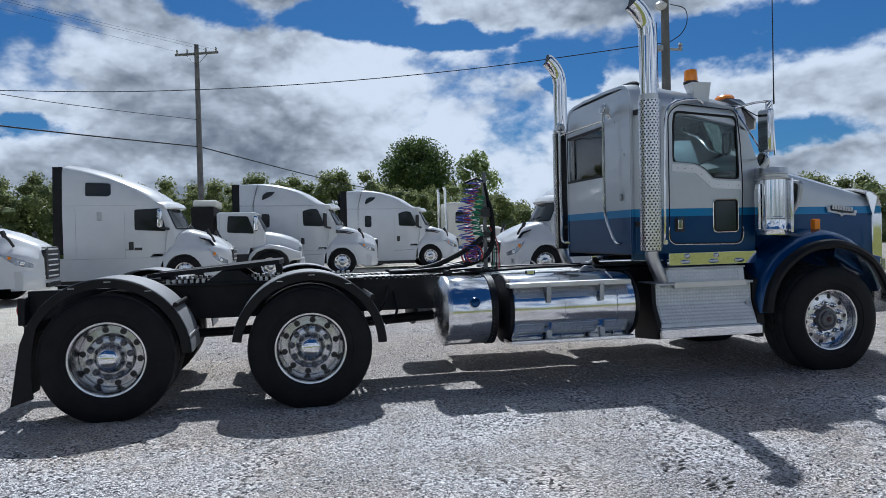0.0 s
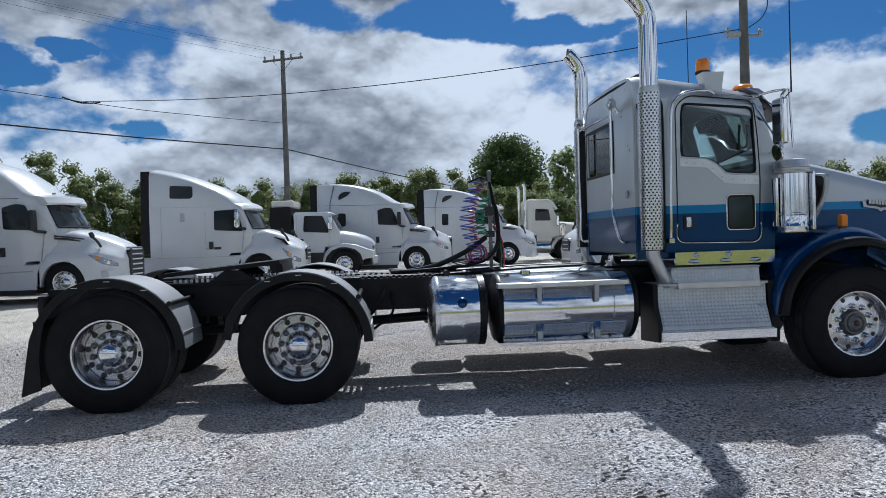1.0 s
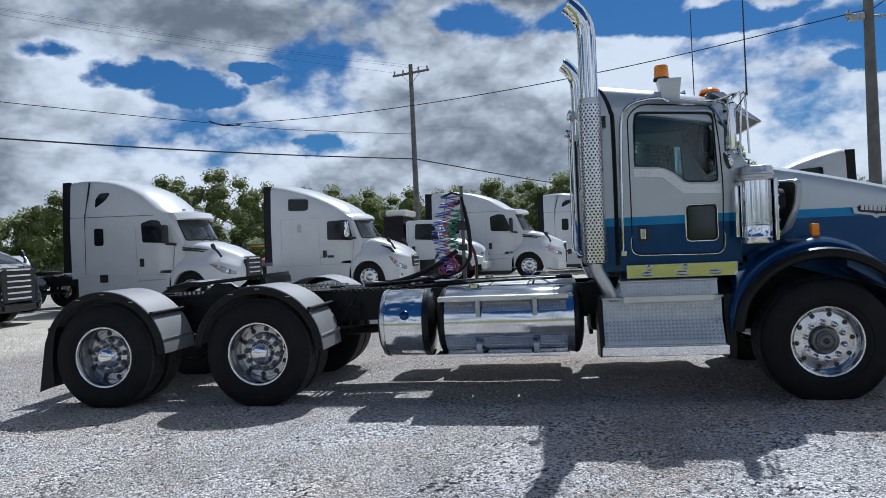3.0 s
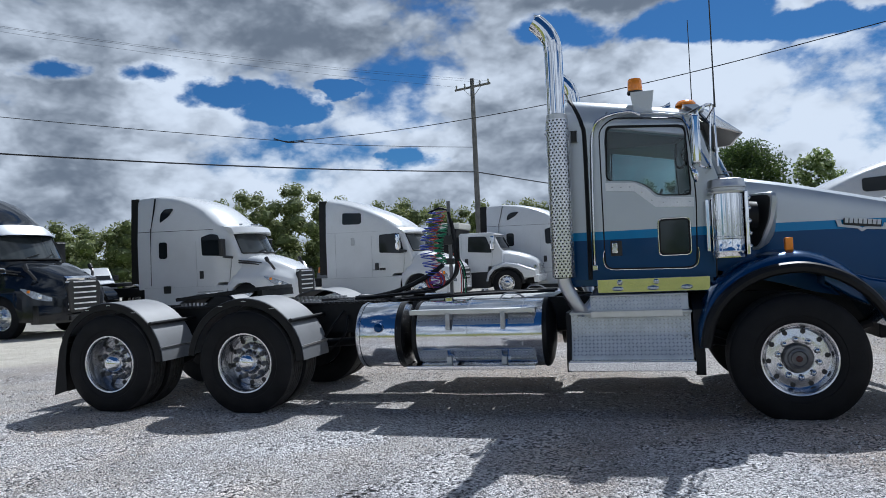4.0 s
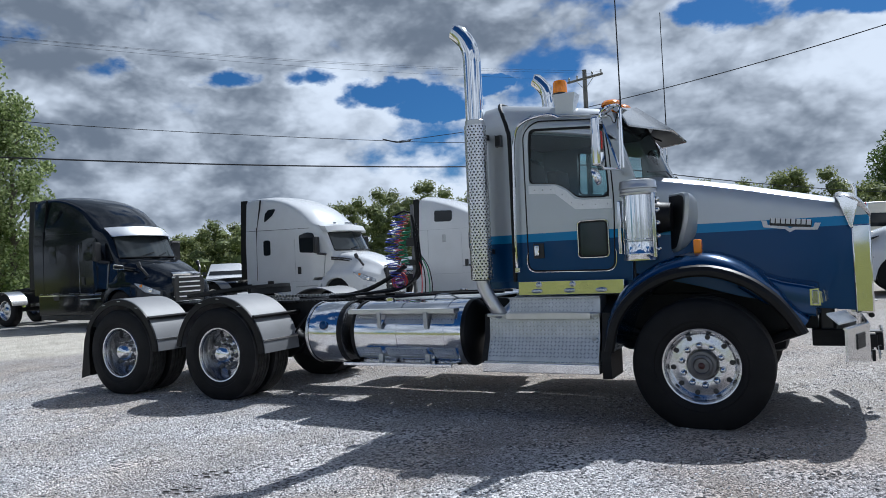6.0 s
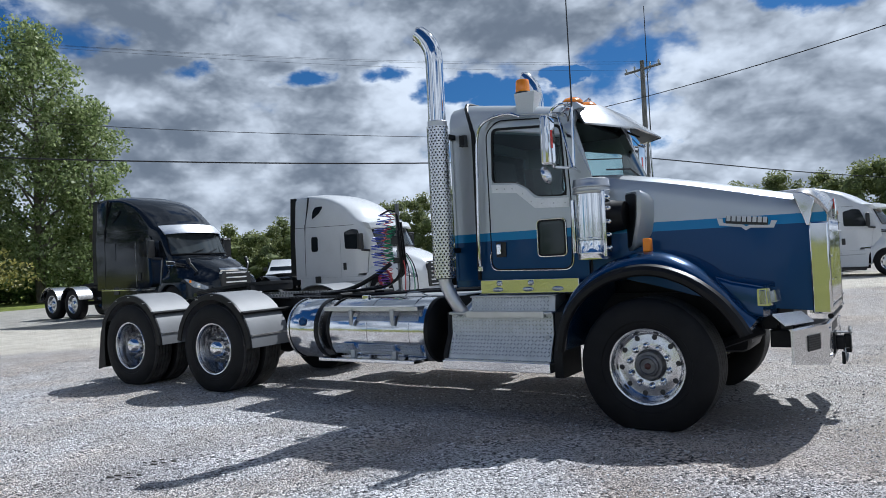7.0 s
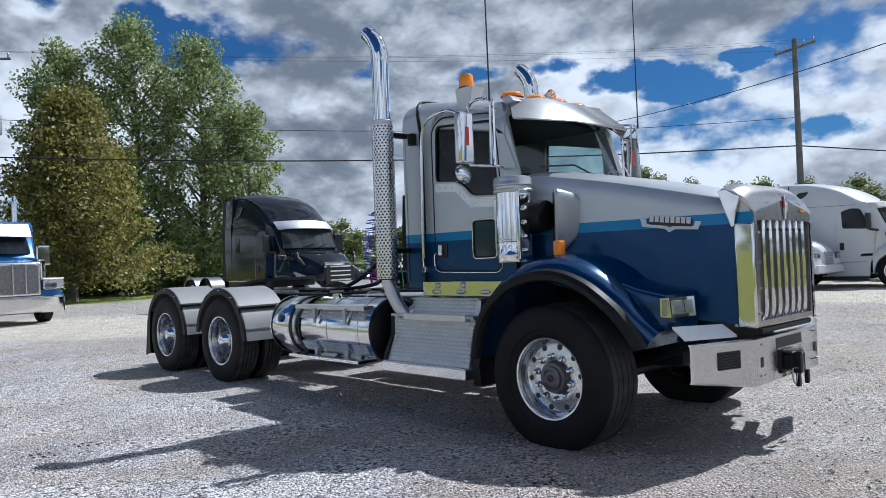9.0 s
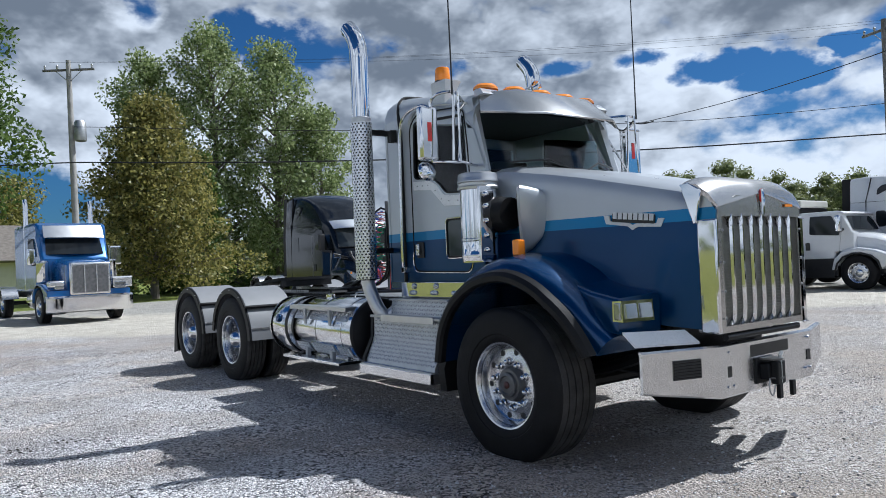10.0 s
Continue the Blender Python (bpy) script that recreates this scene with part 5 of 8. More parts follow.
# mirrors, brackets, whip aerials
for s in (-1, 1):
    mr_ = part("mirror", box(-0.765, -0.695, s * 1.325, s * 1.155, 2.165, 2.585, 0.022, seg=3), M["chrome"], cab, "chrome door mirror")
    part("mirror_glass", box(-0.7675, -0.7655, s * 1.31, s * 1.17, 2.185, 2.565), M["chrome"], mr_)
    part("reflector", box(-0.697, -0.692, s * 1.262, s * 1.222, 2.31, 2.46, 0.002), M["red"], mr_, "red reflector strip")
    part("convex_mirror", lathe([(0.078, 0), (0.08, 0.012), (0.07, 0.03), (0.04, 0.045), (0.001, 0.05)], Matrix.Translation((-0.77, s * 1.235, 2.085)) @ pose(0, 0, 0, 0, 75, 0), 24, cap=True), M["chrome"], mr_, "round convex mirror")
    arm = tube(spline([(-0.78, s * 0.82, 2.67), (-0.66, s * 0.98, 2.695), (-0.58, s * 1.10, 2.69), (-0.64, s * 1.20, 2.67), (-0.70, s * 1.22, 2.62), (-0.70, s * 1.22, 2.58)]), 0.012, 8)
    tube([(-0.62, s * 0.84, 2.13), (-0.60, s * 1.0, 2.15), (-0.70, s * 1.22, 2.15), (-0.70, s * 1.22, 2.17)], 0.012, 8, arm)
    tube([(-0.60, s * 1.02, 2.15), (-0.58, s * 1.04, 2.69)], 0.009, 8, arm)
    tube([(-0.60, s * 1.04, 2.15), (-0.80, s * 0.84, 2.66)], 0.009, 8, arm)
    tube([(-0.56, s * 1.10, 2.69), (-0.55, s * 1.13, 2.15)], 0.010, 8, arm)
    part("mirror_arm", arm, M["chrome"], mr_)
    part("aerial", tube([(-0.55, s * 1.12, 2.66), (-0.55, s * 1.12, 2.82), (-0.555, s * 1.125, 4.12)], [0.009, 0.0065, 0.0045], 6), M["plastic"], cab, "black whip aerial")
    part("aerial_lead", tube(spline([(-0.56, s * 1.11, 2.66), (-0.60, s * 1.06, 2.60), (-0.64, s * 1.0, 2.56), (-0.72, s * 0.86, 2.66), (-0.9, s * 0.80, 2.70)]), 0.005, 6), M["rubber"], cab)

# stacks with perforated shields
def perforated(x, y, r, z0, z1, a0, a1):
    """A curved sheet with round holes in staggered rows."""
    pz = 0.026
    rows = int((z1 - z0) / pz)
    pz = (z1 - z0) / rows
    cols = max(3, int(radians(a1 - a0) * r / 0.034))
    b = bmesh.new()
    k = 16

    def at(u, z):
        a = radians(a0 + (a1 - a0) * u / cols)
        return (x + r * math.cos(a), y + r * math.sin(a), z)

    for j in range(rows):
        zc = z0 + (j + 0.5) * pz
        sh = 0.5 if j % 2 else 0.0
        for i in range(cols):
            c = i + 0.5 + sh
            if c + 0.5 > cols + 0.01:
                continue
            o, h = [], []
            for q in range(k):
                an = 2 * math.pi * q / k
                cx, sx = math.cos(an), math.sin(an)
                m_ = max(abs(cx), abs(sx))
                o.append(b.verts.new(at(c + 0.5 * cx / m_, zc + 0.5 * pz * sx / m_)))
                h.append(b.verts.new(at(c + 0.235 * cx, zc + 0.0080 * sx)))
            for q in range(k):
                b.faces.new((o[q], o[(q + 1) % k], h[(q + 1) % k], h[q]))
        for e0, e1 in ((0, sh), (cols - (1 - sh) % 1, cols)) if sh else ():
            if e1 - e0 > 0.01:
                b.faces.new([b.verts.new(at(*p)) for p in ((e0, zc - pz / 2), (e1, zc - pz / 2), (e1, zc + pz / 2), (e0, zc + pz / 2))])
    return b


for s in (-1, 1):
    X, Y = -1.905, s * 1.12
    pts = [(X, Y, 1.25), (X, Y, 2.70), (X, Y, 3.26)] + spline([(X, Y, 3.28), (X - 0.012, Y, 3.38), (X - 0.05, Y, 3.47), (X - 0.11, Y, 3.545), (X - 0.17, Y, 3.60)], 4)
    r = 0.083
    b = tube(pts, r, 28, cap=False)
    b.verts.ensure_lookup_table()
    n = len(b.verts)
    for v in list(b.verts)[n - 28:]:
        v.co.x = -2.05 + (v.co.z - 3.55) * -0.10
        v.co.z = 3.565 + (v.co.z - 3.60) * 1.5
    top = [v.co.copy() for v in list(b.verts)[n - 28:]]
    prev = [v.co.copy() for v in list(b.verts)[n - 84:n - 56]]
    st = part("exhaust_pipe", b, M["chrome"], truck, "chrome exhaust stack with turned tip")
    c1, c2 = sum(top, Vector()) / 28, sum(prev, Vector()) / 28
    # a closed dark plug fills the tip in place of an open bore
    part("bore", loft([[c1 + (p - c1) * 0.96 + Vector((-0.001, 0, 0)) for p in top], [c2 + (p - c2) * 0.9 for p in prev]]), M["plastic"], st, "dark plug in the pipe's mouth")
    mu = lathe([(0.083, 1.235), (0.09, 1.25), (0.09, 2.66), (0.086, 2.70)], Matrix.Translation((X, Y, 0)), 28)
    part("silencer", mu, M["black"], st)
    a0 = 150 if s < 0 else -30
    sh = part("heat_shield", perforated(X, Y, 0.103, 1.245, 2.672, a0 + 10, a0 + 245), M["bumper"], st, "perforated chrome heat shield")
    part("clamp_band", lathe([(0.086, 2.668), (0.092, 2.672), (0.092, 2.72), (0.086, 2.725)], Matrix.Translation((X, Y, 0)), 28), M["brushed"], st)
    el = tube(spline([(X, Y, 1.26), (X + 0.01, Y + 0.01 * -s, 1.17), (X + 0.08, Y - 0.03 * s, 1.02), (X + 0.13, Y - 0.06 * s, 0.93), (X + 0.15, Y - 0.12 * s, 0.88)]), 0.062, 18)
    part("elbow", el, M["brushed"], st, "grey exhaust elbow")
    part("branch_pipe", tube(spline([(X + 0.15, Y - 0.10 * s, 0.90), (X + 0.24, Y - 0.2 * s, 1.0), (X + 0.28, Y - 0.35 * s, 1.08)]), 0.05, 14), M["brushed"], st)
    for z in (1.5, 2.6):
        part("bracket", box(X - 0.02, X + 0.02, s * 0.82, s * 1.03, z - 0.02, z + 0.02, 0.004), M["black"], st)
    pl = box(-1.80, -1.75, s * 0.845, s * 0.90, 2.50, 2.60, 0.006)
    part("side_lamp", pl, M["plastic"], st)

# grab rails and work lamps on the back wall
for y, y2 in ((-0.40, -0.62), (1.0 - 0.17, 0.80)):
    part("rear_grab_rail", tube(spline([(-1.96, y, 2.62), (-2.03, y, 2.70), (-2.04, y, 2.3), (-2.04, y, 1.85), (-2.04, y - 0.02, 1.6), (-2.04, y2, 1.34), (-1.96, y2 - 0.02, 1.31)]), 0.016, 8), M["alu"], cab, "bright rear grab rail")
    lm = part("work_lamp", lathe([(0.03, -0.05), (0.055, -0.02), (0.062, 0.02), (0.058, 0.03)], Matrix.Translation((-2.05, y - 0.05, 2.70)) @ pose(0, 0, 0, 0, -75, 0), 20, cap=True), M["chrome"], cab, "chrome work lamp")
    part("lamp_lens", lathe([(0.055, 0.03), (0.03, 0.038), (0.001, 0.04)], Matrix.Translation((-2.05, y - 0.05, 2.70)) @ pose(0, 0, 0, 0, -75, 0), 20), M["lens"], lm)
part("rail_tie", tube([(-2.03, -0.40, 2.60), (-2.03, 0.82, 2.61)], 0.012, 8), M["alu"], cab)
part("wall_lamp", lathe([(0.035, 0), (0.035, 0.012), (0.02, 0.016), (0.001, 0.017)], Matrix.Translation((-1.952, -0.60, 1.78)) @ pose(0, 0, 0, 0, -90, 0), 18), M["galv"], cab)

# ---- hood, fenders, grille ----
def hood_ring(x, hw, zt, zb, flare):
    half = [(-hw - flare, zb), (-hw - flare * 0.35, zb + (zt - zb) * 0.45), (-hw, zt - 0.20), (-hw + 0.008, zt - 0.12), (-hw + 0.03, zt - 0.065), (-hw + 0.085, zt - 0.032), (-hw * 0.5, zt - 0.008)]
    return [(x, y, z) for y, z in half + [(-y, z) for y, z in reversed(half)]]


HOOD = [(-0.57, 0.79, 2.125, 1.25, 0.0), (-0.40, 0.755, 2.125, 1.2, 0.0), (0.0, 0.675, 2.055, 1.10, 0.02), (0.26, 0.630, 2.003, 1.02, 0.03), (0.60, 0.585, 1.925, 0.95, 0.05), (0.90, 0.55, 1.855, 0.90, 0.035), (1.12, 0.525, 1.80, 0.88, 0.0), (1.20, 0.505, 1.745, 0.88, 0.0)]
hood = part("hood", loft([hood_ring(*h) for h in HOOD]), M["paint"], truck, "sloping silver and blue hood")
for s in (-1, 1):
    crown_ = [(-0.80, 0.60), (-0.77, 0.85), (-0.64, 1.10), (-0.40, 1.295), (-0.10, 1.395), (0.14, 1.385), (0.37, 1.285), (0.55, 1.135), (0.68, 0.98), (0.80, 0.865)]
    inn = [(-0.70, 0.60), (-0.64, 0.84), (-0.50, 1.035), (-0.28, 1.175), (-0.04, 1.228), (0.16, 1.212), (0.36, 1.132), (0.52, 1.01), (0.63, 0.875), (0.71, 0.74)]
    cs, ls = spline([(p[0], 0, p[1]) for p in crown_], 4), spline([(p[0], 0, p[1]) for p in inn], 4)
    rings = []
    for c, l in zip(cs, ls):
        k = 1 - 0.20 * max(0.0, (c.x - 0.30) / 0.8)
        ring = []
        for y, f, up in ((0.45, 0.0, 0.010), (0.86, 0.0, 0.014), (0.96, 0.0, 0.010), (1.035, 0.0, 0.0), (1.085, 0.05, 0.0), (1.125, 0.14, 0.0), (1.16, 0.28, 0.0), (1.185, 0.5, 0.0), (1.197, 0.75, 0.0), (1.20, 1.0, 0.0), (1.16, 1.0, 0.0), (0.45, 1.0, 0.0)):
            p = c.lerp(l, f)
            ring.append((p.x, s * y * k, p.z + up))
        rings.append(ring)
    fd = part("wheel_arch", loft(rings), M["blue"], hood, "dark blue front fender")
    # lamp pod between fender and hood
    pod = []
    for x, y0, y1, z0, z1 in ((0.28, 0.60, 0.94, 1.10, 1.27), (0.46, 0.60, 0.985, 0.98, 1.20), (0.62, 0.60, 0.985, 0.90, 1.145), (0.78, 0.60, 0.985, 0.87, 1.112), (0.835, 0.60, 0.975, 0.865, 1.10)):
        o = rounded([(y0, z0), (y1, z0), (y1, z1), (y0, z1 + 0.02)], 0.035, 3)
        pod.append([(x + (0.10 * (0.98 - p[0]) if x > 0.7 else 0), s * p[0], p[1]) for p in o])
    part("lamp_pod", loft(pod), M["blue"], hood, "dark blue headlamp pod")
    lip = []
    path = spline([(p[0] * 1.0, s * 1.215, p[1]) for p in inn], 4)
    for i, p in enumerate(path):
        d = Vector((0.0, 0, 0.49)) - p
        d.y = 0
        d.normalize()
        yy = s * (1.245 - max(0, p.x - 0.45) * 0.25)
        q = p - d * 0.012
        lip.append([(q.x - d.x * a, yy + s * bq, q.z - d.z * a) for a, bq in ((-0.02, -0.06), (-0.03, -0.01), (-0.015, 0.012), (0.02, 0.015), (0.05, -0.005), (0.065, -0.05), (0.03, -0.08))])
    part("fender_flare", loft(lip), M["rubber"], fd, "black rubber fender flare")
    # marker lamp on the fender
    lm = part("side_marker", box(-0.035, 0.03, s * 1.045, s * 0.97, 1.40, 1.512, 0.012), M["amber"], hood, "amber marker lamp in chrome housing")
    part("lamp_housing", box(-0.01, 0.045, s * 1.03, s * 0.975, 1.385, 1.405, 0.005), M["chrome"], lm)
    # headlamp pair
    hl = part("headlamp", loft([[(0.80, s * 0.985, 0.955), (0.80, s * 0.985, 1.082), (0.76, s * 0.73, 1.085), (0.76, s * 0.73, 0.952)],
                                [(0.875, s * 0.978, 0.952), (0.865, s * 0.978, 1.085), (0.918, s * 0.735, 1.085), (0.928, s * 0.735, 0.952)]]), M["chrome"], hood, "chrome framed twin headlamp")
    for ya, yb in ((0.962, 0.868), (0.850, 0.75)):
        xa, xb = 0.879 + (0.978 - ya) * 0.21, 0.879 + (0.978 - yb) * 0.21
        part("lamp_lens", loft([[(xa - 0.02, s * ya, 0.97), (xa - 0.03, s * ya, 1.068), (xb - 0.03, s * yb, 1.068), (xb - 0.02, s * yb, 0.97)],
                                [(xa + 0.008, s * (ya - 0.006), 0.975), (xa - 0.002, s * (ya - 0.006), 1.063), (xb - 0.002, s * (yb + 0.006), 1.063), (xb + 0.008, s * (yb + 0.006), 0.975)]]), M["lens"], hl, "clear headlamp lens")
    part("turn_lamp", box(0.815, 0.862, s * 0.992, s * 0.965, 0.965, 1.072, 0.006), M["lens"], hl)
    top = [(0.905, 1.028, 0.897), (0.985, 1.018, 0.818), (1.128, 0.56, 0.808), (1.05, 0.60, 0.884)]
    part("bumper_ledge", loft([[(x, s * y, z) for x, y, z in top], [(x, s * y, z - 0.014) for x, y, z in top]]), M["sky_pale_alu"], hood, "bright metal ledge above the bumper")
    # badge on the hood side: a plain dark bar with bright edge and wings
    bm_at = Matrix.Translation((0.685, s * 0.589, 1.61)) @ pose(0, 0, 0, 0, 6, 8.5 if s < 0 else -8.5) @ Matrix.Diagonal((1.22, 1, 1.2, 1))
    bd = part("badge", prism(rounded([(-0.13, -0.022), (0.13, -0.022), (0.13, 0.030), (-0.13, 0.030)], 0.008, 2), -0.006, 0.006), M["plastic"], hood, "chrome maker's badge with swept wings", at=bm_at)
    for k in range(8):
        u = -0.112 + k * 0.032
        part("raised_bar", prism([(u - 0.012, -0.004), (u + 0.012, -0.004), (u + 0.012, 0.034), (u - 0.012, 0.034)], -0.010, 0.010), M["white"], bd)
    part("badge_wing", prism([(-0.185, 0.012), (-0.150, 0.012), (-0.142, -0.018), (-0.02, -0.024), (0, -0.034), (0.02, -0.024), (0.142, -0.018), (0.150, 0.012), (0.185, 0.012), (0.168, -0.036), (0.03, -0.042), (0, -0.062), (-0.03, -0.042), (-0.168, -0.036)], -0.006, 0.006), M["white"], bd)
# crown over the grille
cr = []
for u in [-1 + i / 8 for i in range(17)]:
    y = 0.548 * u
    z = 1.868 - 0.055 * u ** 4
    peak = 1.745 - 0.10 * abs(u)
    cr.append([(1.03, y, z - 0.012), (1.06, y * 1.01, z), (1.15, y * 1.012, z - 0.018), (1.208, y * 0.995, z * 0.62 + peak * 0.38), (1.222, y * 0.985, z * 0.52 + peak * 0.48), (1.268, y * 0.945, peak + 0.012), (1.272, y * 0.94, peak), (1.262, y * 0.94, peak - 0.004),
               (1.20, y * 0.97, (z + peak) / 2 - 0.02), (1.11, y, z - 0.05), (1.03, y * 0.99, z - 0.03)])
crown = part("grille_crown", loft(cr), M["shell"], hood, "bright metal hood crown")
for s in (-1, 1):
    part("crown_cheek", prism([(1.08, 1.50), (1.245, 1.50), (1.258, 1.625), (1.20, 1.725), (1.09, 1.79)], s * 0.485, s * 0.524), M["paint"], hood)
for s in (-1, 1):
    part("crown_horn", prism([(1.03, 1.805), (1.09, 1.815), (1.185, 1.755), (1.16, 1.66), (1.135, 1.55), (1.115, 1.548), (1.085, 1.64), (1.05, 1.74)], s * 0.535, s * 0.556, 0.006), M["chrome"], crown)
# grille shell, bars, mesh
sh = ring_panel([(-0.515, 0.86), (0.515, 0.86), (0.515, 1.64), (0.30, 1.72), (0, 1.735), (-0.30, 1.72), (-0.515, 1.64)], [(-0.468, 0.90), (0.468, 0.90), (0.468, 1.585), (0.28, 1.59), (0, 1.59), (-0.28, 1.59), (-0.468, 1.585)], 0.10, 0.262)
sh.transform(Matrix.Translation((1.0, 0, 0)) @ Matrix(((0, 1, 0, 0), (1, 0, 0, 0), (0, 0, 1, 0), (0, 0, 0, 1))))
shell = part("grille_shell", sh, M["shell"], truck, "satin steel grille surround")
part("grille_screen", box(1.195, 1.205, -0.47, 0.47, 0.88, 1.60), M["mesh"], shell, "grey mesh screen")
for i in range(34):
    z = 0.905 + i * 0.0205
    part("screen_louvre", box(1.203, 1.214, -0.465, 0.465, z, z + 0.010), M["mesh"], shell)
for i in range(7):
    y = -0.36 + i * 0.12
    secs = []
    for z, w, x in ((0.885, 0.003, 1.226), (0.925, 0.015, 1.262), (1.0, 0.018, 1.270), (1.5, 0.018, 1.270), (1.565, 0.015, 1.268), (1.605, 0.003, 1.264)):
        secs.append([(1.215, y - w, z), (x - 0.014, y - w, z), (x, y - w * 0.35, z), (x, y + w * 0.35, z), (x - 0.014, y + w, z), (1.215, y + w, z)])
    bar = loft(secs)
    part("grille_bar", bar, M["chrome"], shell, "upright chrome grille bar")
for s in (-1, 1):
    part("side_grille_panel", box(1.125, 1.262, s * 0.537, s * 0.500, 0.855, 1.575, 0.014, seg=3), M["chrome"], shell, "mirror-bright shell side")
    for z in (0.95, 1.12, 1.30, 1.50):
        part("bolt", lathe([(0.009, 0), (0.008, 0.008), (0.001, 0.009)], Matrix.Translation((1.27, s * 0.48, z)) @ pose(0, 0, 0, 0, 90, 0), 8), M["galv"], shell)
eb = part("hood_emblem", lathe([(0.034, 0), (0.034, 0.006), (0.02, 0.010), (0.001, 0.011)], Matrix.Translation((1.268, 0, 1.725)) @ Matrix.Diagonal((1, 0.85, 1.35, 1)) @ pose(0, 0, 0, 0, 90, 0), 20), M["red"], crown, "small red oval emblem")
part("emblem_spine", tube([(1.275, 0, 1.60), (1.279, 0, 1.70), (1.270, 0, 1.765)], 0.014, 8), M["chrome"], eb)
part("data_plate", box(1.268, 1.272, 0.30, 0.40, 1.655, 1.672), M["amber"], shell, "small yellow plate")

# bumper
def bumper():
    out = []
    sec = [(-1.025, 1.04), (-0.82, 1.108), (-0.486, 1.2155), (-0.474, 1.220), (0.674, 1.220), (0.686, 1.2155), (0.94, 1.130), (1.16, 1.06)]
    for y, x in sec:
        zt, zb = 0.782, 0.445
        lift = 0.08 * (1.220 - x) / 0.18
        out.append([(x - 0.03, y, zt), (x - 0.012, y, zt), (x, y, zt - 0.012), (x, y, zb + lift + 0.012), (x - 0.012, y, zb + lift), (x - 0.03, y, zb + lift), (x - 0.028, y, zb + lift + 0.008), (x - 0.02, y, zb + lift + 0.02), (x - 0.02, y, zt - 0.02), (x - 0.028, y, zt - 0.008)])
    b = part("bumper", loft(out), M["bumper"], truck, "straight brushed aluminium bumper")
    part("bumper_slot", box(1.214, 1.2225, -0.14, 0.345, 0.670, 0.748, 0.003), M["plastic"], b, "dark slot")
    for s in (-1, 1):
        mid = 0.12
        at = Matrix.Translation((1.1405, mid * (s > 0) + s * 0.722, 0.655)) @ pose(0, 0, 0, 0, 0, 17.8 * s)
        v = part("lamp_vent", box(-0.004, 0.006, -0.102, 0.102, -0.060, 0.060, 0.002), M["plastic"], b, "dark slatted vent", at=at)
        for i in range(6):
            part("slat", box(0.006, 0.010, -0.10, 0.10, -0.05 + i * 0.018, -0.044 + i * 0.018), M["black"], v)
        part("tow_hole", box(1.214, 1.2225, mid + s * 0.53, mid + s * 0.485, 0.572, 0.642, 0.002), M["plastic"], b)
        for yy, zz in ((0.53, 0.512), (0.51, 0.728), (0.465, 0.512)):
            part("bolt", lathe([(0.012, 0), (0.010, 0.010), (0.001, 0.011)], Matrix.Translation((1.219, mid + s * yy, zz)) @ pose(0, 0, 0, 0, 90, 0), 8), M["chrome"], b)
    hk = box(1.215, 1.235, -0.10, 0.12, 0.49, 0.66, 0.006)
    box(1.225, 1.30, -0.06, 0.06, 0.515, 0.625, 0.012, hk)
    box(1.29, 1.345, -0.035, 0.065, 0.490, 0.640, 0.010, hk)
    h = part("tow_hitch", hk, M["black"], b, "black front tow hitch")
    for z in (0.648, 0.525):
        part("hitch_jaw", prism(rounded([(1.22, -0.06), (1.33, -0.04), (1.358, 0.015), (1.33, 0.065), (1.22, 0.09)], 0.02, 3), z, z + 0.010, axis="z"), M["steel_worn"], h, "worn steel jaw plate")
    part("hitch_pin", tube([(1.335, 0.015, 0.50), (1.335, 0.015, 0.675), (1.335, 0.04, 0.695)], 0.012, 8), M["galv"], h)
    part("pin_lanyard", tube(spline([(1.30, -0.06, 0.53), (1.305, -0.075, 0.46), (1.31, -0.05, 0.42), (1.315, -0.03, 0.46), (1.32, -0.02, 0.52)]), 0.005, 6), M["galv"], h)
    for y in (0.085, 0.255):
        part("drop_plate", box(1.262, 1.290, y, y + 0.042, 0.375, 0.478, 0.005), M["black"], h)


bumper()
part("bumper_mount", box(0.80, 1.15, -0.5, 0.5, 0.58, 0.72, 0.01), M["black"], truck)
part("under_grille_pipe", tube([(1.24, -0.45, 0.83), (1.24, 0.45, 0.83)], 0.022, 10), M["black"], truck)

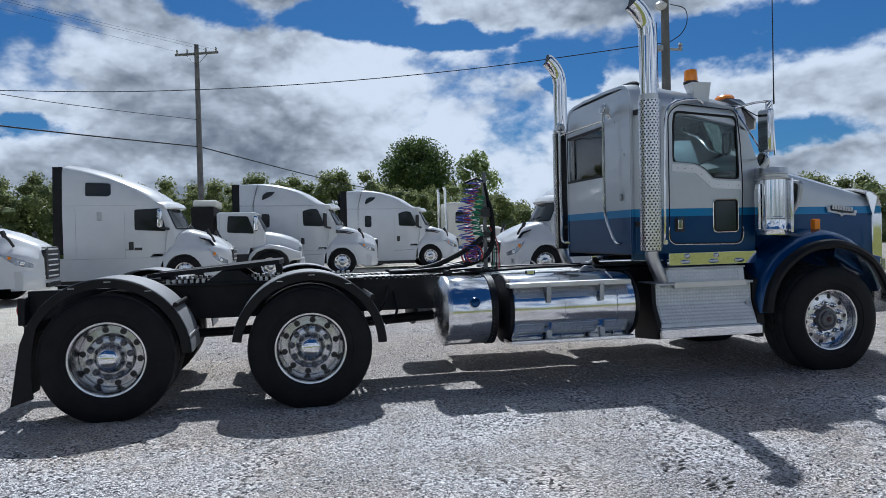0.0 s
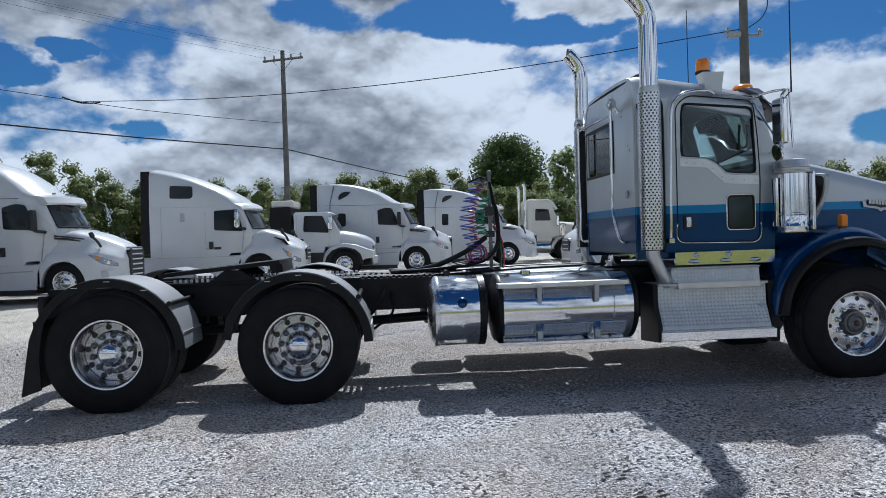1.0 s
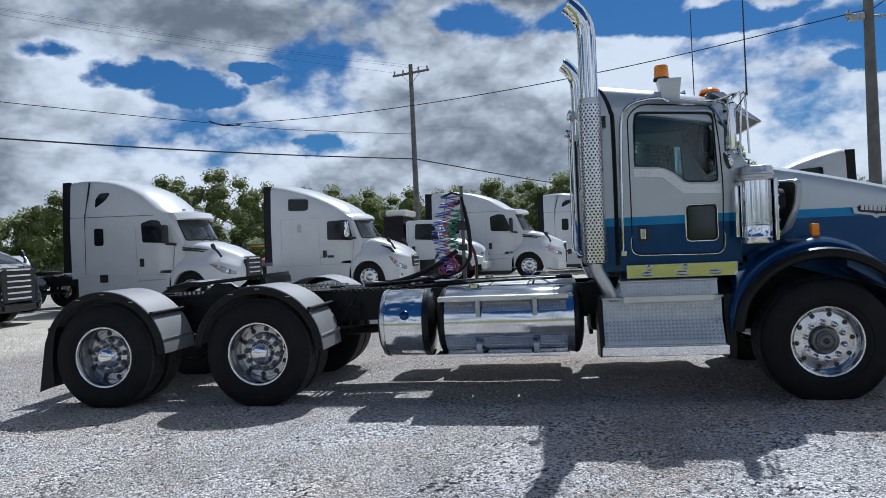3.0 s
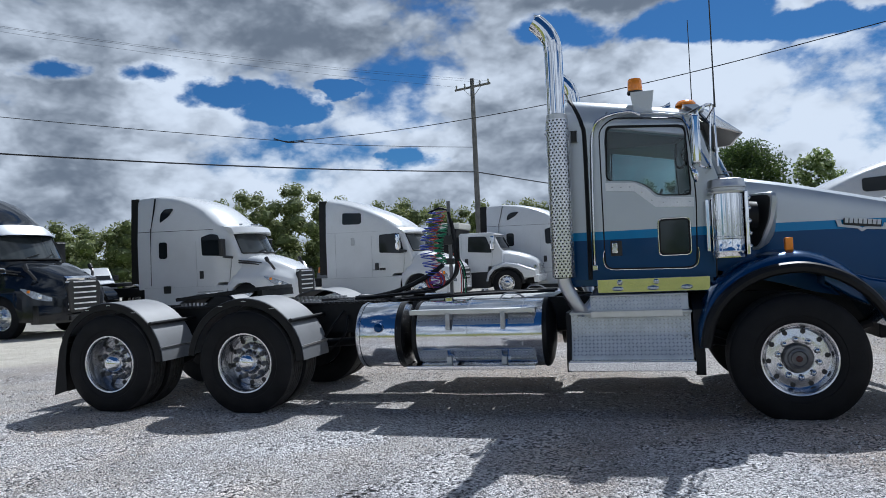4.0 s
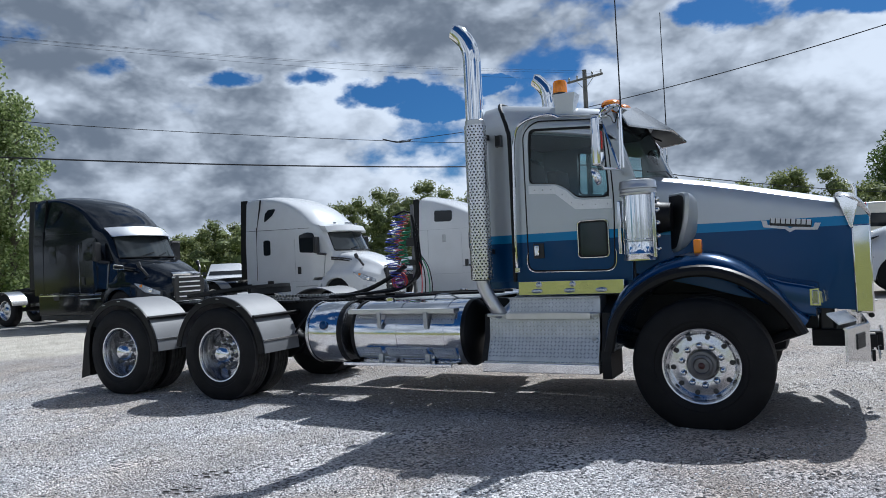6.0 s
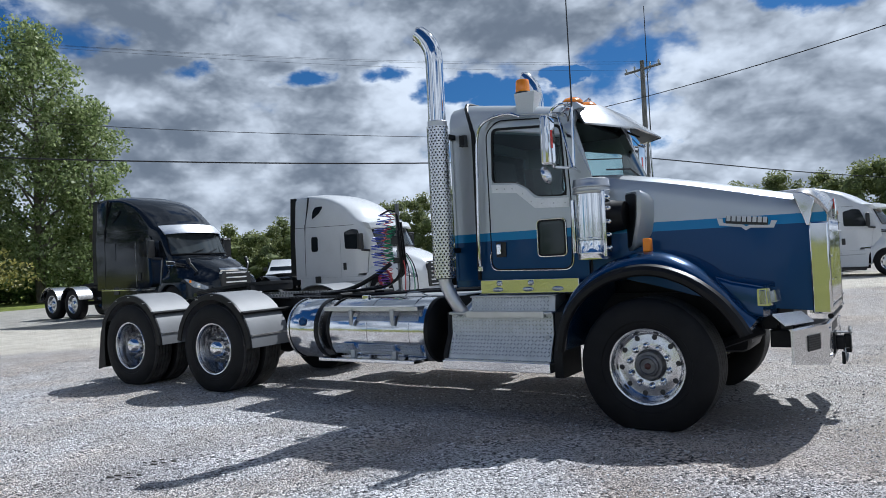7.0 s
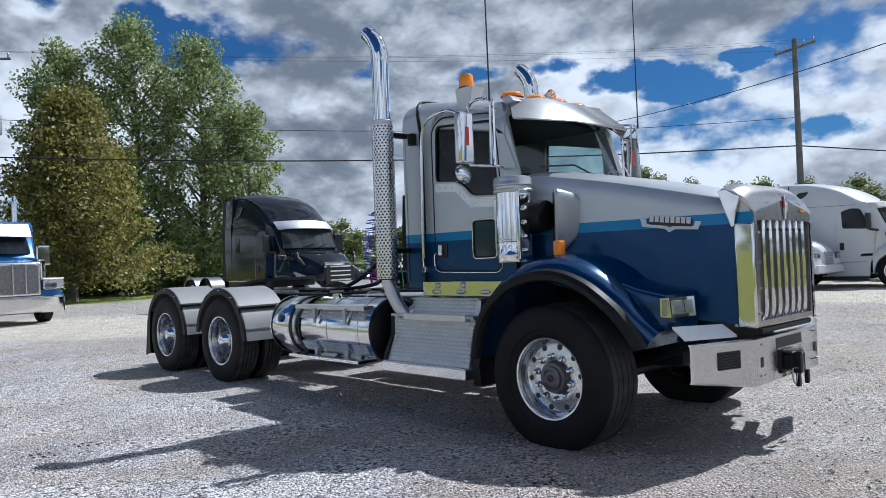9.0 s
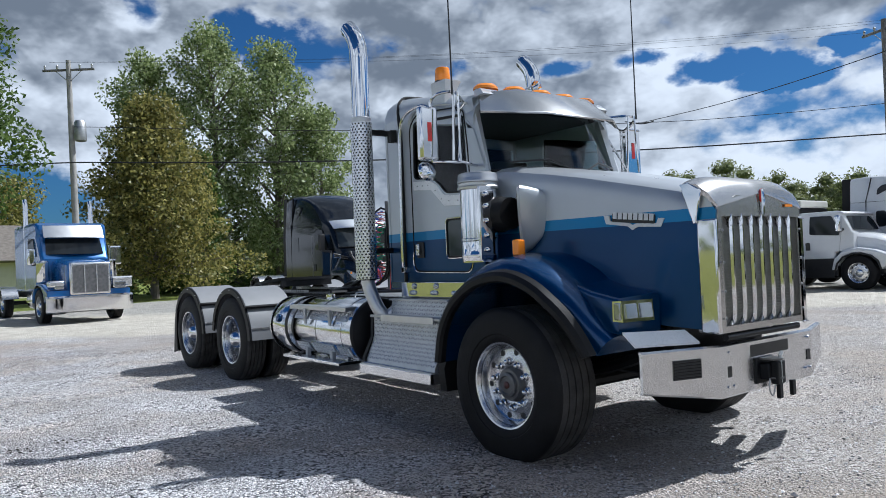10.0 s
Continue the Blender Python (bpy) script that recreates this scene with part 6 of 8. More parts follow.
# air cleaners with intake ducts
for s in (-1, 1):
    m = Matrix.Translation((-0.475, s * 0.965, 0))
    ac = part("air_cleaner", lathe([(0.12, 1.355), (0.142, 1.36), (0.142, 1.40), (0.145, 1.405), (0.145, 1.42), (0.142, 1.425), (0.142, 1.52), (0.146, 1.525), (0.146, 1.54), (0.142, 1.545), (0.142, 1.915)], m, 48, cap=True), M["chrome"], truck, "chrome air cleaner canister")
    part("lid", lathe([(0.145, 1.915), (0.158, 1.92), (0.160, 1.935), (0.152, 1.945), (0.152, 1.965), (0.160, 1.972), (0.160, 1.985), (0.154, 1.995), (0.154, 2.02), (0.148, 2.04), (0.12, 2.048), (0.001, 2.05)], m, 48), M["brushed"], ac, "banded aluminium lid")
    part("lamp_bar", box(-0.345, -0.315, s * 1.09, s * 0.97, 1.38, 1.93, 0.006), M["chrome"], ac)
    part("rear_strip", box(-0.655, -0.625, s * 1.0, s * 0.93, 1.42, 1.88, 0.006), M["chrome"], ac)
    for z in (1.45, 1.56, 1.67, 1.78, 1.87):
        part("marker_bulb", lathe([(0.022, 0), (0.02, 0.014), (0.010, 0.024), (0.0005, 0.026)], Matrix.Translation((-0.313, s * 1.03, z)) @ pose(0, 0, 0, 0, 90, 0), 14), M["chrome"], ac)
    rings = []
    for x, k, y, w, z0, z1 in ((-0.34, 0.25, 0.775, 0.150, 1.42, 1.915), (-0.325, 0.27, 0.775, 0.155, 1.41, 1.922), (-0.21, 0.17, 0.755, 0.132, 1.45, 1.91), (-0.10, 0.07, 0.70, 0.085, 1.53, 1.885), (-0.03, 0.0, 0.655, 0.045, 1.62, 1.83)):
        o = rounded([(-w * 0.8, z0), (w * 0.05, z0), (w * 0.8, (z0 + z1) / 2 + 0.02), (w * 0.98, z1), (-w * 0.95, z1), (-w, (z0 + z1) / 2 + 0.04)], 0.06, 3)
        rings.append([(x + k * (p[0] + w) / (2 * w), s * (y + p[0]), p[1]) for p in o])
    sc = part("intake_scoop", loft(rings), M["silver"], hood, "silver side intake scoop")
    # the scoop is closed; a black plate paints the shade of its opening
    mouth = []
    for dx, f in ((-0.004, 0.9), (0.006, 0.9)):
        w, z0, z1 = 0.150 * f, 1.44, 1.90
        o = rounded([(-w * 0.8, z0), (w * 0.05, z0), (w * 0.8, (z0 + z1) / 2 + 0.02), (w * 0.98, z1), (-w * 0.95, z1), (-w, (z0 + z1) / 2 + 0.04)], 0.06, 3)
        mouth.append([(-0.342 + dx + 0.25 * (p[0] + 0.15) / 0.30, s * (0.775 + p[0]), p[1]) for p in o])
    part("scoop_mouth_plate", loft(mouth), M["plastic"], sc, "black plate standing for the shaded intake mouth")
    part("duct_boot", lathe([(0.13, 0), (0.14, 0.03), (0.13, 0.06), (0.14, 0.09), (0.13, 0.12), (0.12, 0.20)], Matrix.Translation((-0.42, s * 0.86, 1.72)) @ pose(0, 0, 0, 0, 90, 0), 20, cap=True), M["rubber"], ac)

# ---- parked trucks in a slanting row ----
def road_wheels():
    out = {}
    t = bpy.data.meshes.new("tyre")
    finish(tyre_bm(0.52, 0.29, 0.288, 0.505, 40)).to_mesh(t)
    t.materials.append(M["tyre"])
    r = bpy.data.meshes.new("rim")
    b = lathe([(0.285, -0.12), (0.30, 0.12), (0.305, 0.132), (0.285, 0.125), (0.262, 0.07), (0.25, 0.06), (0.2, 0.075), (0.13, 0.08), (0.12, 0.10), (0.08, 0.13), (0.001, 0.135)], RY, 32)
    finish(b).to_mesh(r)
    r.materials.append(M["wheel"])
    # black disc laid on the rim, for the dark inside of a hand hole
    h = bpy.data.meshes.new("hole")
    finish(lathe([(0.03, 0), (0.03, 0.004), (0.001, 0.0045)], RY, 10)).to_mesh(h)
    h.materials.append(M["plastic"])
    out["tyre"], out["rim"], out["hole"] = t, r, h
    return out


ROADW = road_wheels()


def road_wheel(parent, x, s, dual=False):
    y = -0.90 if dual else -1.02
    turn = Matrix.Identity(4) if s == 1 else pose(0, 0, 0, 0, 0, 180)
    w = part("wheel", ROADW["rim"], None, parent, at=Matrix.Translation((x, y * s if dual else y * s, 0.515)) @ turn)
    part("tyre", ROADW["tyre"], None, w)
    for i in range(10):
        a = 2 * math.pi * i / 10
        part("hand_hole_disc", ROADW["hole"], None, w, at=Matrix.Translation((0.224 * math.cos(a), -0.064, 0.224 * math.sin(a))))




def lerp_in(table, x):
    """A height or width read from a short table of (x, value)."""
    for (a, u), (b, v) in zip(table, table[1:]):
        if x <= b:
            return u + (v - u) * max(0.0, (x - a) / (b - a))
    return table[-1][1]


def side_w(x, z, hw):
    """Half width of a sleeper cab: narrower at the screen and towards the roof."""
    return hw * (1 - 0.10 * max(0, x + 0.9) / 0.9) - 0.08 * max(0, z - 2.4)


def bow(x):
    """How far the sides of the cab's front lie behind its middle."""
    return 0.46 * min(1.0, max(0.0, (x + 1.1) / 1.23))


ROOFS = {
    "round": ([(-3.78, 3.79), (-3.72, 3.83), (-3.3, 3.85), (-2.9, 3.83), (-2.6, 3.79), (-2.3, 3.72), (-2.0, 3.62), (-1.7, 3.48), (-1.45, 3.33), (-1.25, 3.15), (-1.1, 3.02), (-0.95, 2.93), (-0.8, 2.87), (-0.66, 2.83), (-0.5, 2.78), (-0.36, 2.68), (-0.29, 2.59), (0.13, 1.91), (0.16, 1.66)],
              [(-3.78, 3.84), (-3.72, 3.88), (-3.3, 3.93), (-2.9, 3.935), (-2.6, 3.90), (-2.3, 3.84), (-2.0, 3.75), (-1.7, 3.65), (-1.45, 3.53), (-1.25, 3.41), (-1.1, 3.31), (-0.95, 3.19), (-0.8, 3.05), (-0.66, 2.93), (-0.5, 2.85), (-0.36, 2.74), (-0.29, 2.62), (0.13, 1.94), (0.16, 1.70)]),
    "sloped": ([(-3.36, 3.66), (-3.3, 3.70), (-2.9, 3.62), (-2.5, 3.51), (-2.1, 3.38), (-1.7, 3.22), (-1.3, 3.03), (-1.0, 2.87), (-0.75, 2.74), (-0.55, 2.64), (-0.42, 2.56), (-0.32, 2.45), (0.06, 1.80), (0.10, 1.62)],
               [(-3.36, 3.80), (-3.3, 3.84), (-2.9, 3.77), (-2.5, 3.67), (-2.1, 3.54), (-1.7, 3.38), (-1.3, 3.22), (-1.0, 3.08), (-0.75, 2.94), (-0.55, 2.80), (-0.42, 2.66), (-0.32, 2.48), (0.06, 1.83), (0.10, 1.66)])}


def cab_shell(kind, hw):
    edge, mid = ROOFS[kind]
    xs = [p[0] for p in edge]
    i = len(xs) - 2
    xs = xs[:i] + [xs[i - 1] + (xs[i] - xs[i - 1]) * k / 3 for k in (1, 2)] + xs[i:]
    rings = []
    for x in xs:
        ze, zm = lerp_in(edge, x), lerp_in(mid, x)
        zb = 0.95 if x < -0.9 else 1.1
        z1 = min(2.4, ze - 0.16)
        w1, w2 = side_w(x, z1, hw), side_w(x, ze, hw)
        half = [(w1, zb), (w1, (zb + z1) / 2), (w1, z1), (side_w(x, ze - 0.10, hw), ze - 0.10), (w2 - 0.015, ze - 0.045), (w2 - 0.05, ze), (w2 - 0.16, ze + (zm - ze) * 0.35), (w2 * 0.55, ze + (zm - ze) * 0.82), (w2 * 0.25, zm - (zm - ze) * 0.03)]
        ring = [(y, z) for y, z in half] + [(-y, z) for y, z in reversed(half)]
        rings.append([(x - bow(x) * (y / hw) ** 2, y, z) for y, z in ring])
    return loft(rings)


HOODS = {
    "round": dict(zc=[(-0.6, 1.14), (-0.45, 1.2), (-0.35, 1.70), (0.1, 1.93), (0.21, 1.89), (0.64, 1.77), (1.07, 1.58), (1.25, 1.49), (1.36, 1.40), (1.42, 1.24)],
                  w=[(-0.6, 1.20), (0.5, 1.20), (0.75, 1.165), (1.0, 1.08), (1.2, 0.96), (1.34, 0.80), (1.42, 0.64)], wt=[(-0.6, 1.0), (0.1, 0.98), (0.5, 0.82), (1.0, 0.64), (1.42, 0.46)], front=1.42),
    "sloped": dict(zc=[(-0.6, 1.14), (-0.45, 1.2), (-0.35, 1.66), (0.06, 1.86), (0.45, 1.74), (0.83, 1.58), (1.06, 1.45), (1.2, 1.34), (1.28, 1.22), (1.32, 1.05)],
                   w=[(-0.6, 1.20), (0.5, 1.20), (0.75, 1.17), (1.0, 1.10), (1.15, 1.0), (1.26, 0.86), (1.32, 0.72)], wt=[(-0.6, 1.0), (0.1, 0.95), (0.5, 0.84), (1.0, 0.66), (1.32, 0.52)], front=1.32)}


def hood_shell(kind):
    h = HOODS[kind]
    arch_ = [(-0.585, 0.45), (-0.565, 0.58), (-0.5, 0.76), (-0.42, 0.90), (-0.28, 1.01), (-0.13, 1.06), (0.03, 1.07), (0.17, 1.04), (0.3, 0.96), (0.42, 0.83), (0.5, 0.68), (0.55, 0.5), (0.57, 0.40)]
    xs = [-0.60] + [a[0] for a in arch_] + [0.65, 0.75, 0.88, 1.0, 1.1, 1.2, 1.27] + ([1.34, 1.39] if kind == "round" else []) + [h["front"]]
    rings = []
    for x in xs:
        zb = 0.42 if x < -0.59 else lerp_in(arch_, x) if x < 0.58 else 0.40
        zc, w, wt = lerp_in(h["zc"], x), lerp_in(h["w"], x), lerp_in(h["wt"], x)
        zs = min(lerp_in([(-0.6, 1.26), (0.9, 1.26), (1.3, 1.14), (1.42, 1.05)], x), zc - 0.06)
        half = [(w, zb), (w, max(zb + 0.01, zs - 0.16)), (w - 0.02, max(zb + 0.02, zs - 0.05)), (w - 0.07, zs + 0.02), (wt + 0.40 * (w - wt), zs + 0.35 * (zc - zs)), (wt + 0.05, zs + 0.66 * (zc - zs)), (wt - 0.01, zs + 0.82 * (zc - zs)), (wt - 0.10, zs + 0.91 * (zc - zs)), (wt * 0.5, zs + 0.98 * (zc - zs)), (0.02, zc)]
        rings.append([(x, y, z) for y, z in half] + [(x, -y, z) for y, z in reversed(half)])
    return loft(rings)


def lower_roof(t, above, factor):
    """Squeezes all of a truck that stands above a height, for a mid-height sleeper."""
    for ob in t.children_recursive:
        if ob.type == "MESH" and not ob.name.startswith(("wheel", "tyre", "hand_hole_disc")):
            for v in ob.data.vertices:
                if v.co.z > above:
                    v.co.z = above + (v.co.z - above) * factor


def semi(name, label, at, kind, paint, group=""):
    """A parked conventional truck; kind: sloped, round, day, small or classic."""
    t = thing(name, label, "truck", at, group)
    hw = 1.20
    sleeper = kind in ("round", "sloped")
    if kind == "round":
        base = (0.13, 1.93, -0.29, 2.60)
    elif kind == "sloped":
        base = (0.06, 1.82, -0.32, 2.46)
    elif kind == "small":
        sil = [(-1.75, 0.95), (-1.75, 2.36), (-1.68, 2.42), (-0.62, 2.42), (-0.42, 2.39), (-0.36, 2.33), (-0.44, 2.29), (-0.20, 1.78), (-0.14, 1.70), (-0.14, 1.18), (-0.66, 1.16), (-0.72, 0.95)]
        base, hw = (-0.20, 1.78, -0.44, 2.29), 1.12
    else:
        sil = [(-1.95, 0.95), (-1.95, 3.02), (-1.88, 3.12), (-0.80, 3.10), (-0.62, 3.02), (-0.55, 2.74), (-0.6, 2.64), (-0.32, 2.04), (-0.25, 1.96), (-0.25, 1.18), (-0.66, 1.16), (-0.72, 0.95)]
        if paint is M["peterblue"]:
            sil[0], sil[1], sil[2] = (-3.4, 0.95), (-3.4, 3.02), (-3.32, 3.12)
        base, hw = (-0.32, 2.04, -0.60, 2.64), 1.05
    if sleeper:
        body = part("cab", cab_shell(kind, hw), paint, t)
        hd = part("hood", hood_shell(kind), paint, t)
    else:
        b = prism(sil, -hw, hw, 0.10, seg=3)
        for v in b.verts:
            if v.co.x > -0.9:
                v.co.y *= 1 - 0.10 * (v.co.x + 0.9) / 0.9
        body = part("cab", b, paint, t)
        rings = []
        if kind == "small":
            secs = ((-0.62, 0.86, 1.74), (-0.05, 0.84, 1.74), (0.35, 0.76, 1.66), (0.75, 0.68, 1.53), (0.98, 0.62, 1.40), (1.09, 0.56, 1.26))
        else:
            secs = ((-0.62, 0.74, 2.02), (-0.25, 0.72, 2.0), (0.4, 0.66, 1.93), (0.92, 0.62, 1.87), (1.04, 0.60, 1.82), (1.09, 0.57, 1.72))
        for x, w, z in secs:
            half = [(w, 0.75), (w, z - 0.30), (w - 0.03, z - 0.14), (w - 0.13, z - 0.05), (w * 0.5, z - 0.015), (0.01, z)]
            rings.append([(x, y, q) for y, q in half] + [(x, -y, q) for y, q in reversed(half)])
        b = loft(rings)
        hd = part("hood", b, paint, t)
        for s in (-1, 1):
            outer = [(-0.78, 0.60), (-0.70, 0.92), (-0.45, 1.15), (0.0, 1.22), (0.45, 1.17), (0.85, 1.04), (1.07, 0.98), (1.10, 0.72), (0.75, 0.68)]
            inner = [(0.64, 0.62), (0.56, 0.86), (0.38, 1.02), (0.1, 1.10), (-0.15, 1.10), (-0.42, 1.0), (-0.60, 0.8), (-0.66, 0.60)]
            if kind == "small":
                outer = [(x, z + 0.06 * max(0.0, 1 - abs(x))) for x, z in outer]
                part("arch_trim", tube([(x, s * 1.16, z) for x, z in reversed(inner)], 0.03, 6), M["plastic"], t)
            part("fender", prism(outer + inner, s * 0.55, s * 1.17, 0.07, seg=3), paint, t)
    lw = part("wheel_well", box(-0.62, 0.64, -hw * 0.8, hw * 0.8, 0.5, 1.1), M["plastic"], t)
    # windscreen and side windows
    x0, z0, x1, z1 = base
    dx, dz = x1 - x0, z1 - z0
    ln = math.hypot(dx, dz)
    nx, nz = dz / ln * 0.012, -dx / ln * 0.012
    wy = hw * 0.80
    us = [-1 + i / 6 for i in range(13)]
    if sleeper:
        sw = hw * 0.83
        part("windscreen", loft([[(x0 + dx * q + nx + 0.006 - bow(x0 + dx * q) * (sw * u / hw) ** 2, sw * u * (1 - 0.04 * q), z0 + dz * q + nz) for u in us] for q in (0.04, 0.35, 0.68, 0.96)], False, closed=False), M["screen"], body, "dark raked windscreen")
        for s in (-1, 1):
            part("pillar_trim", tube([(x0 + dx * q + 0.016 - bow(x0 + dx * q) * (sw / hw) ** 2, s * sw * (1 - 0.04 * q), z0 + dz * q + 0.012) for q in (0.03, 0.5, 0.97)], 0.017, 6), M["rubber"], body)
        part("cowl_strip", tube([(x0 + 0.03 - bow(x0) * (sw * u / hw) ** 2, sw * u, z0 + 0.03) for u in us], 0.022, 6), M["rubber"], body)
        for q in (-0.45, 0.1):
            part("wiper", tube([(x0 + 0.05 - bow(x0) * q * q, q, z0 + 0.06), (x0 + dx * 0.25 + 0.06 - bow(x0) * (q + 0.4) ** 2, q + 0.42, z0 + dz * 0.2 + 0.03)], 0.012, 5), M["rubber"], body)
        bright = paint is M["glossblack"]
        if bright:
            prof = [(-0.38, 2.87), (-0.32, 2.875), (-0.02, 2.63), (-0.01, 2.60), (-0.03, 2.595), (-0.32, 2.79)]
        elif kind == "round":
            prof = [(-0.50, 2.845), (-0.30, 2.83), (-0.06, 2.78), (0.035, 2.62), (0.02, 2.575), (-0.26, 2.61)]
        else:
            prof = [(-0.48, 2.72), (-0.34, 2.68), (-0.18, 2.60), (-0.10, 2.50), (-0.12, 2.47), (-0.33, 2.50)]
        vm = M["bright_visor"] if bright else paint
        part("sun_visor", loft([[(x - 0.40 * u * u * (1.05 if i < 2 else 1), hw * u * ((0.90 if i in (0, 5) else 0.93) - (0.07 if bright else 0)), z - 0.03 * u ** 4) for i, (x, z) in enumerate(prof)] for u in us]), vm, body, "bright metal visor" if bright else "")
        if kind == "round" and not bright:
            for u in (-0.55, -0.12, 0, 0.12, 0.55):
                part("marker_lamp", box(-0.345 - 0.40 * u * u, -0.26 - 0.40 * u * u, hw * 0.93 * u - 0.035, hw * 0.93 * u + 0.035, 2.84, 2.89, 0.012), M["lens"], body)
    else:
        part("windscreen", loft([[(x0 + dx * q + nx + 0.10 * (1 - u * u), wy * u * (1 - 0.06 * q), z0 + dz * q + nz) for u in us] for q in (0.08, 0.5, 0.92)], False, closed=False), M["darkglass"], body, "dark raked windscreen")
        vz, vh = z1, 0.36 if kind == "classic" else 0.14
        kind != "small" and part("sun_visor", loft([[(x1 + 0.04 + 0.10 * (1 - u * u), wy * u * 1.02, vz + vh), (x1 + 0.24 + 0.12 * (1 - u * u), wy * u * 1.04, vz - 0.02), (x1 + 0.22 + 0.12 * (1 - u * u), wy * u * 1.04, vz - 0.035), (x1 + 0.0 + 0.1 * (1 - u * u), wy * u, vz + 0.10)] for u in us]), M["brushed"] if kind == "classic" else paint, body)
    for s in (-1, 1):
        def pane(nm, poly, rr, off=0.0, m_=None):
            yv = [s * (side_w(p[0] if not sleeper else p[0] + 0.6 * bow(p[0]), p[1] if sleeper else 0, hw)) for p in poly]
            y_ = max(yv, key=abs)
            pr = rounded(poly, rr, 3)
            part(nm, prism(pr, y_ + s * (0.010 + off), y_ - s * 0.05), m_ or M["darkglass"], body)
        dw = [(-1.45, 1.94), (-0.76, 1.90), (-0.65, 1.95), (-0.90, 2.56), (-1.15, 2.59), (-1.47, 2.50)] if kind == "round" else [(-1.38, 1.82), (-0.50, 1.77), (-0.64, 2.46), (-1.37, 2.43)] if kind == "sloped" else [(-1.42, 1.72), (-0.52, 1.66), (-0.56, 1.86), (-0.72, 2.27), (-1.38, 2.29)] if kind == "small" else [(-1.55, 2.05), (-0.75, 2.03), (-0.85, 2.60), (-1.52, 2.64)]
        pane("door_window", dw, 0.06)
        if kind == "round":
            pane("sleeper_window", [(-2.97, 3.02), (-2.93, 3.30), (-2.78, 3.45), (-2.46, 3.46), (-2.62, 3.24)], 0.07)
            pane("sleeper_port", [(-3.0, 1.90), (-2.70, 1.90), (-2.69, 2.41), (-2.99, 2.42)], 0.08)
            pane("roof_seam", [(-3.78, 2.76), (-1.05, 2.72), (-1.05, 2.732), (-3.78, 2.772)], 0.002, -0.004, M["rubber"])
            pane("body_seam", [(-3.33, 1.06), (-3.315, 1.06), (-3.275, 2.87), (-3.29, 2.87)], 0.002, -0.004, M["rubber"])
            pane("body_seam", [(-3.29, 2.87), (-3.275, 2.87), (-3.10, 3.80), (-3.115, 3.80)], 0.002, 0.0, M["rubber"])
            pane("locker_latch", [(-2.87, 0.81), (-2.61, 0.81), (-2.61, 1.04), (-2.87, 1.04)], 0.03, 0, M["plastic"])
            pane("lower_moulding", [(-1.65, 0.80), (-0.76, 0.83), (-0.76, 0.86), (-1.65, 0.83)], 0.002, 0.004, M["galv"])
        if kind == "sloped":
            pane("sleeper_window", [(-2.73, 2.85), (-2.10, 2.83), (-2.02, 2.89), (-2.02, 3.21), (-2.71, 3.25)], 0.06)
            pane("body_seam", [(-3.36, 2.57), (-1.3, 2.55), (-1.3, 2.558), (-3.36, 2.578)], 0.002, -0.004, M["galv"])
            pane("body_seam", [(-3.02, 1.06), (-3.01, 1.06), (-3.0, 2.56), (-3.01, 2.56)], 0.002, -0.004, M["galv"])
            pane("vent", [(-2.42, 2.11), (-2.28, 2.11), (-2.28, 2.38), (-2.42, 2.38)], 0.03, 0, M["galv"])
            pane("nameplate", [(-1.65, 1.22), (-1.50, 1.22), (-1.50, 1.27), (-1.65, 1.27)], 0.01, 0, M["galv"])
            pane("nameplate", [(-1.40, 1.22), (-1.18, 1.22), (-1.18, 1.30), (-1.40, 1.30)], 0.01, 0, M["plastic"])
        if kind in ("round", "sloped", "small"):
            pane("door_handle", [(-1.55, 1.23), (-1.42, 1.23), (-1.42, 1.47), (-1.55, 1.47)], 0.02, 0.01, M["plastic"])
            pane("door_seam", [(-1.66, 1.0), (-1.652, 1.0), (-1.652, 2.40), (-1.66, 2.40)], 0.002, -0.004, M["galv"])
            pane("door_seam", [(-0.57, 1.1), (-0.562, 1.1), (-0.46, 1.85), (-0.468, 1.85)], 0.002, -0.004, M["galv"])
        # mirrors, headlamps
        ma = part("mirror", box(-0.70 if sleeper else -0.52, -0.56 if sleeper else -0.36, s * (hw + 0.28), s * (hw + 0.06), 1.88 if sleeper else 1.78, 2.42 if sleeper else 2.28, 0.05), M["chrome"] if kind in ("small", "sloped", "classic") else M["plastic"], body)
        part("mirror_arm", tube([(-0.42, s * (hw - 0.06), 1.84), (-0.62 if sleeper else -0.44, s * (hw + 0.16), 1.88 if sleeper else 1.78)], 0.04, 6), M["plastic"], ma)
        if kind in ("round", "sloped"):
            h = HOODS[kind]
            lx = (0.64, 0.80, 0.95, 1.08, 1.20, 1.28) if kind == "round" else (0.72, 0.84, 0.96, 1.06, 1.16, 1.24)
            lt = (1.23, 1.20, 1.15, 1.09, 1.03, 0.98) if kind == "round" else (1.20, 1.12, 1.03, 0.95, 0.89, 0.84)
            lb = (1.21, 1.08, 0.97, 0.93, 0.90, 0.89) if kind == "round" else (1.14, 0.97, 0.84, 0.78, 0.75, 0.74)
            hl = part("headlamp", loft([[(x, s * (lerp_in(h["w"], x) + 0.012), b_), (x, s * (lerp_in(h["w"], x) + 0.004), t_), (x - 0.03, s * (lerp_in(h["w"], x) - 0.07), t_), (x - 0.03, s * (lerp_in(h["w"], x) - 0.06), b_)] for x, t_, b_ in zip(lx, lt, lb)]), M["headglass"], hd, "swept headlamp under dark glass")
